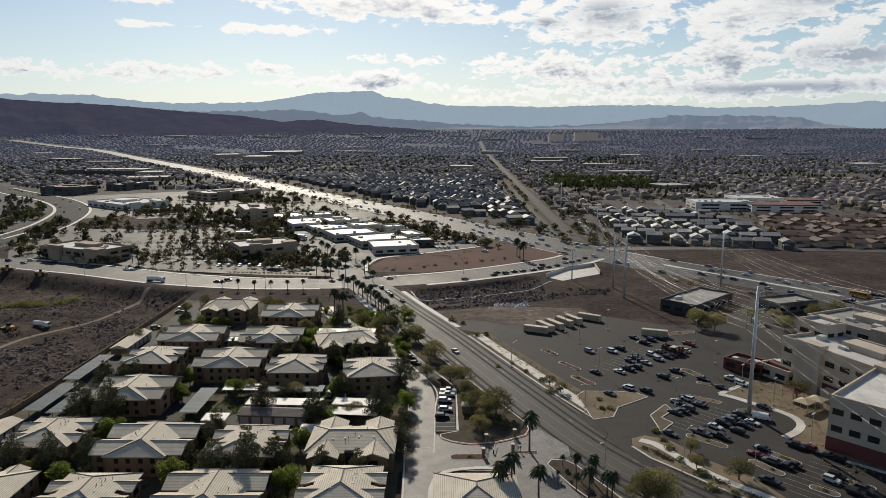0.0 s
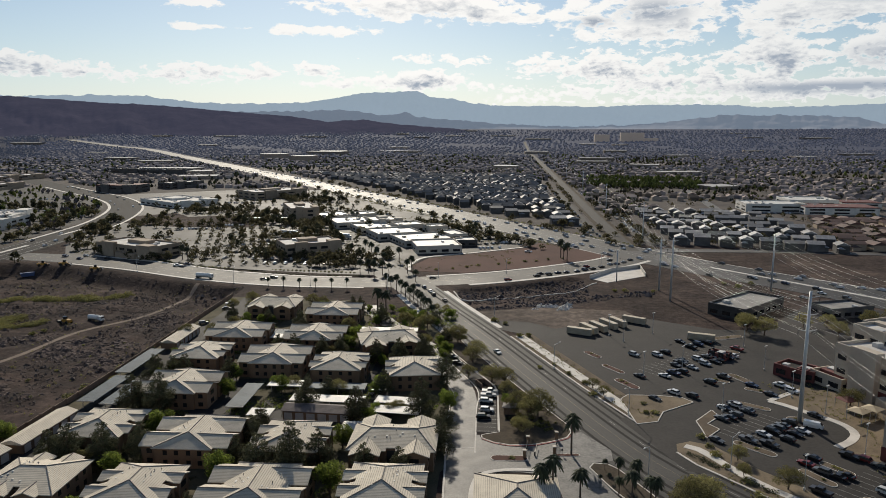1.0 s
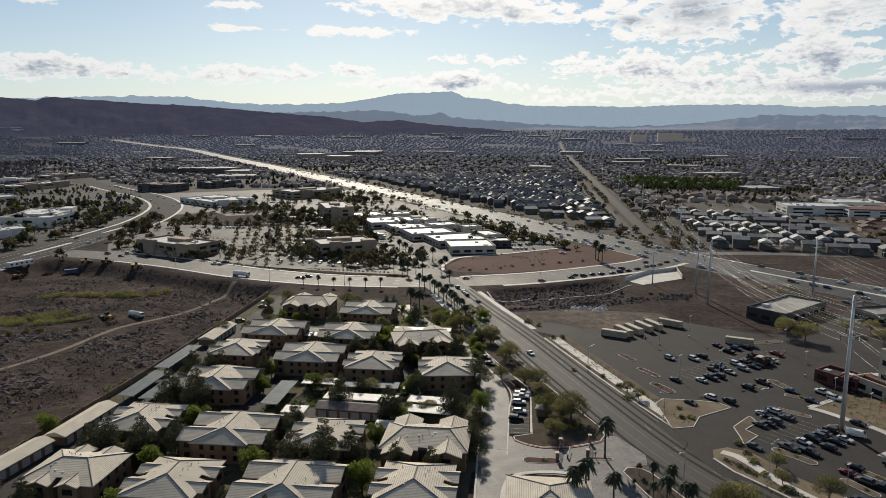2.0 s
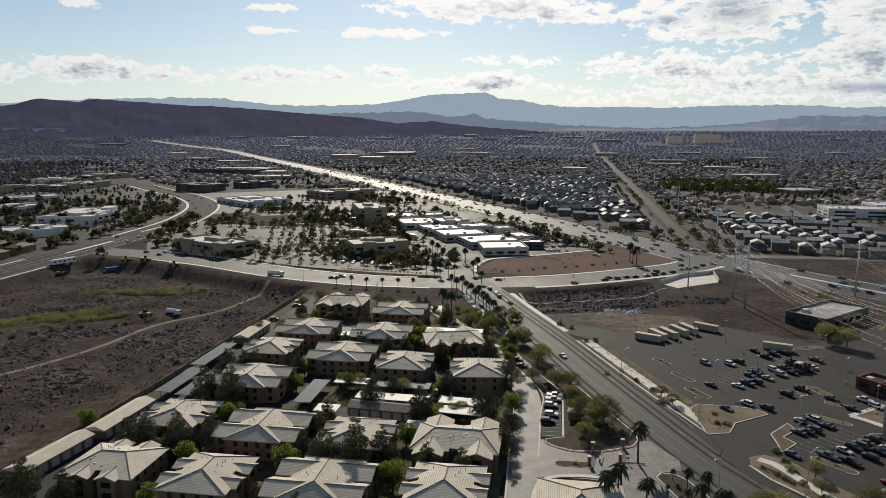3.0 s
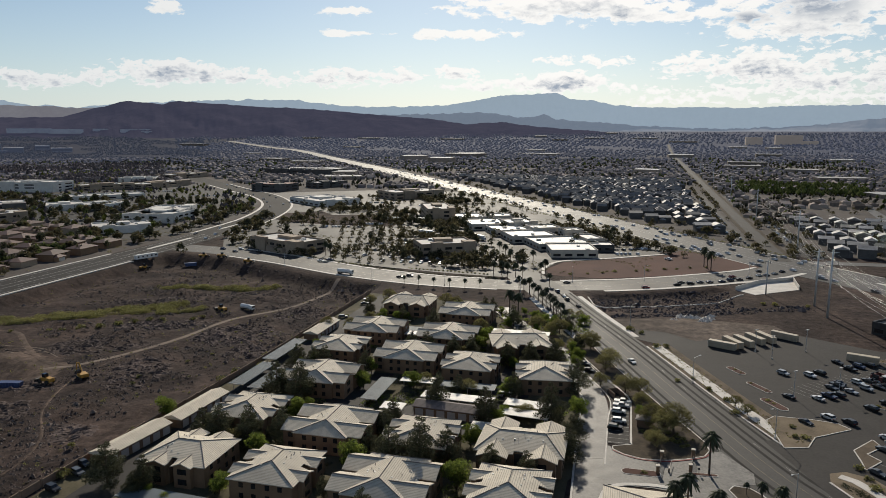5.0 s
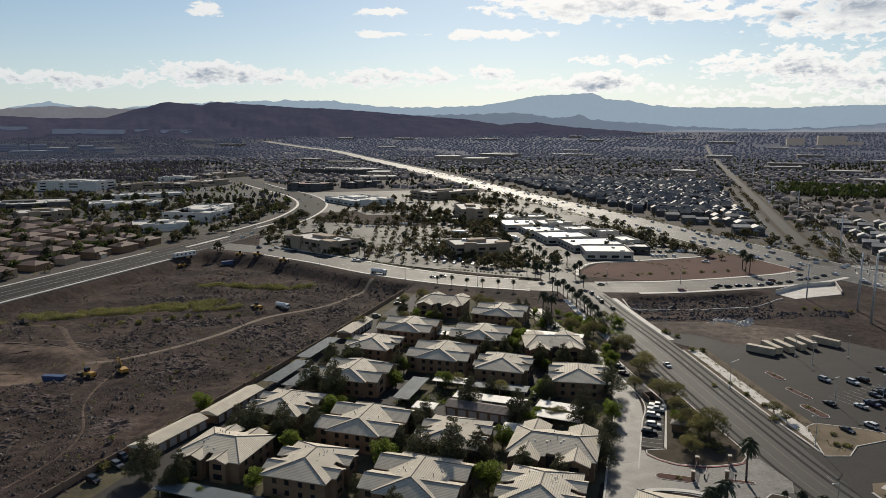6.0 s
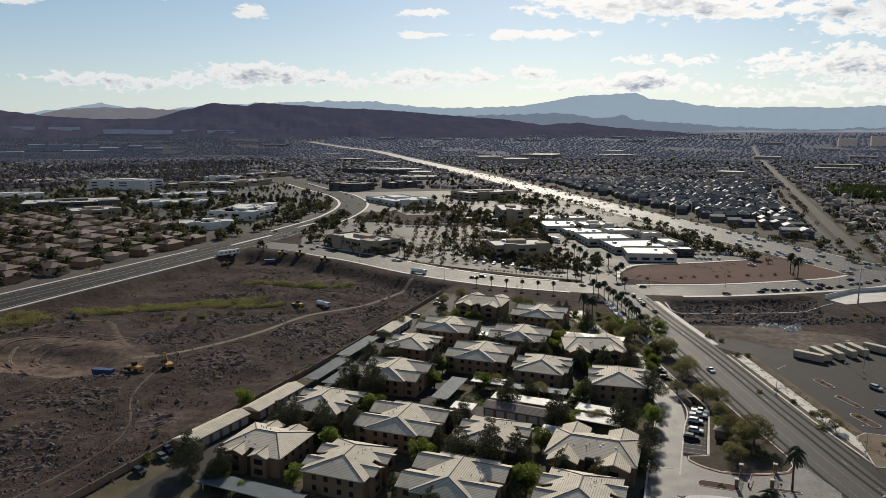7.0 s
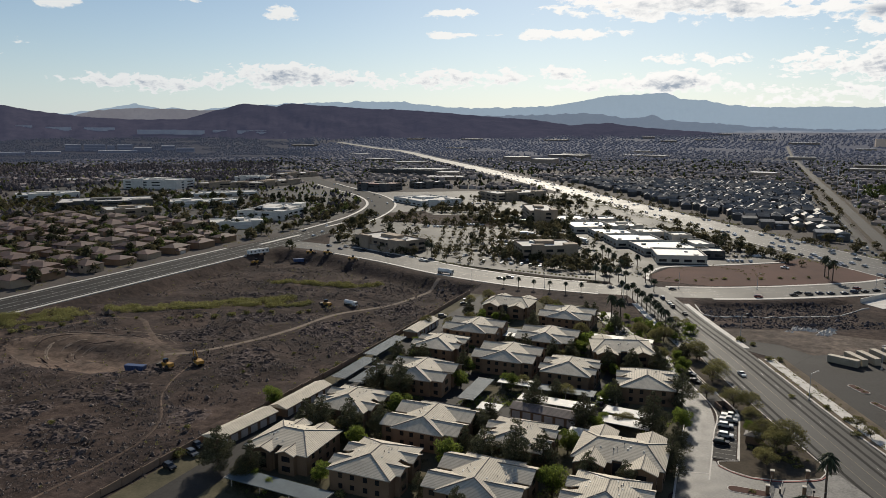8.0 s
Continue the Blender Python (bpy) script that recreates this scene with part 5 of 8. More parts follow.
for k, (x, y, a, w, d, h) in enumerate([(-239, 466, -26, 54, 26, 11), (-123, 476, 29, 38, 28, 12), (-500, 945, -12, 55, 40, 13), (-353, 788, 52, 53, 75, 8), 
    (-273, 885, 48, 72, 45, 12), (-181, 675, 23, 26, 60, 16), (-626, 1293, -8, 146, 40, 15), (-451, 1019, 60, 56, 30, 11), 
    (-424, 519, 42, 45, 34, 8), (-437, 590, 7, 50, 45, 11), (-446, 611, 109, 82, 40, 11), (-605, 653, 43, 36, 40, 8), 
    (-570, 670, 51, 40, 40, 8), (-652, 769, 48, 97, 35, 7)]):
    h *= 0.78
    wall, label = KINDS[k] if k < len(KINDS) else (WHITEWALL, "white office building with flat roof and dark windows")
    office(x, y, a, w, d, h, wall, label, trim=REDTRIM if k == 2 else None)
PARK_BLOCKS = [(-424, 519, 45), (-437, 590, 50), (-446, 611, 82), (-605, 653, 40), (-570, 670, 40), (-652, 769, 97), (-500, 945, 55)]
for x, y, a, w, d, h in [(-754, 896, 51, 73, 35, 8), (-832, 843, 9, 92, 50, 14), (-829, 646, 56, 70, 45, 8), (-685, 610, 45, 98, 60, 8), 
    (-583, 544, 56, 44, 40, 9), (-797, 1028, 23, 54, 40, 9), (-704, 950, 83, 98, 40, 8), (-801, 1155, 76, 86, 40, 8)]:
    # grey and tan in the mix put the shade on white walls into colour
    office(x, y, a, w, d, h, random.choice((WHITEWALL, TANWALL, GREYWALL)), "low business-park building with flat roof", pitch=6)
    PARK_BLOCKS.append((x, y, max(w, d)))
for x, y, w, d, h in ((-36, 497, 32, 32, 5.5), (-46, 530, 46, 36, 5.0), (-26, 545, 14, 26, 6.2), (-74, 556, 36, 34, 5.6), (-66, 588, 24, 22, 7.2), (-42, 574, 16, 16, 7.6), (-96, 588, 30, 34, 5.2), (-92, 622, 26, 30, 7), (-122, 622, 34, 40, 5.4), (-150, 664, 34, 34, 5.2), (-116, 668, 22, 22, 6.4)):
    office(x, y, 14 if y < 510 else 26, w, d, h, LIGHTWALL_LOW, "tan commercial building with bright flat roof", WHITE_AND_GLINT)
office(-16, 520, 12, 16, 18, 5, GREYWALL, "small dark shop with flat roof", WHITE_AND_GLINT)

# offices on the bank above the car park
def at_lot(u, v, x=103.0, y=178.5, turn=LOT_TURN):
    c, s = math.cos(radians(turn)), math.sin(radians(turn))
    return x + u * c + v * s, y + u * s - v * c


GREYROOF = mat("grey_flat_roof", (0.26, 0.25, 0.235), (0.17, 0.165, 0.155), 0.12, 1.5, 0.85)
LIGHTWALL = mat("pale_panel_wall", (0.44, 0.38, 0.305), (0.36, 0.31, 0.25), 0.15, 2.5, 0.8, 0.005)
x, y = at_lot(26, 20)
office(x, y, LOT_TURN, 52, 40, 15.5, LIGHTWALL, "white three-storey office block with red base", WHITE_AND_GLINT, 4.2)
x, y = at_lot(26, 20)
base = thing("red_base_wall", x, y, 0, LOT_TURN, label="dark red masonry base of the offices", category="wall", kind="structure")
piece("panel", base, REDTRIM, 0, 0, -0.3, 52.3, 40.3, 4.2)
office(134, 216, -70, 44, 22, 15.5, LIGHTWALL, "pale tan three-storey office wing with dark windows", ROOFGRAVEL, 5.0)
office(133, 240, -70, 12, 9, 19, LIGHTWALL, "pale stair tower above the office wing", WHITE_AND_GLINT, 6.0)
base = thing("red_base_wall", 123.5, 217, 0, -70, label="dark red masonry base of the office wing", category="wall", kind="structure")
piece("panel", base, REDTRIM, 0, 0, -0.3, 46, 3.0, 5.0)
office(117, 234, -65, 12, 8, 4.6, LIGHTWALL, "low white entrance block", WHITE_AND_GLINT, 6.0)
office(108, 242.5, -52, 11, 9, 4.2, REDTRIM, "low dark red utility enclosure", LOT, 30)
office(112, 240, -50, 6, 8, 4.0, REDTRIM, "low dark red utility enclosure", LOT, 30)
office(88.5, 262, -48, 7, 5, 2.2, REDTRIM, "small dark red bin enclosure", LOT, 30)
office(123.5, 334, 44, 38, 18, 5.5, DARKMETAL, "low dark building with grey flat roof", GREYROOF, 6)
office(165, 330, 20, 24, 14, 5, GREYWALL, "low grey building among trees", GREYROOF, 6)
office(165, 265, -65, 34, 26, 12, LIGHTWALL, "pale office wing with grey flat roof", GREYROOF, 6)
office(190, 285, -65, 26, 20, 12, LIGHTWALL, "pale office wing with grey flat roof", GREYROOF, 6)
# school beyond the houses
for x, y, w, d, h in ((300, 765, 60, 40, 9), (352, 800, 50, 44, 10), (356, 742, 70, 34, 8), (400, 790, 40, 30, 8)):
    office(x, y, -4, w, d, h, WHITEWALL, "white school building with red panels", WHITE_AND_GLINT, 9, REDTRIM if h == 8 else None, "school")


def house(name, wall, roof, w, d, h, rise, label, group, openings=True):
    """A detached house: main block and a lower wing, hip roofs, windows and a garage door."""
    ob = thing(name, label=label, category="house", group=group)
    bm = bmesh.new()
    box(bm, -w / 2, -d / 2, -0.4, w / 2, d / 2, h)
    part("wall", bm, wall, ob)
    bm = bmesh.new()
    hip(bm, -w / 2, -d / 2, w / 2, d / 2, h + 0.02, rise, 0.5, gable=not openings)
    part("roof", bm, roof, ob)
    bm = bmesh.new()
    box(bm, -w / 2 + 0.5, -d / 2 - 3.0, -0.4, 0.2, -d / 2 + 0.2, h * 0.62)
    q = part("wing", bm, wall, ob)
    bm = bmesh.new()
    hip(bm, -w / 2 + 0.5, -d / 2 - 3.0, 0.2, -d / 2 + 1.5, h * 0.62 + 0.02, rise * 0.6, 0.4)
    part("wing_roof", bm, roof, q)
    if not openings:
        return ob
    piece("garage_door", q, DOORP, -w / 4 + 0.3, -d / 2 - 3.0, 0, w * 0.34, 0.1, 2.2)
    for x, z in ((w * 0.28, h * 0.58), (-w * 0.22, h * 0.66)):
        piece("window", ob, GLASS, x, -d / 2, z, 1.8, 0.1, 1.3)
    return ob


PROTO = {
    "town": [house("townhouse", GREYWALL, GREYTILE, 13, 10.5, 6.0, 2.0, "grey stucco townhouse with grey tile roof", "townhouses", False),
             house("townhouse", GREYWALL, GREYTILE, 10, 12.5, 5.7, 2.1, "grey stucco townhouse with grey tile roof", "townhouses", False)],
    "brown": [house("house", TANWALL, BROWNTILE, 15, 13, 4.7, 2.3, "two-storey tan house with brown tile roof", "suburban houses"),
              house("house", STUCCO, BROWNTILE, 16, 12, 4.4, 2.2, "two-storey brown house with brown tile roof", "suburban houses")],
    "small": [house("house", TANWALL, BROWNTILE, 11, 9.5, 4.4, 1.9, "small tan house with brown tile roof", "small houses", False)]}
fresh = {k: list(v) for k, v in PROTO.items()}


def place(kind, x, y, turn):
    if fresh[kind]:
        ob = fresh[kind].pop()
        ob.matrix_basis = pose(x, y, 0, 0, 0, turn)
        return ob
    wide = 0.86 if kind == "town" else 1.0
    size = Matrix.Diagonal((random.uniform(0.85, 1.15) * wide, random.uniform(0.9, 1.15) * wide, random.uniform(0.8, 1.1), 1))
    return copy_thing(random.choice(PROTO[kind]), pose(x, y, 0, 0, 0, turn) @ size)


HC = {n: np.array([tuple(p)[:2] for p in glide(pts, 15.0)]) for n, pts in (("h", HIGHWAY), ("n", NORTH), ("w", WEST), ("c", CROSS))}


def off(n, x, y):
    return float(np.min(np.hypot(HC[n][:, 0] - x, HC[n][:, 1] - y)))


def highway_x(y):
    return float(np.interp(y, HC["h"][:, 1], HC["h"][:, 0]))


ROWS = []
for row in range(24):
    y = 640 + row * 26
    x = 80.0 - random.uniform(0, 14)
    while x > highway_x(y) + 46:
        if y > 730:
            for dy in (0, 11.5):
                ROWS.append((x + random.uniform(-0.8, 0.8), y + dy + random.uniform(-0.8, 0.8) + 0.12 * (76 - x), 0, *random.choice(((10.6, 8.0), (8.0, 10.6), (9.4, 8.8))), random.uniform(4.6, 6.6), radians(-7 + 15 * (random.random() < 0.5)) + random.uniform(-0.1, 0.1)))
        elif random.random() > 0.06:
            place("town", x + random.uniform(-2, 2), y + random.uniform(-2, 2) + 0.12 * (76 - x), random.choice((8, 8, 98, 188)) + random.uniform(-3, 3))
        x -= (11.5 if y > 730 else 13.0) + (7 if random.random() < 0.16 else 0)
for row, col in itertools.product(range(8), range(8)):
    place("town", 146 + col * 14.5 + row * 1.5 + random.uniform(-1, 1), 532 + row * 27 - col * 3.6 + random.uniform(-4, 4), random.choice((-12, 78, 168)))
for row, col in itertools.product(range(8), range(13)):
    x, y = 262 + col * 13.2 + row * 6, 518 + row * 22 - col * 2
    if y < 690:
        place("small", x + random.uniform(-2, 2), y + random.uniform(-4, 4), random.choice((0, 90, 180)) + random.uniform(-10, 10))
for row, col in itertools.product(range(14), range(11)):
    x, y = -372 - row * 19.5 - (7 if row % 2 else 0), 236 + col * 25.5 + row * 7 + (6 if row % 2 else 0)
    if y < 530 - row * 1 and random.random() > 0.05 and not (x > -440 and y > 455):
        place("brown", x + random.uniform(-2.5, 2.5), y + random.uniform(-3, 3), random.choice((0, 90, 180, 270, 270)) + random.uniform(-10, 10))

# ---------------------------------------------------------------- distant town


def town_clear(x, y):
    if off("h", x, y) < 38 or off("n", x, y) < 12 or off("w", x, y) < 32:
        return False
    if y < 470 and -352 < x < 420:
        return False
    if y < 990 and -480 < x < highway_x(y) + 30:
        return False
    if x > highway_x(y) and x < 115 and y < 1190:
        return False
    if x > 115 and y < 700 and x < 480:
        return False
    if 180 < x < 440 and 690 < y < 850:
        return False
    if x < -350 and y < 560 and x > -650 and y > 60:
        return False
    if -980 < x < -352 and 500 < y < 1000:
        return False
    if x < -0.70 * y and math.hypot(x, y) > 2450:
        return False
    return True


def suburb(name, boxes, roof_rise, wall, roof, label, gables=0.5):
    """A sea of small houses: each a block with a hip or gable roof, all in one mesh."""
    pick = random.Random(len(boxes))
    verts, faces, which = [], [], []
    for x, y, z, w, d, h, a in boxes:
        c, s = math.cos(a), math.sin(a)
        k = len(verts)
        rise = roof_rise * min(w, d) * 0.22
        e = max(w, d) / 2 if pick.random() < gables else max(0.0, (max(w, d) - min(w, d)) / 2)
        pts = [(-w / 2, -d / 2, 0), (w / 2, -d / 2, 0), (w / 2, d / 2, 0), (-w / 2, d / 2, 0)]
        pts += [(px, py, h) for px, py, _ in pts] + [(-e if w > d else 0, 0 if w > d else -e, h + rise), (e if w > d else 0, 0 if w > d else e, h + rise)]
        verts += [(x + px * c - py * s, y + px * s + py * c, z + pz) for px, py, pz in pts]
        for i in range(4):
            faces.append((k + i, k + (i + 1) % 4, k + 4 + (i + 1) % 4, k + 4 + i))
            which.append(0)
        if w > d:
            fs = [(4, 5, 9, 8), (6, 7, 8, 9), (5, 6, 9), (7, 4, 8)]
        else:
            fs = [(5, 6, 9, 8), (7, 4, 8, 9), (4, 5, 8), (6, 7, 9)]
        for f in fs:
            faces.append(tuple(k + i for i in f))
            which.append(1)
    me = bpy.data.meshes.new("mesh")
    me.from_pydata(verts, [], faces)
    me.materials.append(wall), me.materials.append(roof)
    me.polygons.foreach_set("material_index", which)
    return tagged(new(name, me), label=label, category="houses", kind="stuff")


FARWALL = mat("far_house_wall", (0.30, 0.245, 0.20), (0.22, 0.18, 0.15), 0.01, 0.2, 0.95, extra=islands(0.6, 1.4), spec=0.1)
FARWHITE = mat("far_white_roof", (0.40, 0.40, 0.40), (0.28, 0.28, 0.28), 0.01, 0.1, 0.8, extra=islands(0.5, 1.3))
boxes = []
y = 430.0
while y < 3950:
    x = -0.95 * y - 420
    while x < 0.80 * y + 150:
        px, py = x + rng.uniform(-5, 5), y + rng.uniform(-8, 8)
        if town_clear(px, py) and noise.noise(Vector((px * 0.0035, py * 0.0035, 2))) > -0.32:
            boxes.append((px, py, relief(px, py) - 0.3, rng.uniform(6.5, 11.5), rng.uniform(6.5, 11.5), rng.uniform(2.8, 5.6), rng.uniform(-0.35, 0.35)))
        x += 12.2 + y * 0.0035
    y += (18 if int(y / 24) % 2 else 28) + y * 0.006
suburb("town_rows", ROWS, 1.25, GREYWALL, GREYTILE, "dense rows of grey townhouses beyond the highway", 0.8)
# haze per distance band: base colours darkened and bluish emission put in
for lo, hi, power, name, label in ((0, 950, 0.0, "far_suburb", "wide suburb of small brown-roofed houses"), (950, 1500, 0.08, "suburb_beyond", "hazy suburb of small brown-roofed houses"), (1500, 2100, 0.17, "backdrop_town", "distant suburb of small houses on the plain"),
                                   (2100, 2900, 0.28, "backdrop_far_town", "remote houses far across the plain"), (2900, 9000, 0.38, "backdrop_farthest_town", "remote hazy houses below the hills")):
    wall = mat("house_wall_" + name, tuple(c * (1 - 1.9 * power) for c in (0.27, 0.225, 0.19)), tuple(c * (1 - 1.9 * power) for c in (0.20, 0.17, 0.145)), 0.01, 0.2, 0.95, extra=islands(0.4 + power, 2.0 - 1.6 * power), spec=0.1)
    # the brightness spread also stands for sunlit roof edges among pale houses
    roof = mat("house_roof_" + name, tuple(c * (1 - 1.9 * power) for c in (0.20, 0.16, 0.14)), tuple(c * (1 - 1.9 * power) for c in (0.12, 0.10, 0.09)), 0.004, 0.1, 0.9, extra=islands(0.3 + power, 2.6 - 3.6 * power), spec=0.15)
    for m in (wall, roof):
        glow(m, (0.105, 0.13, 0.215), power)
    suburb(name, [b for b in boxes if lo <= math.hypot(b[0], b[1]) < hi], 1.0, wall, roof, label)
big = []
for k in range(150):
    r, a = rng.uniform(1000, 4200), radians(rng.uniform(-34, 58))
    x, y = -math.sin(a) * r, math.cos(a) * r
    if town_clear(x, y) and (rng.uniform() < 0.45) and not (a > 0.6 and r > 1500):
        s = 1 + r / 3500
        big.append((x, y, relief(x, y) - 0.3, rng.uniform(22, 60) * s, rng.uniform(18, 34) * s, rng.uniform(5, 10), rng.uniform(-0.3, 0.3)))
for x, y, a, w, d, h in [(-2165, 3450, 23, 158, 60, 14), (-740, 1726, -16, 97, 60, 14), (-607, 2004, 31, 70, 60, 16), (-485, 1862, 0, 58, 70, 16), 
    (-693, 1863, 34, 57, 50, 14), (-530, 2346, -22, 132, 60, 12)]:
    if off("h", x, y) < 70:
        continue
    big.append((x, y, relief(x, y) - 0.3, w, d, h, radians(a)))
suburb("far_warehouses", big, 0.05, FARWALL, FARWHITE, "distant white-roofed warehouses and shops")

# walls, roofs and panes carry the air's haze as bluish emission
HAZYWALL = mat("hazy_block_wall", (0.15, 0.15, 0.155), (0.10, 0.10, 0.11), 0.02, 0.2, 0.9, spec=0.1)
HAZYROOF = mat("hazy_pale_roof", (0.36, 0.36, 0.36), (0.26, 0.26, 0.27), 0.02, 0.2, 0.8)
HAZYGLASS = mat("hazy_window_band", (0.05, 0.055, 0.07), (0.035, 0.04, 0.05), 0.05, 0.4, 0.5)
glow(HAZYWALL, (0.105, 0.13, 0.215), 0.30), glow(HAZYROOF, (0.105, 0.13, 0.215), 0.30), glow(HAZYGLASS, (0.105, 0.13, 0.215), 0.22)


def far_block(a0, a1, r, z, h, storeys, label, category, wall=HAZYWALL):
    """A long block far across the plain, broadside on, with bands of windows on its front."""
    a = radians((a0 + a1) / 2)
    w, d = r * radians(abs(a0 - a1)), 45.0
    ob = thing("far_block", -math.sin(a) * r, math.cos(a) * r, z, math.degrees(a), label=label, category=category, group="far blocks")
    piece("wall", ob, wall, 0, 0, -8, w, d, h + 8)
    piece("roof", ob, HAZYROOF, 0, 0, h, w + 1, d + 1, 0.8)
    for k in range(storeys):
        piece("window_band", ob, HAZYGLASS, 0, -d / 2, (k + 0.35) * h / storeys, w * 0.94, 0.6, 0.4 * h / storeys)
    return ob


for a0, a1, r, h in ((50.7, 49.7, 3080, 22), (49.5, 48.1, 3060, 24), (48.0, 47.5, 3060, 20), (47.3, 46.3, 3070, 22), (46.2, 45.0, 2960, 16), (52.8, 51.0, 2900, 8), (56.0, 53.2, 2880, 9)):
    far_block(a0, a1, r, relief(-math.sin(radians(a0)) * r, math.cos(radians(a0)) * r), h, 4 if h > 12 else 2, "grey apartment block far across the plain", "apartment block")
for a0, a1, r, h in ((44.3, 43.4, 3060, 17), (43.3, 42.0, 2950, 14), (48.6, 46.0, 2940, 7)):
    far_block(a0, a1, r, relief(-math.sin(radians(a0)) * r, math.cos(radians(a0)) * r), h, 1, "far grey warehouse in blue haze with pale flat roof", "warehouse")
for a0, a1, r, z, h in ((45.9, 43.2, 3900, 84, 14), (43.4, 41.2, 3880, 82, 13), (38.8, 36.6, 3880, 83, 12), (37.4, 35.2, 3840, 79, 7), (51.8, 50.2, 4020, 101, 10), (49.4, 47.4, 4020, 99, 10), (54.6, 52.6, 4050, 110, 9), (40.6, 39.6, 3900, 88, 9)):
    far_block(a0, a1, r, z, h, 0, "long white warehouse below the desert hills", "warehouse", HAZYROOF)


def far_trees(name, count, material, ymin, ymax, label, size, seed, a0=-36, a1=60, where=town_clear):
    """Distant tree clumps: each a few crossed rough facets."""
    g = np.random.default_rng(seed)
    verts, faces = [], []
    made = 0
    while made < count:
        r = ymin + (ymax - ymin) * g.uniform() ** 0.8
        a = radians(g.uniform(a0, a1))
        x, y = -math.sin(a) * r, math.cos(a) * r
        made += 1
        if not where(x, y) or noise.noise(Vector((x * 0.006, y * 0.006, seed))) < -0.25:
            continue
        z = relief(x, y)
        s = size * g.uniform(0.6, 1.4) * (1 + r / 5000)
        k = len(verts)
        for j in range(5):
            t = j * math.tau / 5
            verts.append((x + math.cos(t) * s * g.uniform(0.6, 1.2), y + math.sin(t) * s * g.uniform(0.6, 1.2), z + s * g.uniform(0.5, 1.1)))
        verts.append((x, y, z + s * g.uniform(1.7, 2.3)))
        verts.append((x, y, z - 0.2))
        for j in range(5):
            faces.append((k + j, k + (j + 1) % 5, k + 5))
            faces.append((k + (j + 1) % 5, k + j, k + 6))
    return tagged(raw(name, verts, faces, material), label=label, category="trees", kind="stuff")


FARTREE = mat("far_tree", (0.105, 0.095, 0.062), (0.065, 0.06, 0.042), 0.01, 0.4, 0.95, extra=islands(0.5, 1.6), spec=0.1, through_light=0.4)
FARGREEN = mat("far_green_tree", (0.15, 0.17, 0.045), (0.10, 0.115, 0.035), 0.01, 0.4, 0.95, extra=islands(0.5, 1.5), spec=0.1, through_light=0.5)
far_trees("far_trees", 14000, FARTREE, 470, 2300, "dark distant street trees among the houses", 1.9, 3)
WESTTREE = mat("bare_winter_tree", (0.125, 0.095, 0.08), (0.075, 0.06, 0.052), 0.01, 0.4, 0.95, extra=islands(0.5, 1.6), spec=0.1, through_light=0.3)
# faint bluish emission lifts the dark crowns like haze
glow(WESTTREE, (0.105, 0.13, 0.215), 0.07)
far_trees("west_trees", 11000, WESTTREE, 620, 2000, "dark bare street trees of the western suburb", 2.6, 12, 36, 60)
AIRTREE = mat("remote_tree_haze", (0.06, 0.058, 0.05), (0.04, 0.04, 0.036), 0.01, 0.4, 0.95, extra=islands(0.6, 1.5), spec=0.1)
# haze over the remote trees, put in as bluish emission
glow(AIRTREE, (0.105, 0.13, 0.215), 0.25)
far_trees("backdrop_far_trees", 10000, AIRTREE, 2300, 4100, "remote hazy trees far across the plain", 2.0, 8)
# scrub added so that its own shade darkens the bare plain
far_trees("backdrop_west_scrub", 16000, AIRTREE, 2400, 4000, "added scrub that darkens the open plain below the hills", 1.5, 41, 33, 62, lambda x, y: off("h", x, y) > 60)
far_trees("park_trees", 900, FARGREEN, 1060, 1250, "belt of fresh green park trees", 2.8, 15, -16.5, -8.0)
far_trees("far_green_trees", 3500, FARGREEN, 470, 2300, "fresh green distant trees", 2.2, 5)
LIMETREE = mat("yellow_green_tree", (0.20, 0.20, 0.05), (0.12, 0.125, 0.035), 0.05, 0.6, 0.95, extra=islands(0.5, 1.5), spec=0.1, through_light=0.5)


def park_planting(x, y):
    return -960 < x < -372 and 500 < y < 1000 and off("w", x, y) > 24 and all(math.hypot(x - bx, y - by) > 0.52 * br for bx, by, br in PARK_BLOCKS)


far_trees("business_park_trees", 700, WESTTREE, 640, 1350, "brown winter trees between the business-park buildings", 2.0, 31, 28, 55, park_planting)
far_trees("business_park_bushes", 900, LIMETREE, 640, 1350, "yellow-green trees between the business-park buildings", 1.8, 32, 28, 55, park_planting)
far_trees("west_green_trees", 900, LIMETREE, 620, 1700, "fresh yellow-green trees of the western suburb", 2.4, 33, 36, 60)
# tower hotel on the plain
bm = bmesh.new()
box(bm, 594, 3226, 20, 697, 3252, 69)
box(bm, 480, 3230, 20, 545, 3256, 60)
box(bm, 697, 3230, 20, 760, 3250, 45)
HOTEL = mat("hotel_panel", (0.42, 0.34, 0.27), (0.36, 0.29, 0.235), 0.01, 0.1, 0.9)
# tan emission put in to brighten the tower's dark walls
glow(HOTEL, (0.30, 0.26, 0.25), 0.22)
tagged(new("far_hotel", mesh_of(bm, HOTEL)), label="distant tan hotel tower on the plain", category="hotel")

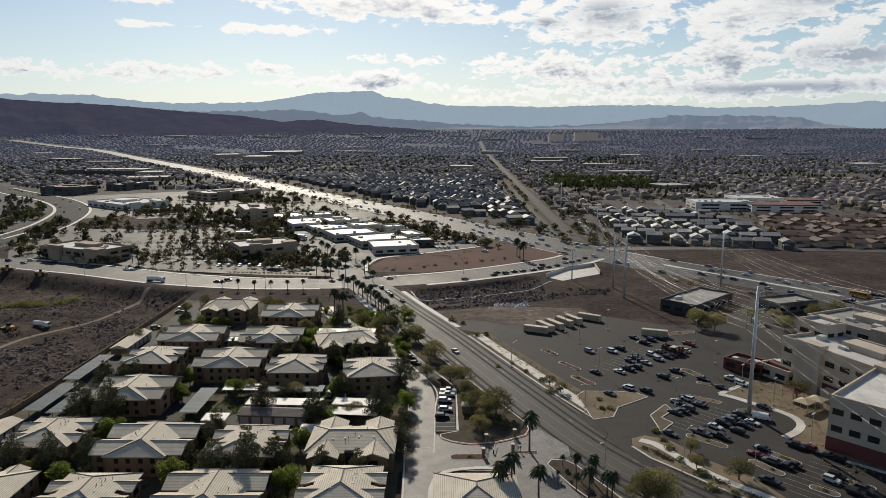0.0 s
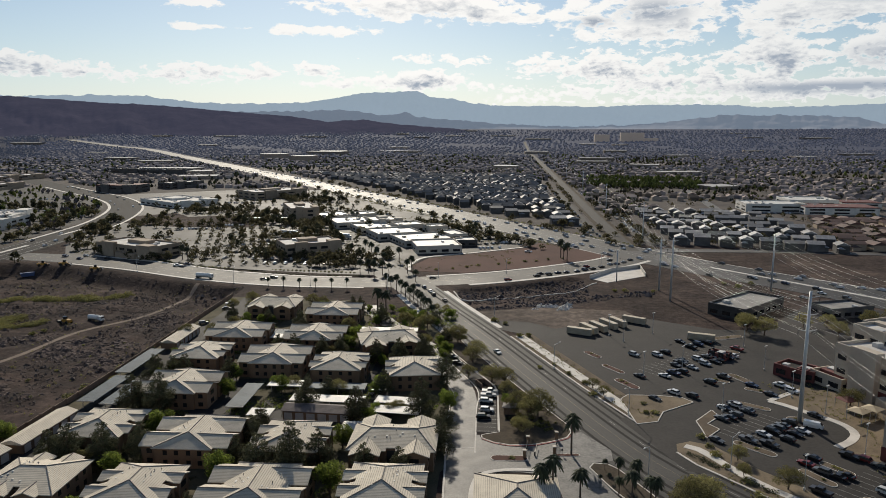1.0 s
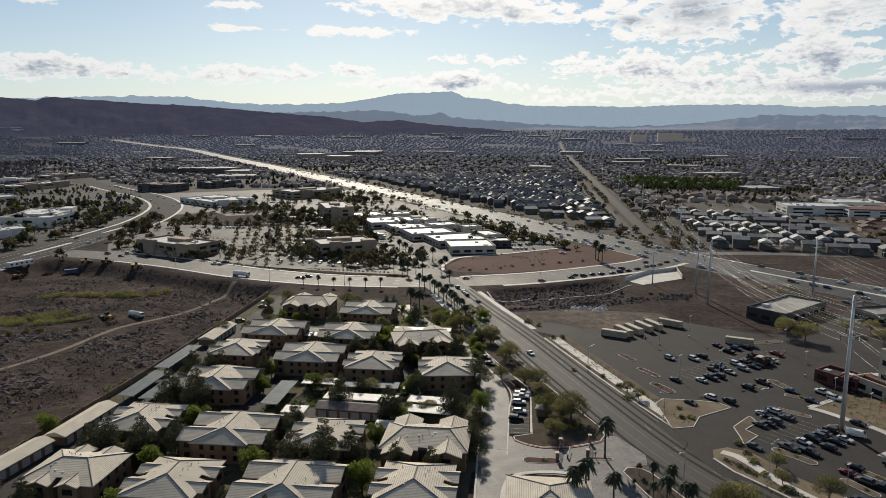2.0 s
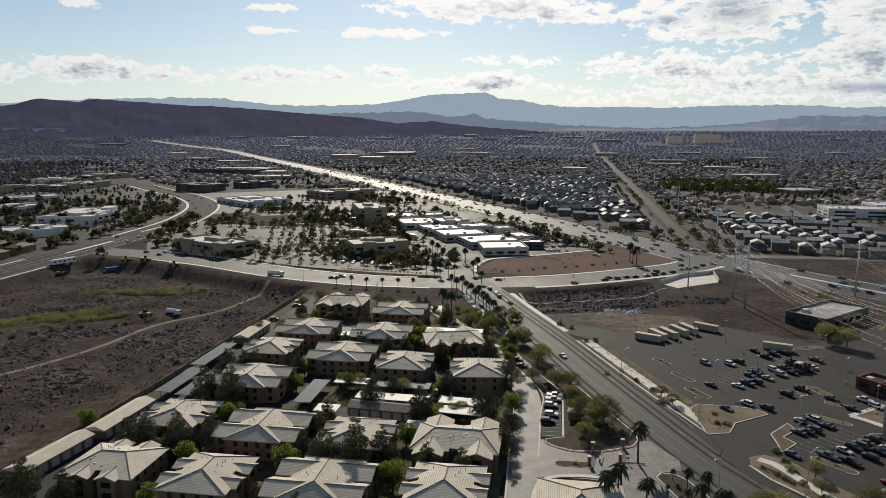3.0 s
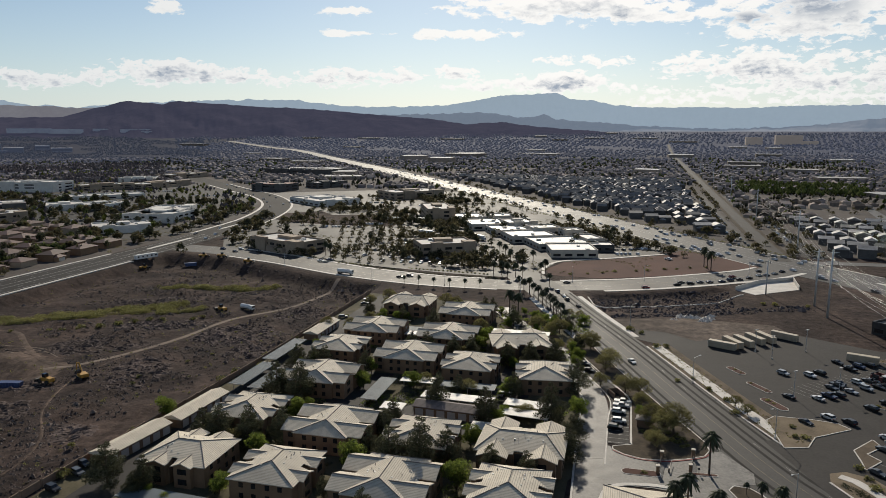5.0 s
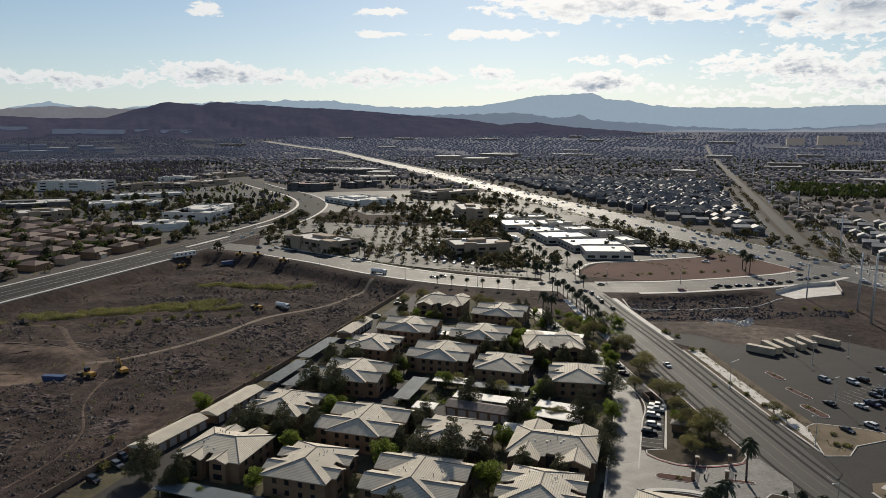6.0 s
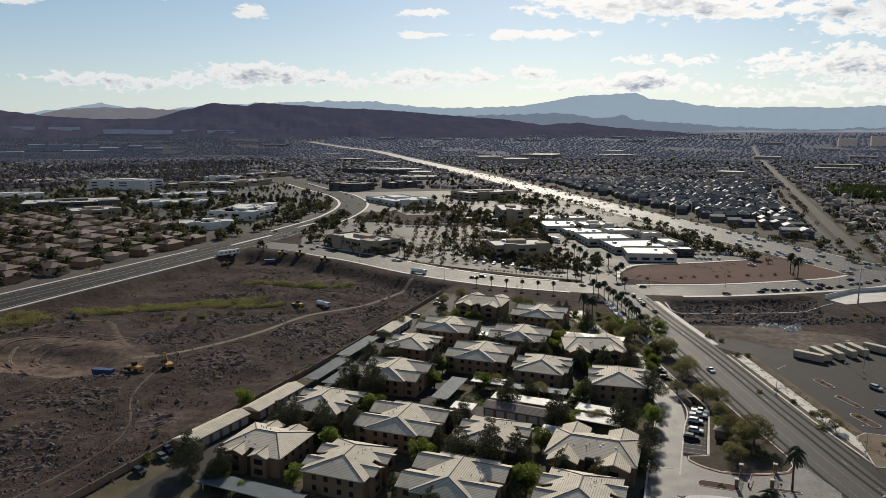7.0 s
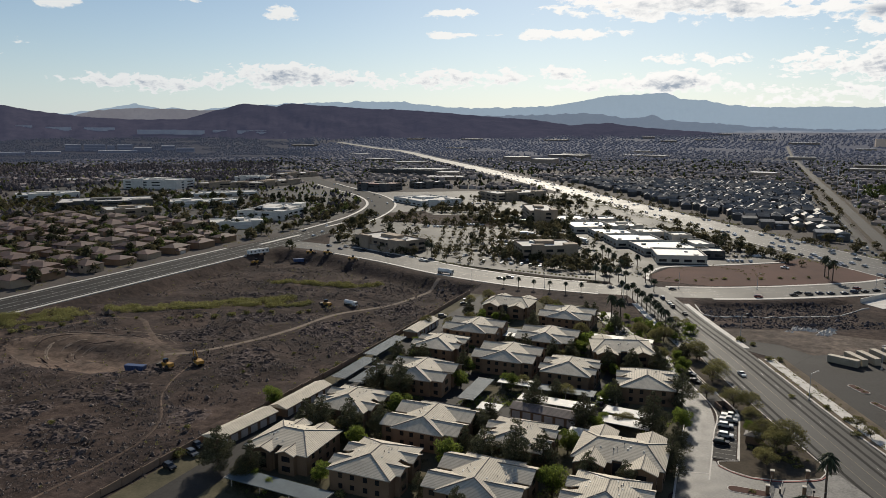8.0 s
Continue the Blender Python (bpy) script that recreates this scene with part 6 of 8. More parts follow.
# ---------------------------------------------------------------- plants


def leaves(clumps, per, leaf, seed, flat=0.8):
    """Many small leaf sprays round clump centres: (x, y, z, radius)."""
    g = np.random.default_rng(seed)
    verts, faces = [], []
    for cx, cy, cz, cr in clumps:
        n = max(6, int(per * cr * cr))
        v = g.normal(size=(n, 3))
        v /= np.linalg.norm(v, axis=1)[:, None]
        rad = cr * g.uniform(0.25, 1.1, n) ** 0.5
        c = v * rad[:, None] * (1, 1, flat) + (cx, cy, cz)
        for i in range(n):
            a = g.normal(size=3)
            a /= np.linalg.norm(a)
            b = np.cross(a, v[i] + 0.3 * g.normal(size=3))
            b /= np.linalg.norm(b) + 1e-6
            s = leaf * g.uniform(0.6, 1.4)
            k = len(verts)
            verts += [tuple(c[i] - a * s), tuple(c[i] + b * s * 0.6), tuple(c[i] + a * s), tuple(c[i] - b * s * 0.6)]
            faces.append((k, k + 1, k + 2, k + 3))
    return verts, faces


def tree(name, kind, seed, label, category="tree", group="trees"):
    """Tapered trunk with limbs and a crown of many leaf sprays with gaps."""
    g = random.Random(seed)
    ob = thing(name, label=label, category=category, group=group)
    bm = bmesh.new()
    clumps = []
    if kind == "pine":
        h = 9.0
        tube(bm, (0, 0, -0.4), (0.2, 0.1, h * 0.9), 0.24, 0.05, 7)
        for k in range(17):
            f = (k + 0.5) / 17
            r = 3.1 * (1 - f) ** 0.75 * g.uniform(0.6, 1.1) + 0.45
            a = k * 2.4 + g.uniform(-0.4, 0.4)
            z = 1.3 + f * (h - 1.3)
            e = (math.cos(a) * r * 0.75, math.sin(a) * r * 0.75, z)
            tube(bm, (0.1, 0, z - 0.5), e, 0.07, 0.03, 5)
            clumps.append((*e, max(0.55, r * 0.62)))
        v, f = leaves(clumps, 210, 0.15, seed, 0.75)
        m = PINE
    elif kind == "green":
        tube(bm, (0, 0, -0.4), (0.1, 0, 2.4), 0.2, 0.12, 7)
        for k in range(13):
            a, r = k * 2.4, g.uniform(0.3, 1.7)
            e = (math.cos(a) * r, math.sin(a) * r, g.uniform(2.0, 4.8) - 0.25 * r)
            tube(bm, (0, 0, 1.6), e, 0.08, 0.03, 5)
            clumps.append((*e, g.uniform(0.8, 1.25)))
        v, f = leaves(clumps, 220, 0.145, seed, 0.9)
        m = LEAF
    elif kind == "olive":
        tube(bm, (0, 0, -0.4), (0.2, 0.1, 1.6), 0.24, 0.16, 7)
        for k in range(22):
            a, r = k * 2.4, 0.4 + 2.5 * math.sqrt((k + 0.5) / 22)
            e = (math.cos(a) * r, math.sin(a) * r, 5.3 - 0.36 * r * r * g.uniform(0.5, 1.1) - g.uniform(0, 0.9))
            tube(bm, (0.2, 0.1, 1.5), e, 0.1, 0.03, 5)
            clumps.append((*e, g.uniform(0.75, 1.2)))
        v, f = leaves(clumps, 190, 0.115, seed, 0.8)
        m = OLIVE
    else:
        for k in range(7):
            a, r = k * 2.4, g.uniform(0.1, 0.8)
            e = (math.cos(a) * r, math.sin(a) * r, g.uniform(0.3, 0.9))
            tube(bm, (0, 0, -0.1), e, 0.04, 0.02, 4)
            clumps.append((*e, g.uniform(0.4, 0.65)))
        v, f = leaves(clumps, 70, 0.2, seed, 0.8)
        m = SHRUB if kind == "shrub" else OLIVE
    part("trunk" if kind != "shrub" else "stem", bm, BARK, ob)
    raw("crown" if kind != "shrub" else "foliage", v, f, m, ob)
    return ob


def palm(seed, label):
    g = random.Random(seed)
    ob = thing("palm_tree", label=label, category="palm tree", group="palm trees")
    bm = bmesh.new()
    tube(bm, (0, 0, -0.3), (0.1, 0, 4.5), 0.27, 0.22, 8)
    tube(bm, (0.1, 0, 4.5), (0.0, 0.05, 8.6), 0.22, 0.2, 8)
    part("trunk", bm, BARK, ob)
    verts, faces = [], []
    for k in range(60):
        a, lift = k * 2.399, g.uniform(-0.6, 1.3)
        ln = g.uniform(2.2, 3.1)
        d = Vector((math.cos(a), math.sin(a), 0))
        sidev = Vector((-d.y, d.x, 0))
        prev = None
        for j in range(6):
            t = j / 5
            p = Vector((0, 0.05, 8.7)) + d * ln * math.cos(lift) * t + Vector((0, 0, ln * (math.sin(lift) * t - 0.75 * t * t)))
            wv = 0.36 * math.sin(math.pi * (0.12 + 0.86 * t)) + 0.02
            i = len(verts)
            verts += [tuple(p + sidev * wv - Vector((0, 0, wv * 0.5))), tuple(p), tuple(p - sidev * wv - Vector((0, 0, wv * 0.5)))]
            if prev is not None:
                faces += [(prev, prev + 1, i + 1, i), (prev + 1, prev + 2, i + 2, i + 1)]
            prev = i
    raw("crown", verts, faces, PALM, ob)
    v, f = leaves([(0, 0.05, 8.1, 0.55)], 120, 0.25, seed)
    raw("dry_skirt", v, f, BARK, ob)
    return ob


STOCK = {
    "pine": [tree("pine_tree", "pine", s, "dark green pine tree with ragged crown", "pine tree", "pine trees") for s in (1, 2, 3)],
    "green": [tree("leafy_tree", "green", s, "bright green leafy tree") for s in (4, 5, 6)],
    "olive": [tree("desert_tree", "olive", s, "olive desert tree with open spreading crown") for s in (7, 8, 9)],
    "shrub": [tree("shrub", "shrub", s, "low yellow-green desert shrub", "shrub", "shrubs") for s in (10, 11, 12)],
    "palm": [palm(s, "tall slim palm tree with drooping fronds") for s in (13, 14)]}
unused = {k: list(v) for k, v in STOCK.items()}


GROVE = {"olive": [], "green": [], "pine": []}


def grow(kind, x, y, s):
    if kind in GROVE and math.hypot(x, y) > 430:
        GROVE[kind].append((x, y, s))
        return None
    m = pose(x, y, relief(x, y) if kind == "shrub" else 0.0, 0, 0, random.uniform(0, 360)) @ Matrix.Diagonal((s, s, s * random.uniform(0.9, 1.12) * (0.75 if kind == "shrub" else 1), 1))
    if unused[kind]:
        ob = unused[kind].pop()
        ob.matrix_basis = m
        return ob
    stock = random.choice(STOCK[kind])
    return copy_thing(stock, m @ Matrix.Diagonal((*(1 / v for v in stock.scale), 1)))


for x, y, s in [(-119.0, 134.2, 1.1), (-107.6, 133.0, 0.9), (-113.3, 166.0, 0.8), (-107.1, 164.4, 1.0), (-98.0, 164.9, 0.9), (-89.6, 168.5, 0.9),
    (-112.6, 225.2, 0.9), (-104.3, 230.0, 0.8), (-107.8, 199.3, 1.1), (-97.7, 196.2, 1.1), (-72.0, 252.5, 0.9), (-79.0, 256.2, 0.7), (-54.3, 202.1, 1.0),
    (-55.6, 160.2, 1.1), (-47.3, 160.0, 1.2), (-41.5, 164.3, 0.9), (-37.3, 193.9, 1.0), (-18.6, 197.4, 1.1), (-29.6, 160.5, 0.8), (-20.7, 160.5, 0.8),
    (-11.4, 176.9, 0.9), (-11.3, 189.8, 0.8), (-52.5, 132.0, 0.8), (-12.6, 225.3, 1.1), (-22.7, 249.7, 0.9), (-31.7, 248.8, 0.8), (-39.5, 247.3, 0.8),
    (-87.0, 226.1, 0.8), (-61.1, 252.5, 0.8), (-79.7, 291.0, 0.8), (-112.6, 300.2, 0.7), (-63.3, 185.5, 0.7)]:
    grow("pine", x, y, s * 1.25)
for x, y, s in [(-91.6, 180.8, 1.3), (-65.0, 157.2, 1.3), (-36.6, 154.0, 1.4), (-38.2, 177.8, 1.1), (-82.7, 212.7, 1.1), (-85.1, 226.7, 0.9), (-33.8, 194.1, 0.9),
    (-53.2, 272.8, 1.2), (-53.1, 264.7, 1.0), (-33.7, 218.2, 1.0), (-40.3, 247.8, 0.9), (-36.8, 243.4, 0.8), (-91.4, 156.6, 1.1), (-90.7, 137.9, 0.9),
    (-131.2, 174.7, 1.1), (-66.0, 215.8, 0.9), (-69.5, 220.6, 0.7), (-92.0, 188.4, 0.8), (-11.0, 204.8, 1.1), (-35.4, 214.7, 0.8), (-115.9, 247.9, 0.7)]:
    grow("green", x, y, s * 1.15)
for x, y, s in [(-11.1, 275.4, 1.15), (-14.7, 276.4, 0.95), (-3.0, 256.5, 1.1), (-4.7, 250.7, 1.05), (2.4, 229.6, 1.15), (6.5, 227.8, 1.1), (-5.6, 234.4, 0.8),
    (16.0, 201.2, 1.45), (13.2, 198.5, 1.1), (9.9, 204.0, 1.1), (10.8, 188.7, 0.8), (-25.1, 293.8, 1.1), (-28.2, 290.8, 0.9), (-35.2, 297.4, 1.0),
    (-112.4, 274.9, 0.9), (-123.8, 275.8, 0.9), (-120.0, 321.3, 0.8), (-115.0, 334.4, 1.0), (-84.0, 330.0, 1.0), (-78.0, 326.0, 1.0), (-58.2, 288.7, 1.0)]:
    grow("olive", x, y, s * 1.12)
# garden trees and tall hedges in the gaps between the apartment buildings
for k in range(420):
    x, y = random.uniform(-112, -13), random.uniform(128, 325)
    if all(abs(x - a) > 12.6 or abs(y - b) > 12.8 for a, b, _ in APTS) and not 181 < y < 200 and abs(x + 84) > 8 and not 203 < y < 214 and not 276 < y < 292:
        grow(random.choice(("pine", "green", "green", "olive")), x, y, random.uniform(0.6, 1.0))
for x, y, s in [(38.5, 219.9, 0.6), (35.9, 226.0, 0.6), (65.8, 176.1, 0.7), (72.6, 161.6, 0.95), (64.5, 167.7, 0.5), (48.9, 150.0, 1.5), 
    (46.5, 148.4, 1.3), (116.2, 292.3, 1.3), (110.6, 296.8, 1.2), (165.7, 306.1, 1.2), (178.5, 311.0, 1.3), 
    (185.9, 306.1, 1.2), (137.9, 306.1, 1.0), (146.4, 292.3, 1.1), (113.5, 215.9, 1.0), (121.6, 221.0, 1.1), 
    (112.6, 306.1, 1.0), (148.0, 306.1, 1.0), (185.3, 296.8, 1.0), (161.3, 271.7, .9)]:
    grow("olive", x, y, s * 1.15)
for x, y, s in [(-132.8, 135.0, 1.4), (-134.3, 163.4, .9), (-134.0, 178.7, 1.5), (-134.6, 209.9, 1.3), (-132.5, 216.3, 1.2), 
    (-127.4, 224.2, .9), (-130.0, 257.8, 1.1), (-120.8, 263.5, 1.2), (-130.2, 253.1, .9), (-124.1, 279.8, .9), 
    (-122.8, 296.5, .8), (-92.1, 138.5, .9), (-82.6, 133.4, 1.0), (-115.7, 168.9, 1.0), (-126.3, 159.9, .9), 
    (-133.1, 239.0, .8), (-131.3, 271.6, .8)]:
    grow("shrub", x, y, s * 1.7)
for x, y, s in [(-232.0, 265.4, 1.5), (-228.1, 273.2, 1.8), (-223.2, 277.8, 1.6), (-237.2, 259.6, 1.4), (-243.2, 254.7, 1.2), 
    (-218.9, 283.5, 1.5), (-213.7, 285.7, 1.2), (-249.8, 254.3, 1.0), (-281.9, 221.5, 1.3), (-289.7, 207.9, 1.8), 
    (-287.0, 214.1, 1.2), (-278.4, 230.7, 1.0), (-290.0, 202.7, 1.5), (-200.6, 291.2, 1.4), (-200.1, 298.0, 1.1), 
    (-277.6, 246.2, .8), (-264.9, 248.0, .9), (-183.7, 137.6, .8), (-162.5, 199.0, .7), (-164.7, 205.1, .8), 
    (-143.7, 149.9, .8), (-161.5, 229.5, .7), (-157.5, 239.8, .6), (-167.8, 274.9, .6), (-153.3, 281.0, .6)]:
    grow("shrub", x, y, s * 1.5)
for x, y, s in [(4.1, 307.6, 1.6), (9.0, 302.9, 1.3), (14.3, 283.7, 1.4), (18.0, 285.3, 1.2), (19.7, 245.7, 1.0), (34.1, 231.0, 1.2), 
    (35.4, 220.4, 1.3), (29.2, 239.6, 1.0), (25.1, 248.9, .8), (51.4, 206.1, 1.1), (49.5, 213.0, .9), (48.8, 206.1, 1.0), 
    (60.4, 189.5, 1.1), (61.1, 183.9, 1.0), (61.0, 178.6, 1.3), (61.8, 171.9, 1.0), (64.2, 164.3, 1.2), (64.4, 157.2, 1.2), 
    (68.7, 154.5, 1.2), (73.2, 370.5, 1.5), (68.6, 370.5, 1.3), (88.3, 370.5, 1.2), (137.2, 384.7, 1.8), (146.2, 392.2, 1.6), 
    (131.8, 392.2, 1.5), (120.1, 312.5, 1.6)]:
    grow("shrub", x, y, s * 1.25)
for x, y, h in [(-54.2, 374.0, 8), (-50.2, 364.6, 8), (-47.4, 365.9, 9), (-44.1, 358.2, 8), (-40.9, 350.7, 9), (-37.5, 340.0, 9), 
    (-36.4, 345.9, 8), (-32.9, 333.3, 9), (-30.8, 327.8, 9), (-28.7, 319.5, 8), (-26.5, 315.4, 9), (-24.0, 308.6, 8), 
    (-50.6, 319.5, 12), (-46.1, 317.4, 12), (23.1, 176.9, 10.5), (22.4, 153.4, 9), (16.1, 153.9, 10), (13.2, 152.3, 9), 
    (33.9, 152.3, 9), (37.9, 151.3, 8), (30.6, 162.9, 2.5), (28.2, 161.5, 2.5), (31.7, 156.0, 5)]:
    grow("palm", x, y, h / 9.6)
for x, y, h in [(-70.3, 411.9, 8), (-65.6, 403.8, 9), (-61.2, 407.0, 9), (-56.3, 400.6, 8), (-75.3, 411.9, 8), (-46.7, 411.9, 9), 
    (-44.9, 417.0, 9), (-70.8, 448.0, 9), (-64.7, 438.4, 8), (-77.7, 468.4, 9), (-83.4, 479.3, 9), (-56.2, 448.0, 9), 
    (-200.3, 448.0, 10), (-192.5, 438.4, 10), (-39.4, 388.4, 8), (49.9, 468.4, 12), (51.1, 462.1, 11), (52.9, 458.0, 12), 
    (-91.0, 468.4, 8), (-84.2, 453.9, 8), (-118.5, 370.3, 6), (-109.7, 369.4, 6), (-100.8, 368.9, 6), (-91.9, 368.6, 6), 
    (-83.1, 368.4, 6), (-74.7, 368.3, 6), (-9.0, 588.2, 9), (-120.9, 654.7, 8), (-127.7, 662.9, 8)]:
    grow("palm", x, y, h / 9.6)
beds = random.Random(9)
for ix, iy, l, w, a in ISLANDS:
    if w > 2 and iy > 150:
        for k in range(3 if w > 5 else 2):
            u = beds.uniform(-0.36, 0.36) * l
            grow("shrub", ix + u * math.cos(radians(a)), iy + u * math.sin(radians(a)), beds.uniform(0.5, 0.95))
# planted rows of the office park and the streets
for row, k in itertools.product(range(10), range(13)):
    grow("olive", -188 - row * 6 + k * 8.6 + random.uniform(-1.5, 1.5), 432 + row * 17 + random.uniform(-1, 1), random.uniform(0.5, 0.8))
for a, b, n in (((-262, 462), (-205, 440), 11), ((-250, 500), (-215, 490), 5), ((-318, 520), (-300, 640), 14), ((-372, 560), (-420, 720), 18), ((-120, 430), (-70, 425), 8), ((-95, 440), (-60, 470), 10), ((-140, 560), (-150, 640), 10), ((-250, 690), (-150, 700), 14), ((-305, 700), (-330, 850), 14), ((-200, 760), (-260, 880), 16), ((-60, 640), (40, 500), 24), ((60, 640), (130, 520), 6)):
    for k in range(n):
        t = (k + random.uniform(0.2, 0.8)) / n
        grow("olive", a[0] + (b[0] - a[0]) * t + random.uniform(-4, 4), a[1] + (b[1] - a[1]) * t + random.uniform(-4, 4), random.uniform(0.7, 1.25))
for k in range(10):
    grow("shrub", -30 + k * 9 + random.uniform(-2, 2), 420 + k * 5 + random.uniform(0, 3), random.uniform(1.0, 1.6))
for k in range(40):
    grow("shrub", -180 + k * 2.6, 423 - k * 0.32 + random.uniform(-0.6, 0.6), random.uniform(0.7, 1.0))
for k in range(70):
    x = random.uniform(-760, -352)
    grow(random.choice(("olive", "green", "olive")), x, random.uniform(200, 700) if x < -420 else random.uniform(180, 420), random.uniform(0.7, 1.2))
for k in range(60):
    grow("olive", random.uniform(110, 420), random.uniform(530, 700), random.uniform(0.7, 1.2))


for k in range(150):
    y = 520 + 1300 * random.random() ** 1.3
    GROVE["olive"].append((float(np.interp(y, HC["n"][:, 1], HC["n"][:, 0])) + random.choice((-11, 11, 24, -24)) + random.uniform(-2, 2), y, random.uniform(0.6, 1.0)))
for (ax, ay), (bx, by), n, wide in (((-232, 640), (-140, 618), 60, 12), ((-225, 660), (-205, 720), 26, 9), ((-235, 850), (-165, 815), 40, 14), ((-160, 590), (-100, 520), 26, 8), ((-300, 700), (-250, 720), 30, 8), ((-265, 490), (-210, 470), 24, 7), ((-330, 560), (-345, 640), 20, 5), ((-150, 455), (-95, 455), 16, 5), ((-150, 500), (-150, 460), 12, 4)):
    for k in range(n):
        t = random.random()
        GROVE[random.choice(("olive", "olive", "pine"))].append((ax + (bx - ax) * t + random.uniform(-wide, wide), ay + (by - ay) * t + random.uniform(-wide, wide), random.uniform(0.6, 1.15)))
# more street and garden trees of the office park and the nearer houses
for k in range(1250):
    x, y = random.uniform(-330, 30), random.uniform(425, 960)
    if x < highway_x(y) - 35 and math.hypot(x, y) > 432 and noise.noise(Vector((x * 0.02, y * 0.02, 5))) > -0.05 and off("c", x, y) > 17 and off("w", x, y) > 22 and not (-45 < x < 60 and y < 520):
        GROVE[random.choice(("olive", "olive", "olive", "pine"))].append((x, y, random.uniform(0.6, 1.1)))
for k in range(1000):
    x, y = random.uniform(-860, -362), random.uniform(210, 760)
    if off("w", x, y) > 22 and math.hypot(x, y) > 432:
        GROVE[random.choice(("olive", "olive", "olive", "green", "pine"))].append((x, y, random.uniform(0.7, 1.35)))
for k in range(420):
    x, y = random.uniform(-260, 460), random.uniform(525, 1150)
    if x > highway_x(y) + 26 and off("n", x, y) > 16:
        GROVE[random.choice(("olive", "olive", "pine"))].append((x, y, random.uniform(0.5, 0.95)))
for k in range(90):
    t = random.random()
    x, y = 60 - 330 * t, 590 + 550 * t
    GROVE["olive"].append((highway_x(y) + random.choice((-29, 28)) + random.uniform(-2, 2), y, random.uniform(0.6, 0.9)))


def grove(name, trees, material, label, tall):
    """Middle-distance trees joined in one mesh: tapered trunks and crowns of small leaf sprays."""
    g = np.random.default_rng(31)
    verts, faces = [], []
    for x, y, s in trees:
        k = len(verts)
        for z, r in ((-0.3, 0.16), (1.5 * tall, 0.09)):
            verts += [(x + r * s * math.cos(j * math.tau / 4), y + r * s * math.sin(j * math.tau / 4), z * s) for j in range(4)]
        faces += [(k + j, k + (j + 1) % 4, k + 4 + (j + 1) % 4, k + 4 + j) for j in range(4)]
        clumps = []
        for j in range(8):
            a, r = j * 2.4 + g.uniform(0, 1), 0.2 + 1.7 * math.sqrt(j / 8) / tall
            clumps.append((x + math.cos(a) * r * s, y + math.sin(a) * r * s, s * (2.9 * tall - 1.9 * tall * j / 8 + g.uniform(-0.35, 0.35)), s * g.uniform(0.8, 1.25)))
        v, f = leaves(clumps, 5, 0.56 * s, int(g.integers(1e6)), 0.8)
        k = len(verts)
        verts += v
        faces += [tuple(k + i for i in q) for q in f]
    return tagged(raw(name, verts, faces, material), label=label, category="trees", kind="stuff")


GROVE = {k: [(x, y, s * 1.6) for x, y, s in v] for k, v in GROVE.items()}
STREETLEAF = mat("street_tree_foliage", (0.115, 0.10, 0.052), (0.066, 0.06, 0.034), 0.5, 2.0, 0.85, extra=islands(0.5, 1.6), through_light=0.4, spec=0.12)
grove("street_trees", GROVE["olive"], STREETLEAF, "olive street trees among the offices and houses", 1.0)
GARDENLEAF = mat("garden_foliage", (0.10, 0.12, 0.04), (0.06, 0.075, 0.027), 0.5, 2.0, 0.85, extra=islands(0.5, 1.6), through_light=0.45, spec=0.12)
grove("garden_trees", GROVE["green"], GARDENLEAF, "fresh green garden trees among the houses", 0.95)
grove("dark_trees", GROVE["pine"], PINE, "dark evergreen trees among the offices and houses", 1.5)


def tufts(name, count, area, size, material, label, where):
    """Small dry bushes scattered over open ground, each of a few sprays."""
    clumps = []
    while len(clumps) < count:
        x, y = random.uniform(*area[:2]), random.uniform(*area[2:])
        if where(x, y):
            clumps.append((x, y, relief(x, y) + 0.15, size * random.uniform(0.5, 1.5)))
    v, f = leaves(clumps, 30, 0.2, 77, 0.7)
    return tagged(raw(name, v, f, material), label=label, category="bushes", kind="stuff")


tufts("dry_bushes", 700, (-310, -131, 95, 420), 0.55, SHRUB, "small dry bushes on the vacant lot", lambda x, y: relief(x, y) < -0.3 and noise.noise(Vector((x * 0.03, y * 0.03, 1))) > -0.1)
def belt(x, y):
    for (ax, ay), (bx, by), w in (((-285, 258), (-228, 314), 7.5), ((-262, 352), (-196, 366), 3.5), ((-311, 205), (-296, 244), 8.0), ((-222, 300), (-205, 312), 3)):
        d = Vector((bx - ax, by - ay))
        t = min(1, max(0, ((x - ax) * d.x + (y - ay) * d.y) / d.length_squared))
        if math.hypot(x - ax - d.x * t, y - ay - d.y * t) < w * (1 + 0.9 * noise.noise(Vector((x * 0.09, y * 0.09, 4)))):
            return True
    return False


tufts("bank_scrub", 800, (-318, -190, 195, 375), 1.2, OLIVE, "dull olive scrub among the brush", belt)
tufts("bank_brush", 1700, (-318, -190, 195, 375), 1.9, SHRUB, "belts of green-yellow brush across the lot", lambda x, y: belt(x, y) and noise.noise(Vector((x * 0.12, y * 0.12, 6))) > -0.08)
tufts("west_yard_bushes", 900, (-660, -354, 215, 540), 1.35, OLIVE, "olive trees and bushes in the yards of the western houses", lambda x, y: noise.noise(Vector((x * 0.04, y * 0.04, 13))) > -0.2)
tufts("verge_bushes", 260, (15, 75, 150, 290), 0.5, OLIVE, "low bushes on the gravel verge", lambda x, y: 13 < (x - 22) * 0.925 + (y - 222) * 0.38 < 20.5 and not 170 < y < 202)
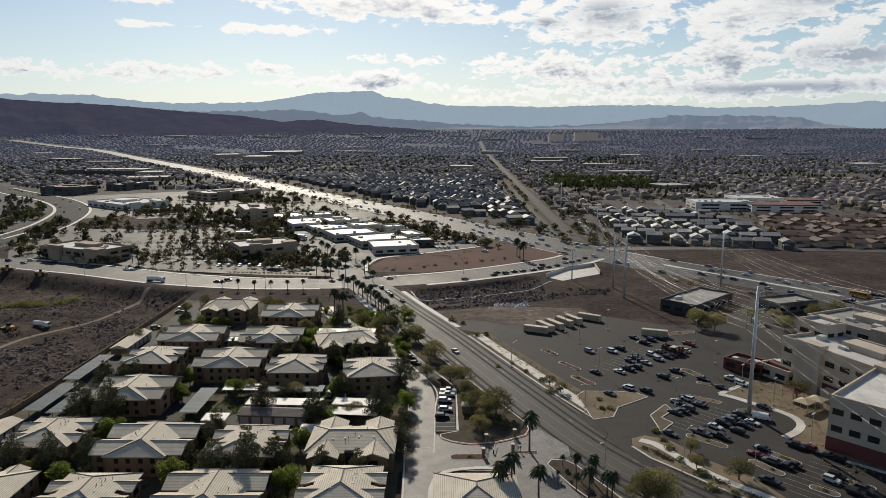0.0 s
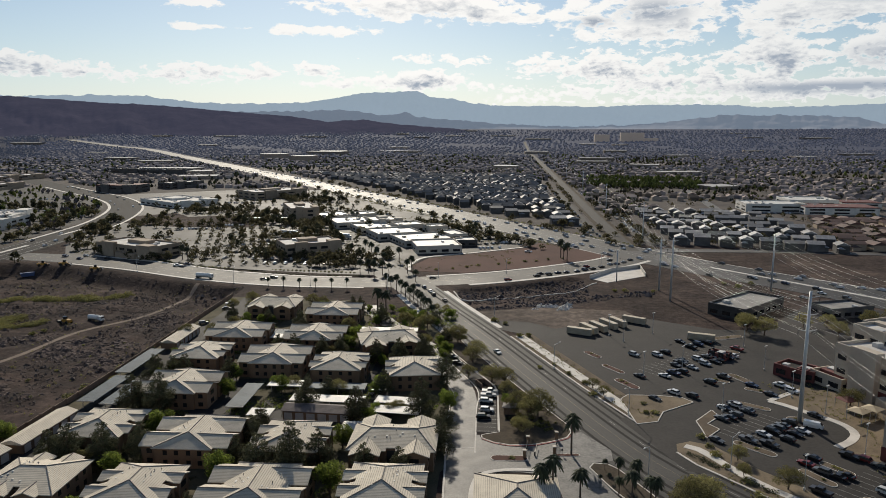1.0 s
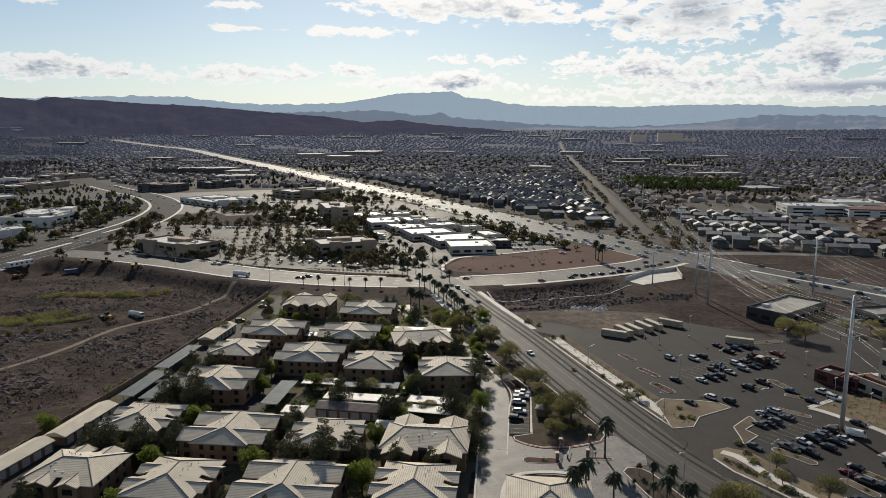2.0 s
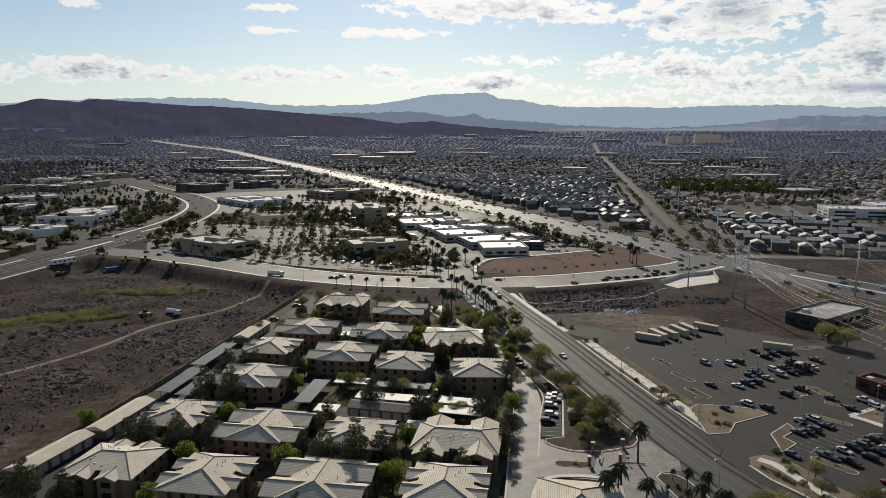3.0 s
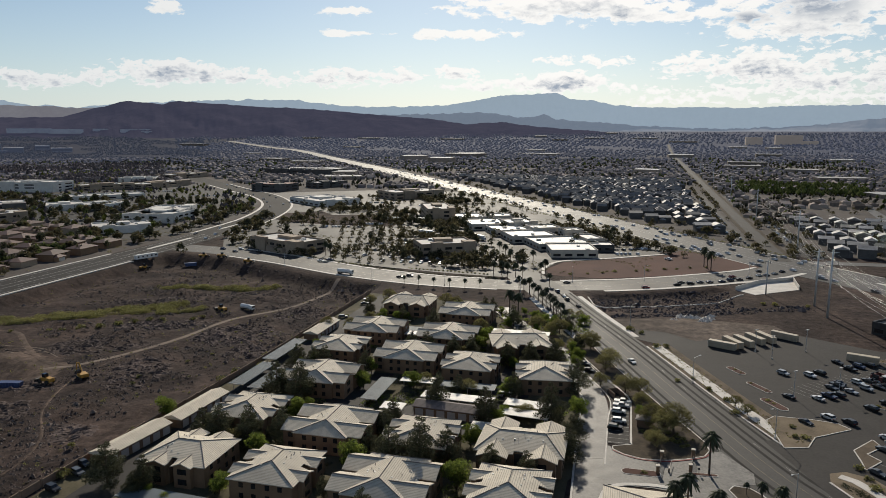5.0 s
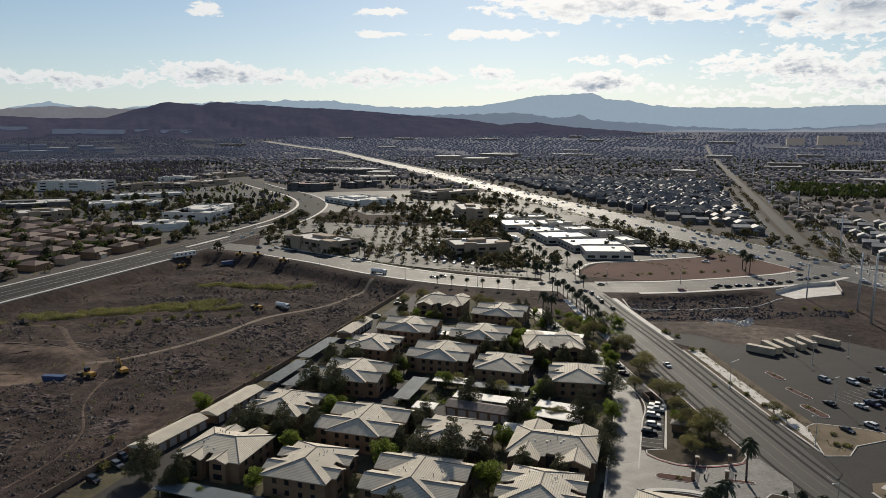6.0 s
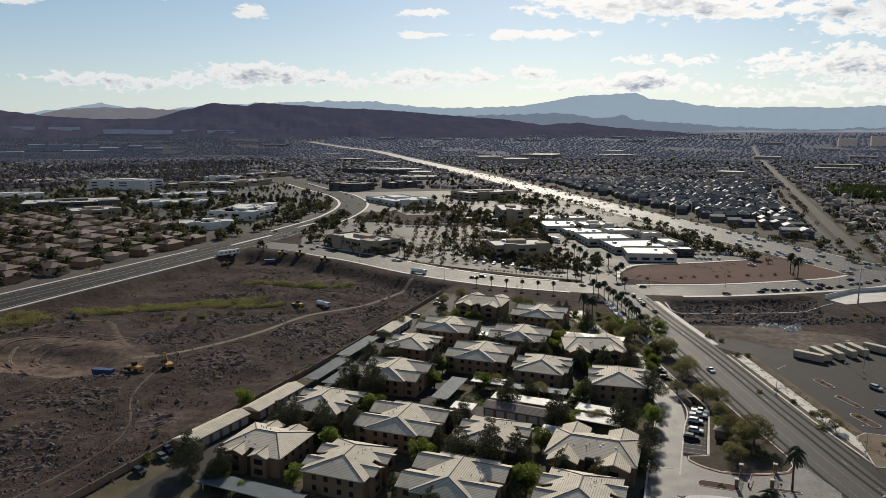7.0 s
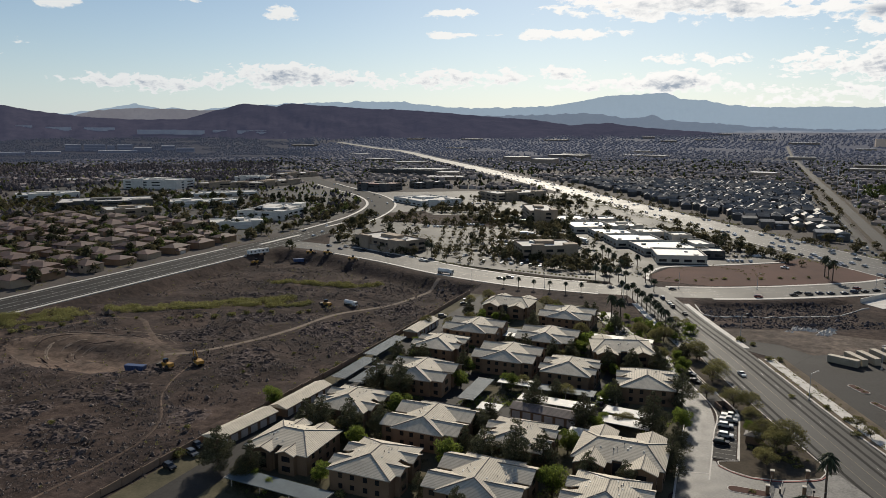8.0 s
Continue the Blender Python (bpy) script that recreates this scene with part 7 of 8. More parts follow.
tufts("bank_bushes", 260, (92, 122, 160, 235), 0.55, SHRUB, "low bushes on the gravel bank", lambda x, y: (x - 107) * 0.9 + abs(y - 197) * 0.42 > 1.5 and x < 118 and noise.noise(Vector((x * 0.15, y * 0.15, 2))) > -0.2)
tufts("verge_hedges", 170, (54, 100, 122, 180), 0.75, PINE, "clipped dark hedges on the gravel verge", lambda x, y: abs((x - 57) * 0.80 + (y - 175) * 0.60) < 0.9 and noise.noise(Vector((x * 0.12, y * 0.12, 9))) > -0.05)
tufts("car_park_hedges", 900, (-192, -82, 424, 545), 0.75, PINE, "rows of dark clipped bushes in the office car park", lambda x, y: (y - 0.02 * x) % 17 < 1.6)
tufts("office_bushes", 1500, (-300, 20, 425, 900), 0.9, OLIVE, "bushes in planting beds of the office park", lambda x, y: x < highway_x(y) - 30 and noise.noise(Vector((x * 0.05, y * 0.05, 9))) > 0.22 and off("c", x, y) > 17 and off("w", x, y) > 19)
tufts("highway_bushes", 700, (-300, 120, 500, 1000), 1.0, SHRUB, "yellow-green bushes along the highway edge", lambda x, y: 24.5 < abs(x - highway_x(y)) * 0.86 < 29)
tufts("cross_bushes", 420, (-215, -70, 390, 450), 0.7, PINE, "low hedge along the cross street", lambda x, y: 15.5 < off("c", x, y) < 18.5 and y > float(np.interp(x, CROSS_C[:, 0], CROSS_C[:, 1])))
yard_free = lambda x, y: all(abs(x - a) > 12.2 or abs(y - b) > 12.6 for a, b, _ in APTS) and abs(y - 190) > 6 and abs(x + 84) > 6 and abs(y - 284) > 6
tufts("courtyard_hedges", 900, (-112, -13, 124, 326), 1.0, LEAF, "green hedges and bushes between the apartment buildings", lambda x, y: yard_free(x, y) and noise.noise(Vector((x * 0.1, y * 0.1, 3))) > 0.05)
tufts("courtyard_shrubs", 900, (-112, -13, 124, 326), 1.1, PINE, "dark shrubs between the apartment buildings", lambda x, y: yard_free(x, y) and noise.noise(Vector((x * 0.1, y * 0.1, 13))) > -0.1)
tufts("courtyard_bushes", 500, (-114, -12, 120, 330), 0.6, PINE, "clipped dark bushes between the apartment buildings", lambda x, y: all(abs(x - a) > 12.0 or abs(y - b) > 12.3 for a, b, _ in APTS) and abs(y - 190) > 6 and abs(x + 84) > 6)

# ---------------------------------------------------------------- cars
CARS = {}


def paint(name, col, metal=0.3):
    return mat(name, col, tuple(c * 0.85 for c in col), 0.5, 6.0, 0.3, metal=metal, spec=0.6, coords="Object")


COLOURS = [("white", (0.72, 0.72, 0.71)), ("silver", (0.42, 0.43, 0.44)), ("black", (0.02, 0.02, 0.022)), ("grey", (0.10, 0.105, 0.11)), ("dark red", (0.20, 0.03, 0.03)), ("dark blue", (0.035, 0.05, 0.10)), ("charcoal", (0.04, 0.04, 0.043))]
LAMP_RED = mat("tail_lamp", (0.35, 0.02, 0.02), None, 1, 5, 0.3)
LAMP_CLEAR = mat("head_lamp", (0.7, 0.7, 0.7), None, 1, 5, 0.2)
# side profiles: lower body outline, glasshouse outline (x along the car, z up), half width
SHAPES = {
    "sedan": ([(-2.3, 0.3), (2.3, 0.3), (2.32, 0.62), (2.15, 0.78), (1.0, 0.92), (-1.7, 0.97), (-2.25, 0.95), (-2.35, 0.6)], [(0.98, 0.9), (0.2, 1.36), (-0.95, 1.38), (-1.72, 0.95)], 0.9),
    "suv": ([(-2.3, 0.35), (2.3, 0.35), (2.35, 0.75), (2.2, 0.98), (1.15, 1.08), (-2.28, 1.1), (-2.35, 0.7)], [(1.12, 1.06), (0.55, 1.62), (-1.75, 1.64), (-2.25, 1.08)], 0.95),
    "pickup": ([(-2.8, 0.45), (2.7, 0.45), (2.75, 0.85), (2.6, 1.08), (1.4, 1.15), (-2.8, 1.12)], [(1.35, 1.13), (0.85, 1.76), (-0.7, 1.78), (-0.9, 1.12)], 1.0),
    "van": ([(-2.9, 0.4), (2.7, 0.4), (2.8, 0.9), (2.5, 1.25), (-2.9, 1.3)], [(2.48, 1.24), (1.75, 2.1), (-2.88, 2.2), (-2.9, 1.28)], 1.0)}


def extruded(bm, outline, half):
    """A solid between two equal side outlines; half gives the half width at a height."""
    a = [bm.verts.new((x, -half(z), z)) for x, z in outline]
    b = [bm.verts.new((x, half(z), z)) for x, z in outline]
    bm.faces.new(a), bm.faces.new(b[::-1])
    n = len(outline)
    for i in range(n):
        bm.faces.new((a[i], b[i], b[(i + 1) % n], a[(i + 1) % n]))
    bmesh.ops.recalc_face_normals(bm, faces=bm.faces)


def car(shape, colour, col, lit):
    body, glass, hw = SHAPES[shape]
    ob = thing("car" if shape != "van" else "van", label=f"{colour} {shape} with dark windows standing on the asphalt", category={"van": "van", "pickup": "pickup"}.get(shape, "car"), group="cars")
    coat = paint(colour.replace(" ", "_") + "_car_paint", col)
    bm = bmesh.new()
    extruded(bm, body, lambda z: hw * (0.94 if z < 0.4 else 1.0))
    part("body", bm, coat, ob)
    lo, hi = glass[0][1], glass[1][1]
    taper = lambda z: hw * (0.95 - 0.15 * (z - lo) / (hi - lo))
    bm = bmesh.new()
    extruded(bm, glass, taper)
    part("glasshouse", bm, coat if shape == "van" else GLASS, ob, "" if shape == "van" else "dark glass")
    (xf, zf), (xr, zr) = glass[1], glass[2]
    bm = bmesh.new()
    box(bm, xr - 0.05, -taper(hi) - 0.03, hi - 0.01, xf + 0.05, taper(hi) + 0.03, hi + 0.07, 0.03)
    part("roof", bm, coat, ob)
    ln = max(x for x, z in body)
    if "wheel" not in CARS:
        w = bmesh.new()
        tube(w, (0, -0.12, 0), (0, 0.12, 0), 0.34, 0.34, 12)
        CARS["wheel"] = mesh_of(w, TYRE)
    for x, s in itertools.product((-ln * 0.62, ln * 0.62), (-1, 1)):
        wob = new("wheel", CARS["wheel"])
        wob.parent = ob
        wob.location = (x, s * (hw - 0.1), 0.34)
    if shape == "van":
        bm = bmesh.new()
        bm.faces.new([bm.verts.new(p) for p in ((2.47, -0.85, 1.34), (2.47, 0.85, 1.34), (1.83, 0.78, 2.08), (1.83, -0.78, 2.08))])
        part("windscreen", bm, GLASS, ob)
    if lit:
        for s in (-1, 1):
            piece("headlight", ob, LAMP_CLEAR, ln, s * hw * 0.72, 0.62, 0.1, 0.36, 0.16)
            piece("tail_light", ob, LAMP_RED, min(x for x, z in body), s * hw * 0.74, 0.72, 0.1, 0.3, 0.18)
    return ob


def park(x, y, turn, shape=None, colour=None, z=0.06):
    shape = shape or random.choices(("sedan", "suv", "pickup"), (5, 5, 1.4))[0]
    k = colour if colour is not None else random.choices(range(7), (4, 2, 5, 3, 1, 1, 4))[0]
    m = pose(x, y, z, 0, 0, turn)
    key = (shape, k, math.hypot(x, y) < 300)
    if key not in CARS:
        CARS[key] = car(shape, *COLOURS[k], key[2])
        CARS[key].matrix_basis = m @ Matrix.Scale(0.92, 4)
        return CARS[key]
    return copy_thing(CARS[key], m)


def on_island(x, y):
    for ix, iy, l, w, a in ISLANDS:
        c, s = math.cos(radians(a)), math.sin(radians(a))
        u, v = (x - ix) * c + (y - iy) * s, -(x - ix) * s + (y - iy) * c
        if abs(u) < l / 2 + 0.4 and abs(v) < w / 2 + 0.5:
            return True
    return math.hypot(x - 92.5, y - 202.3) < 2.2


for i, (x, y) in enumerate([(56.5, 262.0), (46.4, 248.1), (65.2, 262.0), (69.1, 265.6), (53.6, 238.4), (62.4, 239.0), (66.3, 241.9), 
    (69.6, 243.7), (78.5, 279.9), (80.7, 272.9), (84.8, 276.8), (88.7, 279.1), (69.2, 250.6), (71.6, 253.2), 
    (73.1, 255.9), (74.5, 248.1), (79.1, 257.9), (83.3, 261.3), (85.7, 262.0), (80.2, 252.6), (84.7, 255.2), 
    (86.6, 257.2), (88.3, 264.9), (91.3, 260.6), (93.6, 262.7), (97.9, 271.4), (102.9, 289.7), (61.4, 223.0), 
    (66.5, 220.4), (54.1, 217.4), (76.2, 233.8), (82.5, 239.0), (92.0, 224.0), (74.1, 210.3), (77.7, 213.1), 
    (80.2, 209.4)]):
    if on_island(x, y):
        continue
    park(x, y, random.choice((-52, 128)) + random.uniform(-3, 3))
for i, (x, y) in enumerate([(73.5, 210.9), (77.6, 214.1), (70.2, 202.8), (75.3, 205.5), (79.7, 208.7), (72.8, 203.6), (78.4, 192.0), (81.6, 194.3), (86.2, 198.5), (89.1, 200.9),
    (83.9, 196.4), (83.6, 189.1), (87.3, 192.7), (90.3, 194.9), (64.0, 187.4), (72.8, 188.0), (77.5, 185.5), (85.6, 178.1), (82.4, 174.6), (86.9, 167.9), (89.4, 168.6), (84.6, 170.5),
    (95.6, 179.5), (98.1, 177.9), (100.9, 174.4), (102.6, 172.0), (79.6, 160.2), (97.1, 162.4), (94.8, 160.6), (100.1, 156.0), (97.3, 154.7), (100.4, 226.5), (99.0, 206.8), (92.4, 223.3),
    (98.8, 231.5), (89.3, 231.5), (150.0, 279.9), (156.7, 283.9), (152.6, 278.3), (134.0, 261.3), (137.9, 264.9), (120.5, 313.4), (134.9, 360.7), (161.6, 360.7)]):
    if on_island(x, y):
        continue
    park(x, y, random.choice((-50, 130)) + random.uniform(-3, 3), None, random.choices(range(7), (2, 1, 6, 4, 1, 2, 5))[0])
park(94.7, 198.2, -30, "van", 0)
for i, (x, y, a) in enumerate([(1.7, 219.9, -3), (1.3, 216.5, -3), (0.5, 211.7, -3), (0.7, 204.4, -3), (-0.3, 199.3, -3), (-16.3, 264.1, -25), 
    (-12.1, 255.2, -25), (-10.1, 248.1, -25), (-36.4, 217.4, 80), (-33.3, 217.4, 80), (-124.7, 330.0, 20), 
    (-123.5, 321.5, 20), (-124.2, 294.9, 25), (-130.3, 137.3, -20), (-130.1, 129.0, -15), (-132.3, 141.6, -20)]):
    park(x, y, a, None, (0, 1, 0, 0, 2, 2, 3, 2, 1, 1)[i] if i < 10 else None, 0.12)
for x, y, a in [(4.8, 262.0, -66), (-33.3, 372.7, 110), (-29.2, 363.3, 110), (-26.9, 355.6, 110), (-20.3, 343.5, 110)]:
    park(x, y, a, None, 0 if y < 300 else None, 0.09)
for x, y, a in [(12.6, 394.4, 18), (29.9, 407.0, 24), (32.4, 413.6, 24), (37.3, 411.9, 25), (42.9, 417.0, 26), (48.2, 418.7, 27), 
    (55.1, 422.1, 28), (60.3, 427.4, 30), (62.6, 436.6, 30), (65.7, 431.0, 32), (71.9, 436.6, 34), (78.8, 446.1, 38), 
    (83.2, 448.0, 38), (88.7, 453.9, 42), (94.4, 462.1, 45), (80.8, 460.0, 38), (29.4, 488.4, -30), (-30.5, 397.5, 15), 
    (-193.3, 423.9, -15), (-189.3, 429.2, -15), (-126.8, 388.4, -5), (-122.1, 392.9, -5), (-269.3, 453.9, -15), 
    (-268.4, 444.1, -15), (-282.9, 451.9, -15), (-250.3, 446.1, -15), (-222.8, 431.0, -18)]:
    park(x, y, a, None, None, 0.08)
FAR_CARS = []
near_park = park


def park(x, y, turn, shape=None, colour=None, z=0.06):
    """Cars far off go into one joined mesh; nearer ones stand as things."""
    if math.hypot(x, y) > 430:
        FAR_CARS.append((x, y, z, turn))
    else:
        near_park(x, y, turn, shape, colour, z)


H_C = glide(HIGHWAY, 2.0)
for k in range(270):
    i = int(len(H_C) * (0.02 + 0.42 * random.random() ** 1.15))
    d = (H_C[i + 1] - H_C[i]).normalized()
    lane = random.choice((-19, -15, -11, -7, 7, 11, 15, 19))
    p = H_C[i] + Vector((-d.y, d.x, 0)) * lane
    park(p.x, p.y, math.degrees(math.atan2(d.y, d.x)) + (180 if lane > 0 else 0), z=0.13)
W_C = glide(WEST, 2.0)
for k in range(26):
    i = int(len(W_C) * random.uniform(0.30, 0.85))
    d = (W_C[i + 1] - W_C[i]).normalized()
    lane = random.choice((-11, -7, 7, 11))
    p = W_C[i] + Vector((-d.y, d.x, 0)) * lane
    park(p.x, p.y, math.degrees(math.atan2(d.y, d.x)) + (180 if lane > 0 else 0), z=0.1)
for row, n in ((436, 13), (452, 12), (470, 14), (489, 12), (508, 10), (526, 10)):
    for k in range(n):
        if random.random() < 0.45:
            park(-180 + k * 6.5 + random.uniform(-0.3, 0.3), row, random.choice((85, 265)), z=0.04)
for k in range(110):
    park(random.choice((84, 90, 124, 131)) + random.uniform(-0.5, 0.5), 560 + random.uniform(0, 420), 88, z=0.16)
for x0, y0, a, n in ((-260, 585, 10, 12), (-190, 700, 20, 14), (-20, 545, 20, 10), (0, 520, 30, 8), (-300, 800, 0, 12), (-520, 560, 5, 16), (-640, 640, 5, 20), (-480, 545, 23, 14), (-500, 690, 23, 18), (-620, 720, 23, 22), (-700, 700, 23, 22), (-560, 820, 23, 18), (-680, 860, 23, 22), (-760, 780, 23, 20), (-410, 640, 70, 14), (-240, 610, 5, 12), (-330, 740, 10, 16), (-400, 860, 15, 18), (-230, 780, 20, 14), (-120, 690, 30, 10), (-10, 500, 14, 8), (170, 300, 40, 9), (270, 735, 0, 16)):
    for k in range(n):
        if random.random() < 0.7:
            park(x0 + k * 2.9 * math.cos(radians(a)), y0 + k * 2.9 * math.sin(radians(a)), a + 90, z=0.05)

CARMIX = mat("mixed_car_paint", (0.22, 0.22, 0.225), (0.2, 0.2, 0.2), 0.5, 5, 0.35, extra=islands(0.08, 2.6), spec=0.5)
verts, faces = [], []
for x, y, z, turn in FAR_CARS:
    k, c, s = len(verts), math.cos(radians(turn)), math.sin(radians(turn))
    hw, pts = 0.92, []
    for side in (-1, 1):
        pts += [(px, side * hw * (1 if pz < 1 else 0.84), pz) for px, pz in ((-2.3, 0.25), (2.3, 0.25), (2.3, 0.75), (1.1, 0.95), (0.4, 1.5), (-1.3, 1.5), (-2.2, 1.0))]
    verts += [(x + px * c - py * s, y + px * s + py * c, z + pz) for px, py, pz in pts]
    faces += [tuple(k + i for i in range(7)), tuple(k + 13 - i for i in range(7))] + [(k + i, k + 7 + i, k + 7 + (i + 1) % 7, k + (i + 1) % 7) for i in range(7)]
tagged(raw("distant_cars", verts, faces, CARMIX), label="distant cars on the roads and in far car parks", category="cars", kind="stuff")

# ---------------------------------------------------------------- lamps, trailers, machines


def lamp(x, y, h, turn, label, name="lamp_post", z=0.0):
    ob = thing(name, x, y, z, turn, label=label, category="lamp post", group="lamp posts")
    bm = bmesh.new()
    tube(bm, (0, 0, -0.2), (0, 0, h), 0.11, 0.07, 8)
    part("pole", bm, STEEL, ob)
    bm = bmesh.new()
    tube(bm, (0, 0, -0.2), (0, 0, 0.7), 0.3, 0.3, 10)
    part("footing", bm, CONCRETE, ob)
    if name == "street_lamp":
        bm = bmesh.new()
        tube(bm, (0, 0, h - 0.1), (2.4, 0, h + 0.5), 0.06, 0.045, 6)
        part("arm", bm, STEEL, ob)
        piece("lamp_head", ob, UNITMETAL, 2.7, 0, h + 0.42, 0.8, 0.32, 0.16)
    else:
        piece("lamp_head", ob, UNITMETAL, 0.45, 0, h - 0.1, 0.8, 0.4, 0.2)
        piece("lamp_head", ob, UNITMETAL, -0.45, 0, h - 0.1, 0.8, 0.4, 0.2)
    return ob


for x, y in [(56.0, 279.9), (70.4, 292.3), (55.2, 239.0), (70.3, 246.2), (72.4, 208.9), (102.2, 276.0), (99.6, 248.1), 
    (98.2, 221.5), (102.9, 208.9), (100.3, 181.0), (76.3, 161.5), (51.5, 288.0), (71.8, 438.4)]:
    lamp(x, y, 9.0, LOT_TURN, "slim pale car park lamp post with two heads")
for x, y, a in [(43.2, 203.6, -130), (40.2, 163.8, -130), (24.8, 245.0, 40), (4.2, 315.4, 40), (-27.5, 400.6, -90), (12.2, 415.3, -60), 
    (-51.5, 360.7, 90), (-96.2, 374.0, 90), (-140.1, 376.8, 90), (-209.1, 403.8, 80), (62.1, 170.4, 40)]:
    lamp(x, y, 9.0, a, "slim grey street lamp with single arm", "street_lamp")

CREAM = mat("cream_box_metal", (0.42, 0.36, 0.27), (0.32, 0.275, 0.205), 0.4, 2.0, 0.6)


def container(x, y, turn, length=12.2):
    length *= 0.86
    ob = thing("storage_container", x, y, 0.05, turn, label="cream storage container standing on the car park", category="container", group="storage containers")
    bm = bmesh.new()
    box(bm, -length / 2, -1.22, 0.15, length / 2, 1.22, 2.75, 0.04)
    for k in range(int(length / 0.5)):
        for s in (-1, 1):
            box(bm, -length / 2 + 0.2 + k * 0.5, s * 1.2 - 0.06, 0.3, -length / 2 + 0.45 + k * 0.5, s * 1.2 + 0.06, 2.6)
    part("body", bm, CREAM, ob)
    for s in (-1, 1):
        piece("door", ob, CREAM, length / 2, s * 0.6, 0.3, 0.08, 1.15, 2.35)
    for a, s in itertools.product((-1, 1), (-1, 1)):
        piece("corner_foot", ob, DARKMETAL, a * (length / 2 - 0.3), s * 1.0, 0, 0.4, 0.4, 0.16)
    return ob


for x, y, a in ((39.5, 289.5, -25), (44, 294, -62), (48.5, 297, -62), (53.5, 301.5, -62), (58, 305, -62), (66, 309, -35), (88, 284, -20)):
    container(x, y, a)

MACHINE = mat("machine_yellow", (0.42, 0.22, 0.035), (0.3, 0.16, 0.03), 0.4, 2.0, 0.6)
BINBLUE = mat("blue_bin_paint", (0.03, 0.06, 0.16), (0.025, 0.045, 0.11), 0.4, 2.0, 0.5)
WHITEP = mat("white_truck_paint", (0.7, 0.7, 0.69), (0.6, 0.6, 0.59), 0.5, 3.0, 0.35)


def digger(x, y, turn):
    ob = thing("excavator", x, y, relief(x, y), turn, label="yellow tracked excavator with raised folded arm", category="excavator")
    for s in (-1, 1):
        bm = bmesh.new()
        prism(bm, [(-2.1, 0), (2.1, 0), (2.4, 0.5), (2.1, 1.0), (-2.1, 1.0), (-2.4, 0.5)], -0.3, 0.3)
        t = part("track", bm, DARKMETAL, ob)
        t.matrix_basis = pose(0, s * 1.2, 0, 90, 0, 0)
    bm = bmesh.new()
    box(bm, -2.6, -1.4, 1.1, 1.3, 1.4, 2.3, 0.12)
    part("body", bm, MACHINE, ob)
    bm = bmesh.new()
    box(bm, -0.2, 0.3, 2.2, 1.5, 1.4, 3.4, 0.15)
    part("cab", bm, GLASS, ob)
    bm = bmesh.new()
    tube(bm, (1.2, -0.3, 1.9), (3.6, -0.3, 4.9), 0.34, 0.26, 6)
    tube(bm, (3.6, -0.3, 4.9), (6.0, -0.3, 4.4), 0.26, 0.22, 6)
    part("boom", bm, MACHINE, ob)
    bm = bmesh.new()
    tube(bm, (6.0, -0.3, 4.6), (6.6, -0.3, 1.4), 0.22, 0.16, 6)
    s = part("stick", bm, MACHINE, ob)
    bm = bmesh.new()
    prism(bm, [(6.0, 0.2), (7.0, 0.3), (6.9, 1.5), (6.3, 1.5)], -0.6, 0.6)
    t = part("bucket", bm, DARKMETAL, s)
    t.matrix_basis = pose(0, -0.3, 0, 90, 0, 0)
    return ob


def loader(x, y, turn, label):
    ob = thing("wheel_loader", x, y, relief(x, y), turn, label=label, category="loader", group="loaders")
    bm = bmesh.new()
    box(bm, -3.2, -1.1, 0.8, 1.6, 1.1, 2.2, 0.15)
    part("body", bm, MACHINE, ob)
    bm = bmesh.new()
    box(bm, -0.6, -0.8, 2.1, 0.9, 0.8, 3.5, 0.12)
    part("cab", bm, GLASS, ob)
    for a, s in itertools.product((-2.0, 1.6), (-1, 1)):
        bm = bmesh.new()
        tube(bm, (a, s * 1.0, 0.8), (a, s * 1.55, 0.8), 0.82, 0.82, 14)
        part("wheel", bm, TYRE, ob)
    bm = bmesh.new()
    tube(bm, (1.3, 0, 1.6), (3.6, 0, 0.9), 0.28, 0.22, 6)
    part("arm", bm, MACHINE, ob)
    bm = bmesh.new()
    prism(bm, [(3.4, 0.1), (4.6, 0.1), (4.3, 0.5), (3.7, 1.4), (3.3, 1.2)], -1.4, 1.4)
    t = part("bucket", bm, DARKMETAL, ob)
    t.matrix_basis = pose(0, 0, 0, 90, 0, 0)
    return ob


def truck(x, y, turn, tank=True, length=6.0, z=None):
    ob = thing("truck", x, y, relief(x, y) if z is None else z, turn, label="white tank truck standing on the dirt" if tank else "white box truck with long trailer", category="truck", group="trucks")
    bm = bmesh.new()
    box(bm, length / 2 + 0.2, -1.1, 0.7, length / 2 + 2.3, 1.1, 2.8, 0.18)
    c = part("cab", bm, WHITEP, ob)
    piece("windscreen", c, GLASS, length / 2 + 2.3, 0, 1.8, 0.06, 1.9, 0.8)
    bm = bmesh.new()
    if tank:
        tube(bm, (-length / 2, 0, 2.0), (length / 2, 0, 2.0), 1.15, 1.15, 14)
    else:
        box(bm, -length / 2, -1.25, 1.1, length / 2, 1.25, 3.9, 0.05)
    part("tank" if tank else "box", bm, WHITEP, ob)
    piece("chassis", ob, DARKMETAL, 0.8, 0, 0.6, length + 3, 0.9, 0.35)
    for a, s in itertools.product((-length / 2 + 0.8, -length / 2 + 2.0, length / 2 + 1.2), (-1, 1)):
        bm = bmesh.new()
        tube(bm, (a, s * 0.85, 0.5), (a, s * 1.2, 0.5), 0.5, 0.5, 12)
        part("wheel", bm, TYRE, ob)
    return ob


digger(-184, 200, 150)
loader(-193, 193, 170, "yellow wheel loader beside the blue skip")
loader(-197.5, 311, 160, "yellow wheel loader parked on the dirt")
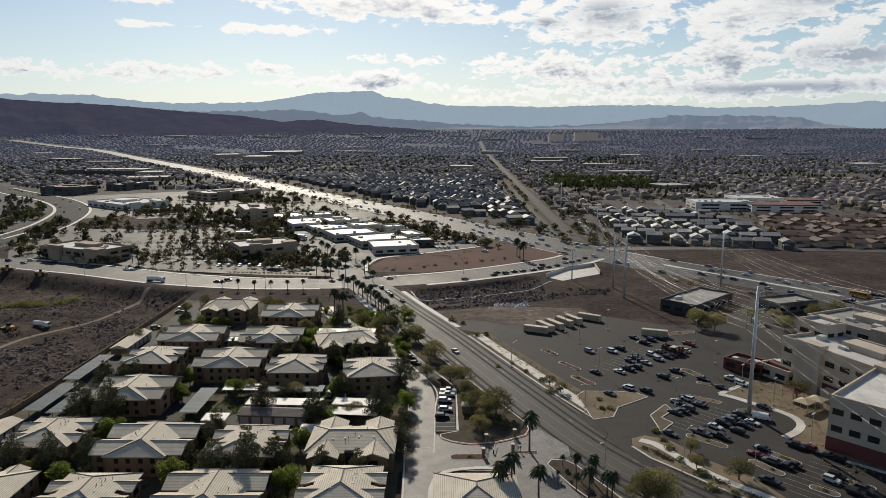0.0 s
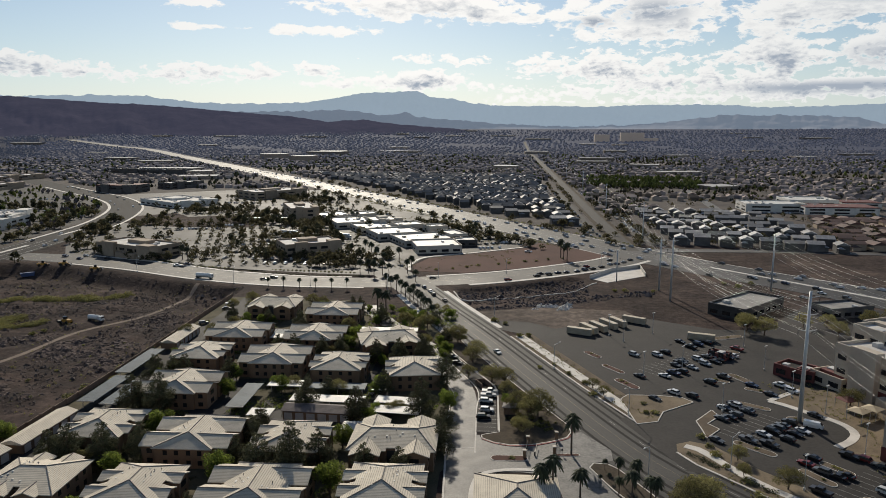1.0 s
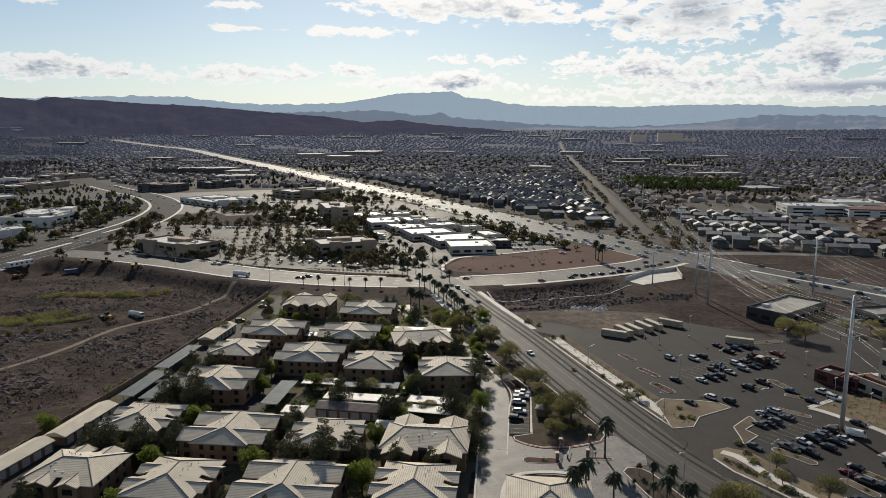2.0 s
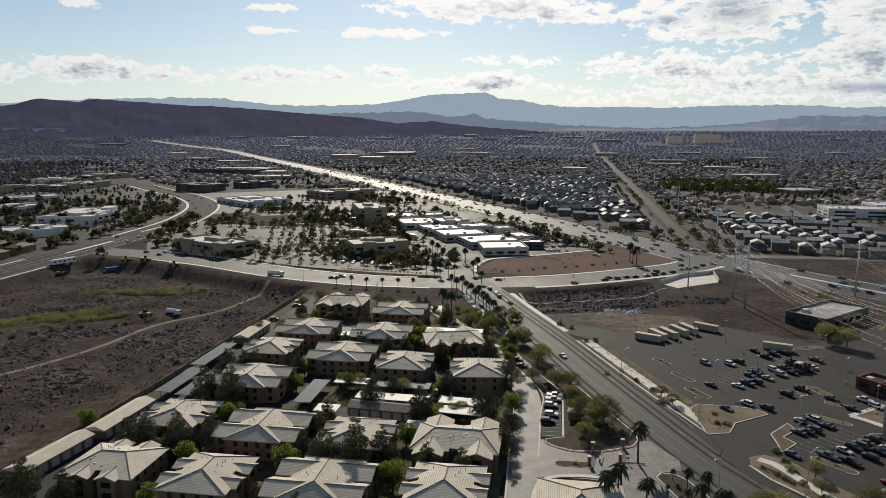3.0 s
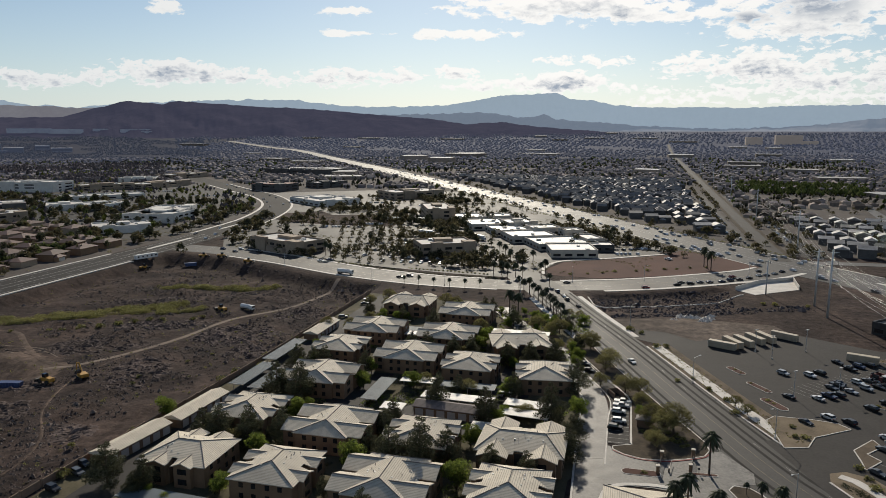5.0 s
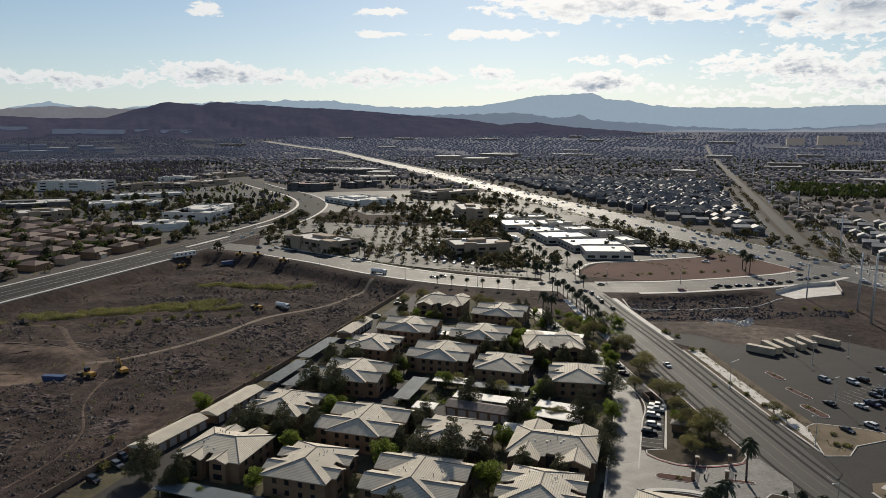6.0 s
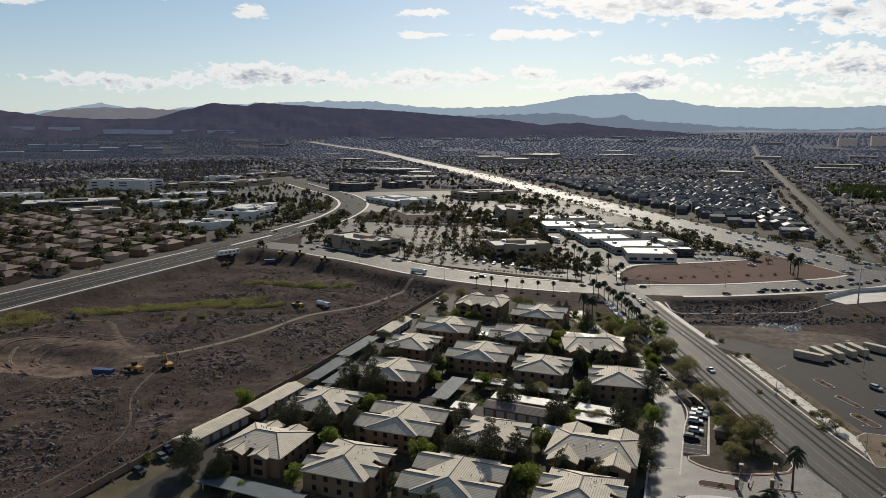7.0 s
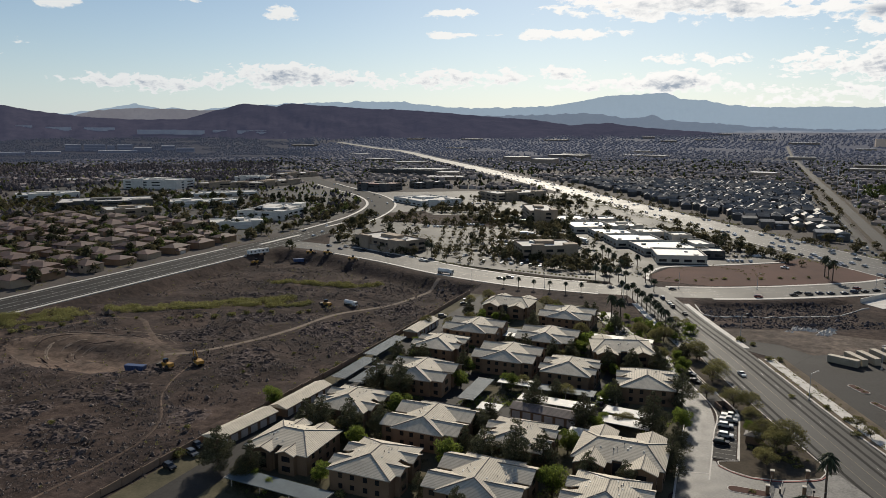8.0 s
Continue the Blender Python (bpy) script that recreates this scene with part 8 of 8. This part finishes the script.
loader(-266, 423, 10, "yellow loader beside the cross street")
loader(-306, 394, 70, "yellow loader beside the site office trailer")
loader(-281, 424, 35, "yellow loader beside the cross street")
loader(-239, 411, 20, "yellow loader beside the cross street")
truck(-187, 317, -15)
truck(-163, 390, -10, True, 8.0, 0.1)
truck(-215, 640, -4, False, 13, 0.1)
truck(-188, 640, -4, False, 13, 0.1)
truck(-160, 560, -8, False, 12, 0.1)
truck(-112, 545, -40, False, 12, 0.1)


def waste_skip(x, y, turn):
    skip = thing("skip", x, y, relief(x, y), turn, label="blue steel waste skip on the dirt", category="skip", group="skips")
    bm = bmesh.new()
    prism(bm, [(-3.4, 0), (3.4, 0), (4.0, 2.3), (-4.0, 2.3)], -1.2, 1.2)
    t = part("hull", bm, BINBLUE, skip)
    t.matrix_basis = pose(0, 0, 0.1, 90, 0, 0)
    for k, side in itertools.product(range(7), (-1, 1)):
        piece("rib", skip, BINBLUE, -3 + k, side * 1.22, 0.1, 0.12, 0.1, 2.2)


waste_skip(-203, 188, 12)
waste_skip(-284, 413, 40)
site = thing("site_office", -313.2, 406, relief(-313.2, 406) + 0.3, 69, label="long white site office trailer beside the road", category="trailer")
piece("body", site, WHITEP, 0, 0, 0.8, 16, 3, 2.7)
piece("roof", site, UNITMETAL, 0, 0, 3.5, 16.3, 3.3, 0.15)
for k in range(5):
    piece("window", site, GLASS, -6.4 + k * 3.2, -1.5, 1.8, 1.2, 0.1, 1.0)
for k in (-5, 0, 5):
    piece("support", site, DARKMETAL, k, 0, -1.2, 0.6, 2.4, 2.05)


# ---------------------------------------------------------------- gate of the apartment complex
IRON = mat("black_iron", (0.03, 0.03, 0.03), (0.02, 0.02, 0.02), 0.5, 4.0, 0.5, metal=0.4)


def iron_gate(x, y, turn, length):
    ob = thing("iron_gate", x, y, 0.1, turn, label="black iron gate leaf across the drive", category="gate", group="gates")
    bm = bmesh.new()
    box(bm, 0, -0.03, 0.15, length, 0.03, 0.23)
    box(bm, 0, -0.03, 1.75, length, 0.03, 1.83)
    for e in (0, length - 0.08):
        box(bm, e, -0.03, 0.15, e + 0.08, 0.03, 1.85)
    part("gate_frame", bm, IRON, ob)
    for k in range(int(length / 0.32)):
        piece("bar", ob, IRON, 0.2 + k * 0.32, 0, 0.2, 0.04, 0.04, 1.6)
    return ob


iron_gate(10.9, 174.6, 82, 6.2)
iron_gate(18.9, 177.4, 80, 5.6)


def pillar(x, y):
    ob = thing("gate_pillar", x, y, 0.1, 0, label="brown stucco gate pillar with pale cap", category="pillar", group="gate pillars")
    piece("shaft", ob, STUCCO, 0, 0, 0, 0.8, 0.8, 2.2)
    piece("cap", ob, TRIM, 0, 0, 2.2, 1.0, 1.0, 0.18)
    return ob


for x, y in ((10.6, 174), (11.9, 182.6), (18.6, 176.6), (20, 185.8)):
    pillar(x, y)


def call_box(x, y):
    ob = thing("call_box", x, y, 0.2, 0, label="grey gate call box on a post", category="call box", group="gate call boxes")
    piece("post", ob, DARKMETAL, 0, 0, 0, 0.12, 0.12, 1.1)
    piece("panel", ob, DARKMETAL, 0, 0, 1.1, 0.45, 0.3, 0.6)
    return ob


call_box(20.6, 176.4), call_box(23, 176.4)
arm = thing("barrier_arm", 13.4, 175.6, 0.1, 80, label="white lift barrier arm on a grey post", category="barrier")
piece("post", arm, DARKMETAL, 0, 0, 0, 0.35, 0.35, 1.1)
piece("arm", arm, TRIM, 2.6, 0, 0.95, 5.2, 0.1, 0.14)
shed = thing("mail_shed", 8.2, 203.5, 0.1, -8, label="small dark-roofed mail shelter among trees", category="shelter")
piece("wall", shed, STUCCO, 0, 0, 0, 4.4, 3.2, 2.5)
bm = bmesh.new()
hip(bm, -2.2, -1.6, 2.2, 1.6, 2.52, 0.8, 0.5)
part("roof", bm, RIDGE, shed)
bin_pen = thing("bin_enclosure", -0.5, 226, 0.1, -65, label="low brown block bin enclosure with red edge", category="enclosure")
for x, y, sx, sy in ((0, -1.5, 5, 0.2), (0, 1.5, 5, 0.2), (-2.5, 0, 0.2, 3.2)):
    piece("panel", bin_pen, BLOCK, x, y, 0, sx, sy, 1.7)
ribbon_ob("kerb_drive_west", [(-9.4, 150), (-9.9, 167), (-10.5, 190), (-10.8, 211), (-10.0, 219), (-13.4, 229), (-21, 252), (-30.5, 273)], 0.25, -0.25, -0.2, 0.25, CONCRETE, "pale kerb along the drive", "kerb", 4)
ribbon_ob("kerb_drive_east", [(4.05, 190.5), (4.05, 222), (1.6, 230), (-6.2, 247.5), (-17, 273)], 0.2, -0.2, -0.2, 0.25, CONCRETE, "pale kerb behind the parking bays", "kerb", 4)
ribbon_ob("kerb_club", [(-2.6, 140), (-2.4, 158), (0.5, 165), (8, 167.2), (14, 167)], 0.9, -0.5, -0.2, 0.24, CONCRETE, "pale curved kerb round the clubhouse", "kerb", 2)
for k in range(12):
    piece_line = 190.2 + k * 2.72
    bm = bmesh.new()
    box(bm, -2.1, piece_line - 0.05, 0.05, 3.6, piece_line + 0.05, 0.122)
    tagged(new("bay_line", mesh_of(bm, PAINT)), label="worn white bay line beside the drive", category="road markings", kind="structure")
for x, y, h in ((30.5, 168.5, 0.35), (33, 163.5, 0.6), (36.5, 160, 0.75), (39, 151, 0.8)):
    grow("palm", x, y, h)
for k in range(26):
    t = random.random()
    grow("shrub", 7 + 14 * t + random.uniform(-1.5, 1.5), 203 - 13 * t + random.uniform(-4, 6), random.uniform(0.6, 1.1))
for x, y, sc in ((14, 204, 0.8), (7.5, 219, 0.9), (9.5, 193, 0.6), (-10, 274, 0.9)):
    grow("olive", x, y, sc)
for x, y in ((9.3, 137.2), (8.1, 137)):
    ob = thing("cypress", x, y, 0, 0, label="slim dark cypress before the clubhouse", category="cypress", group="cypresses")
    bm = bmesh.new()
    tube(bm, (0, 0, 0), (0, 0, 6), 0.12, 0.04, 6)
    part("trunk", bm, BARK, ob)
    v, f = leaves([(0, 0, 0.9 + k * 0.65, 0.75 * (1 - k / 11) + 0.15) for k in range(10)], 110, 0.16, 5)
    raw("crown", v, f, PINE, ob)


for x, y, sc in ((-13.2, 213.5, 0.62), (6.5, 211, 0.6), (8.5, 208, 0.7)):
    grow("green", x, y, sc)
# ---------------------------------------------------------------- shade canopies below the offices
CANVAS = mat("tan_canvas", (0.45, 0.38, 0.27), (0.37, 0.31, 0.22), 0.3, 2.0, 0.9)
for x, y, turn, m, label in ((110.5, 205, 35, CANVAS, "tan canvas shade canopy on posts"), (115.5, 207, 35, CANVAS, "tan canvas shade canopy on posts"), (111.5, 214, 20, REDTRIM, "small red-roofed shade pavilion")):
    ob = thing("shade_canopy", x, y, 0.1, turn, label=label, category="canopy", group="shade canopies")
    bm = bmesh.new()
    hip(bm, -2.4, -2.4, 2.4, 2.4, 2.9, 0.9, 0.1, thick=0.06)
    part("roof", bm, m, ob)
    for a, b in itertools.product((-2.2, 2.2), (-2.2, 2.2)):
        piece("post", ob, STEEL, a, b, 0, 0.12, 0.12, 2.9)


bus = thing("school_bus", 213, 351, 0.13, -58, label="yellow school bus standing on the highway", category="bus")
bm = bmesh.new()
box(bm, -5.4, -1.2, 0.7, 4.2, 1.2, 3.1, 0.2)
part("body", bm, MACHINE, bus)
bm = bmesh.new()
box(bm, 4.1, -1.0, 0.7, 5.6, 1.0, 1.9, 0.15)
part("bonnet", bm, MACHINE, bus)
for k, sd_ in itertools.product(range(8), (-1, 1)):
    piece("window", bus, GLASS, -4.6 + k * 1.1, sd_ * 1.2, 1.9, 0.85, 0.06, 0.7)
for a, sd_ in itertools.product((-3.2, 4.2), (-1, 1)):
    bm = bmesh.new()
    tube(bm, (a, sd_ * 0.9, 0.5), (a, sd_ * 1.22, 0.5), 0.5, 0.5, 12)
    part("wheel", bm, TYRE, bus)
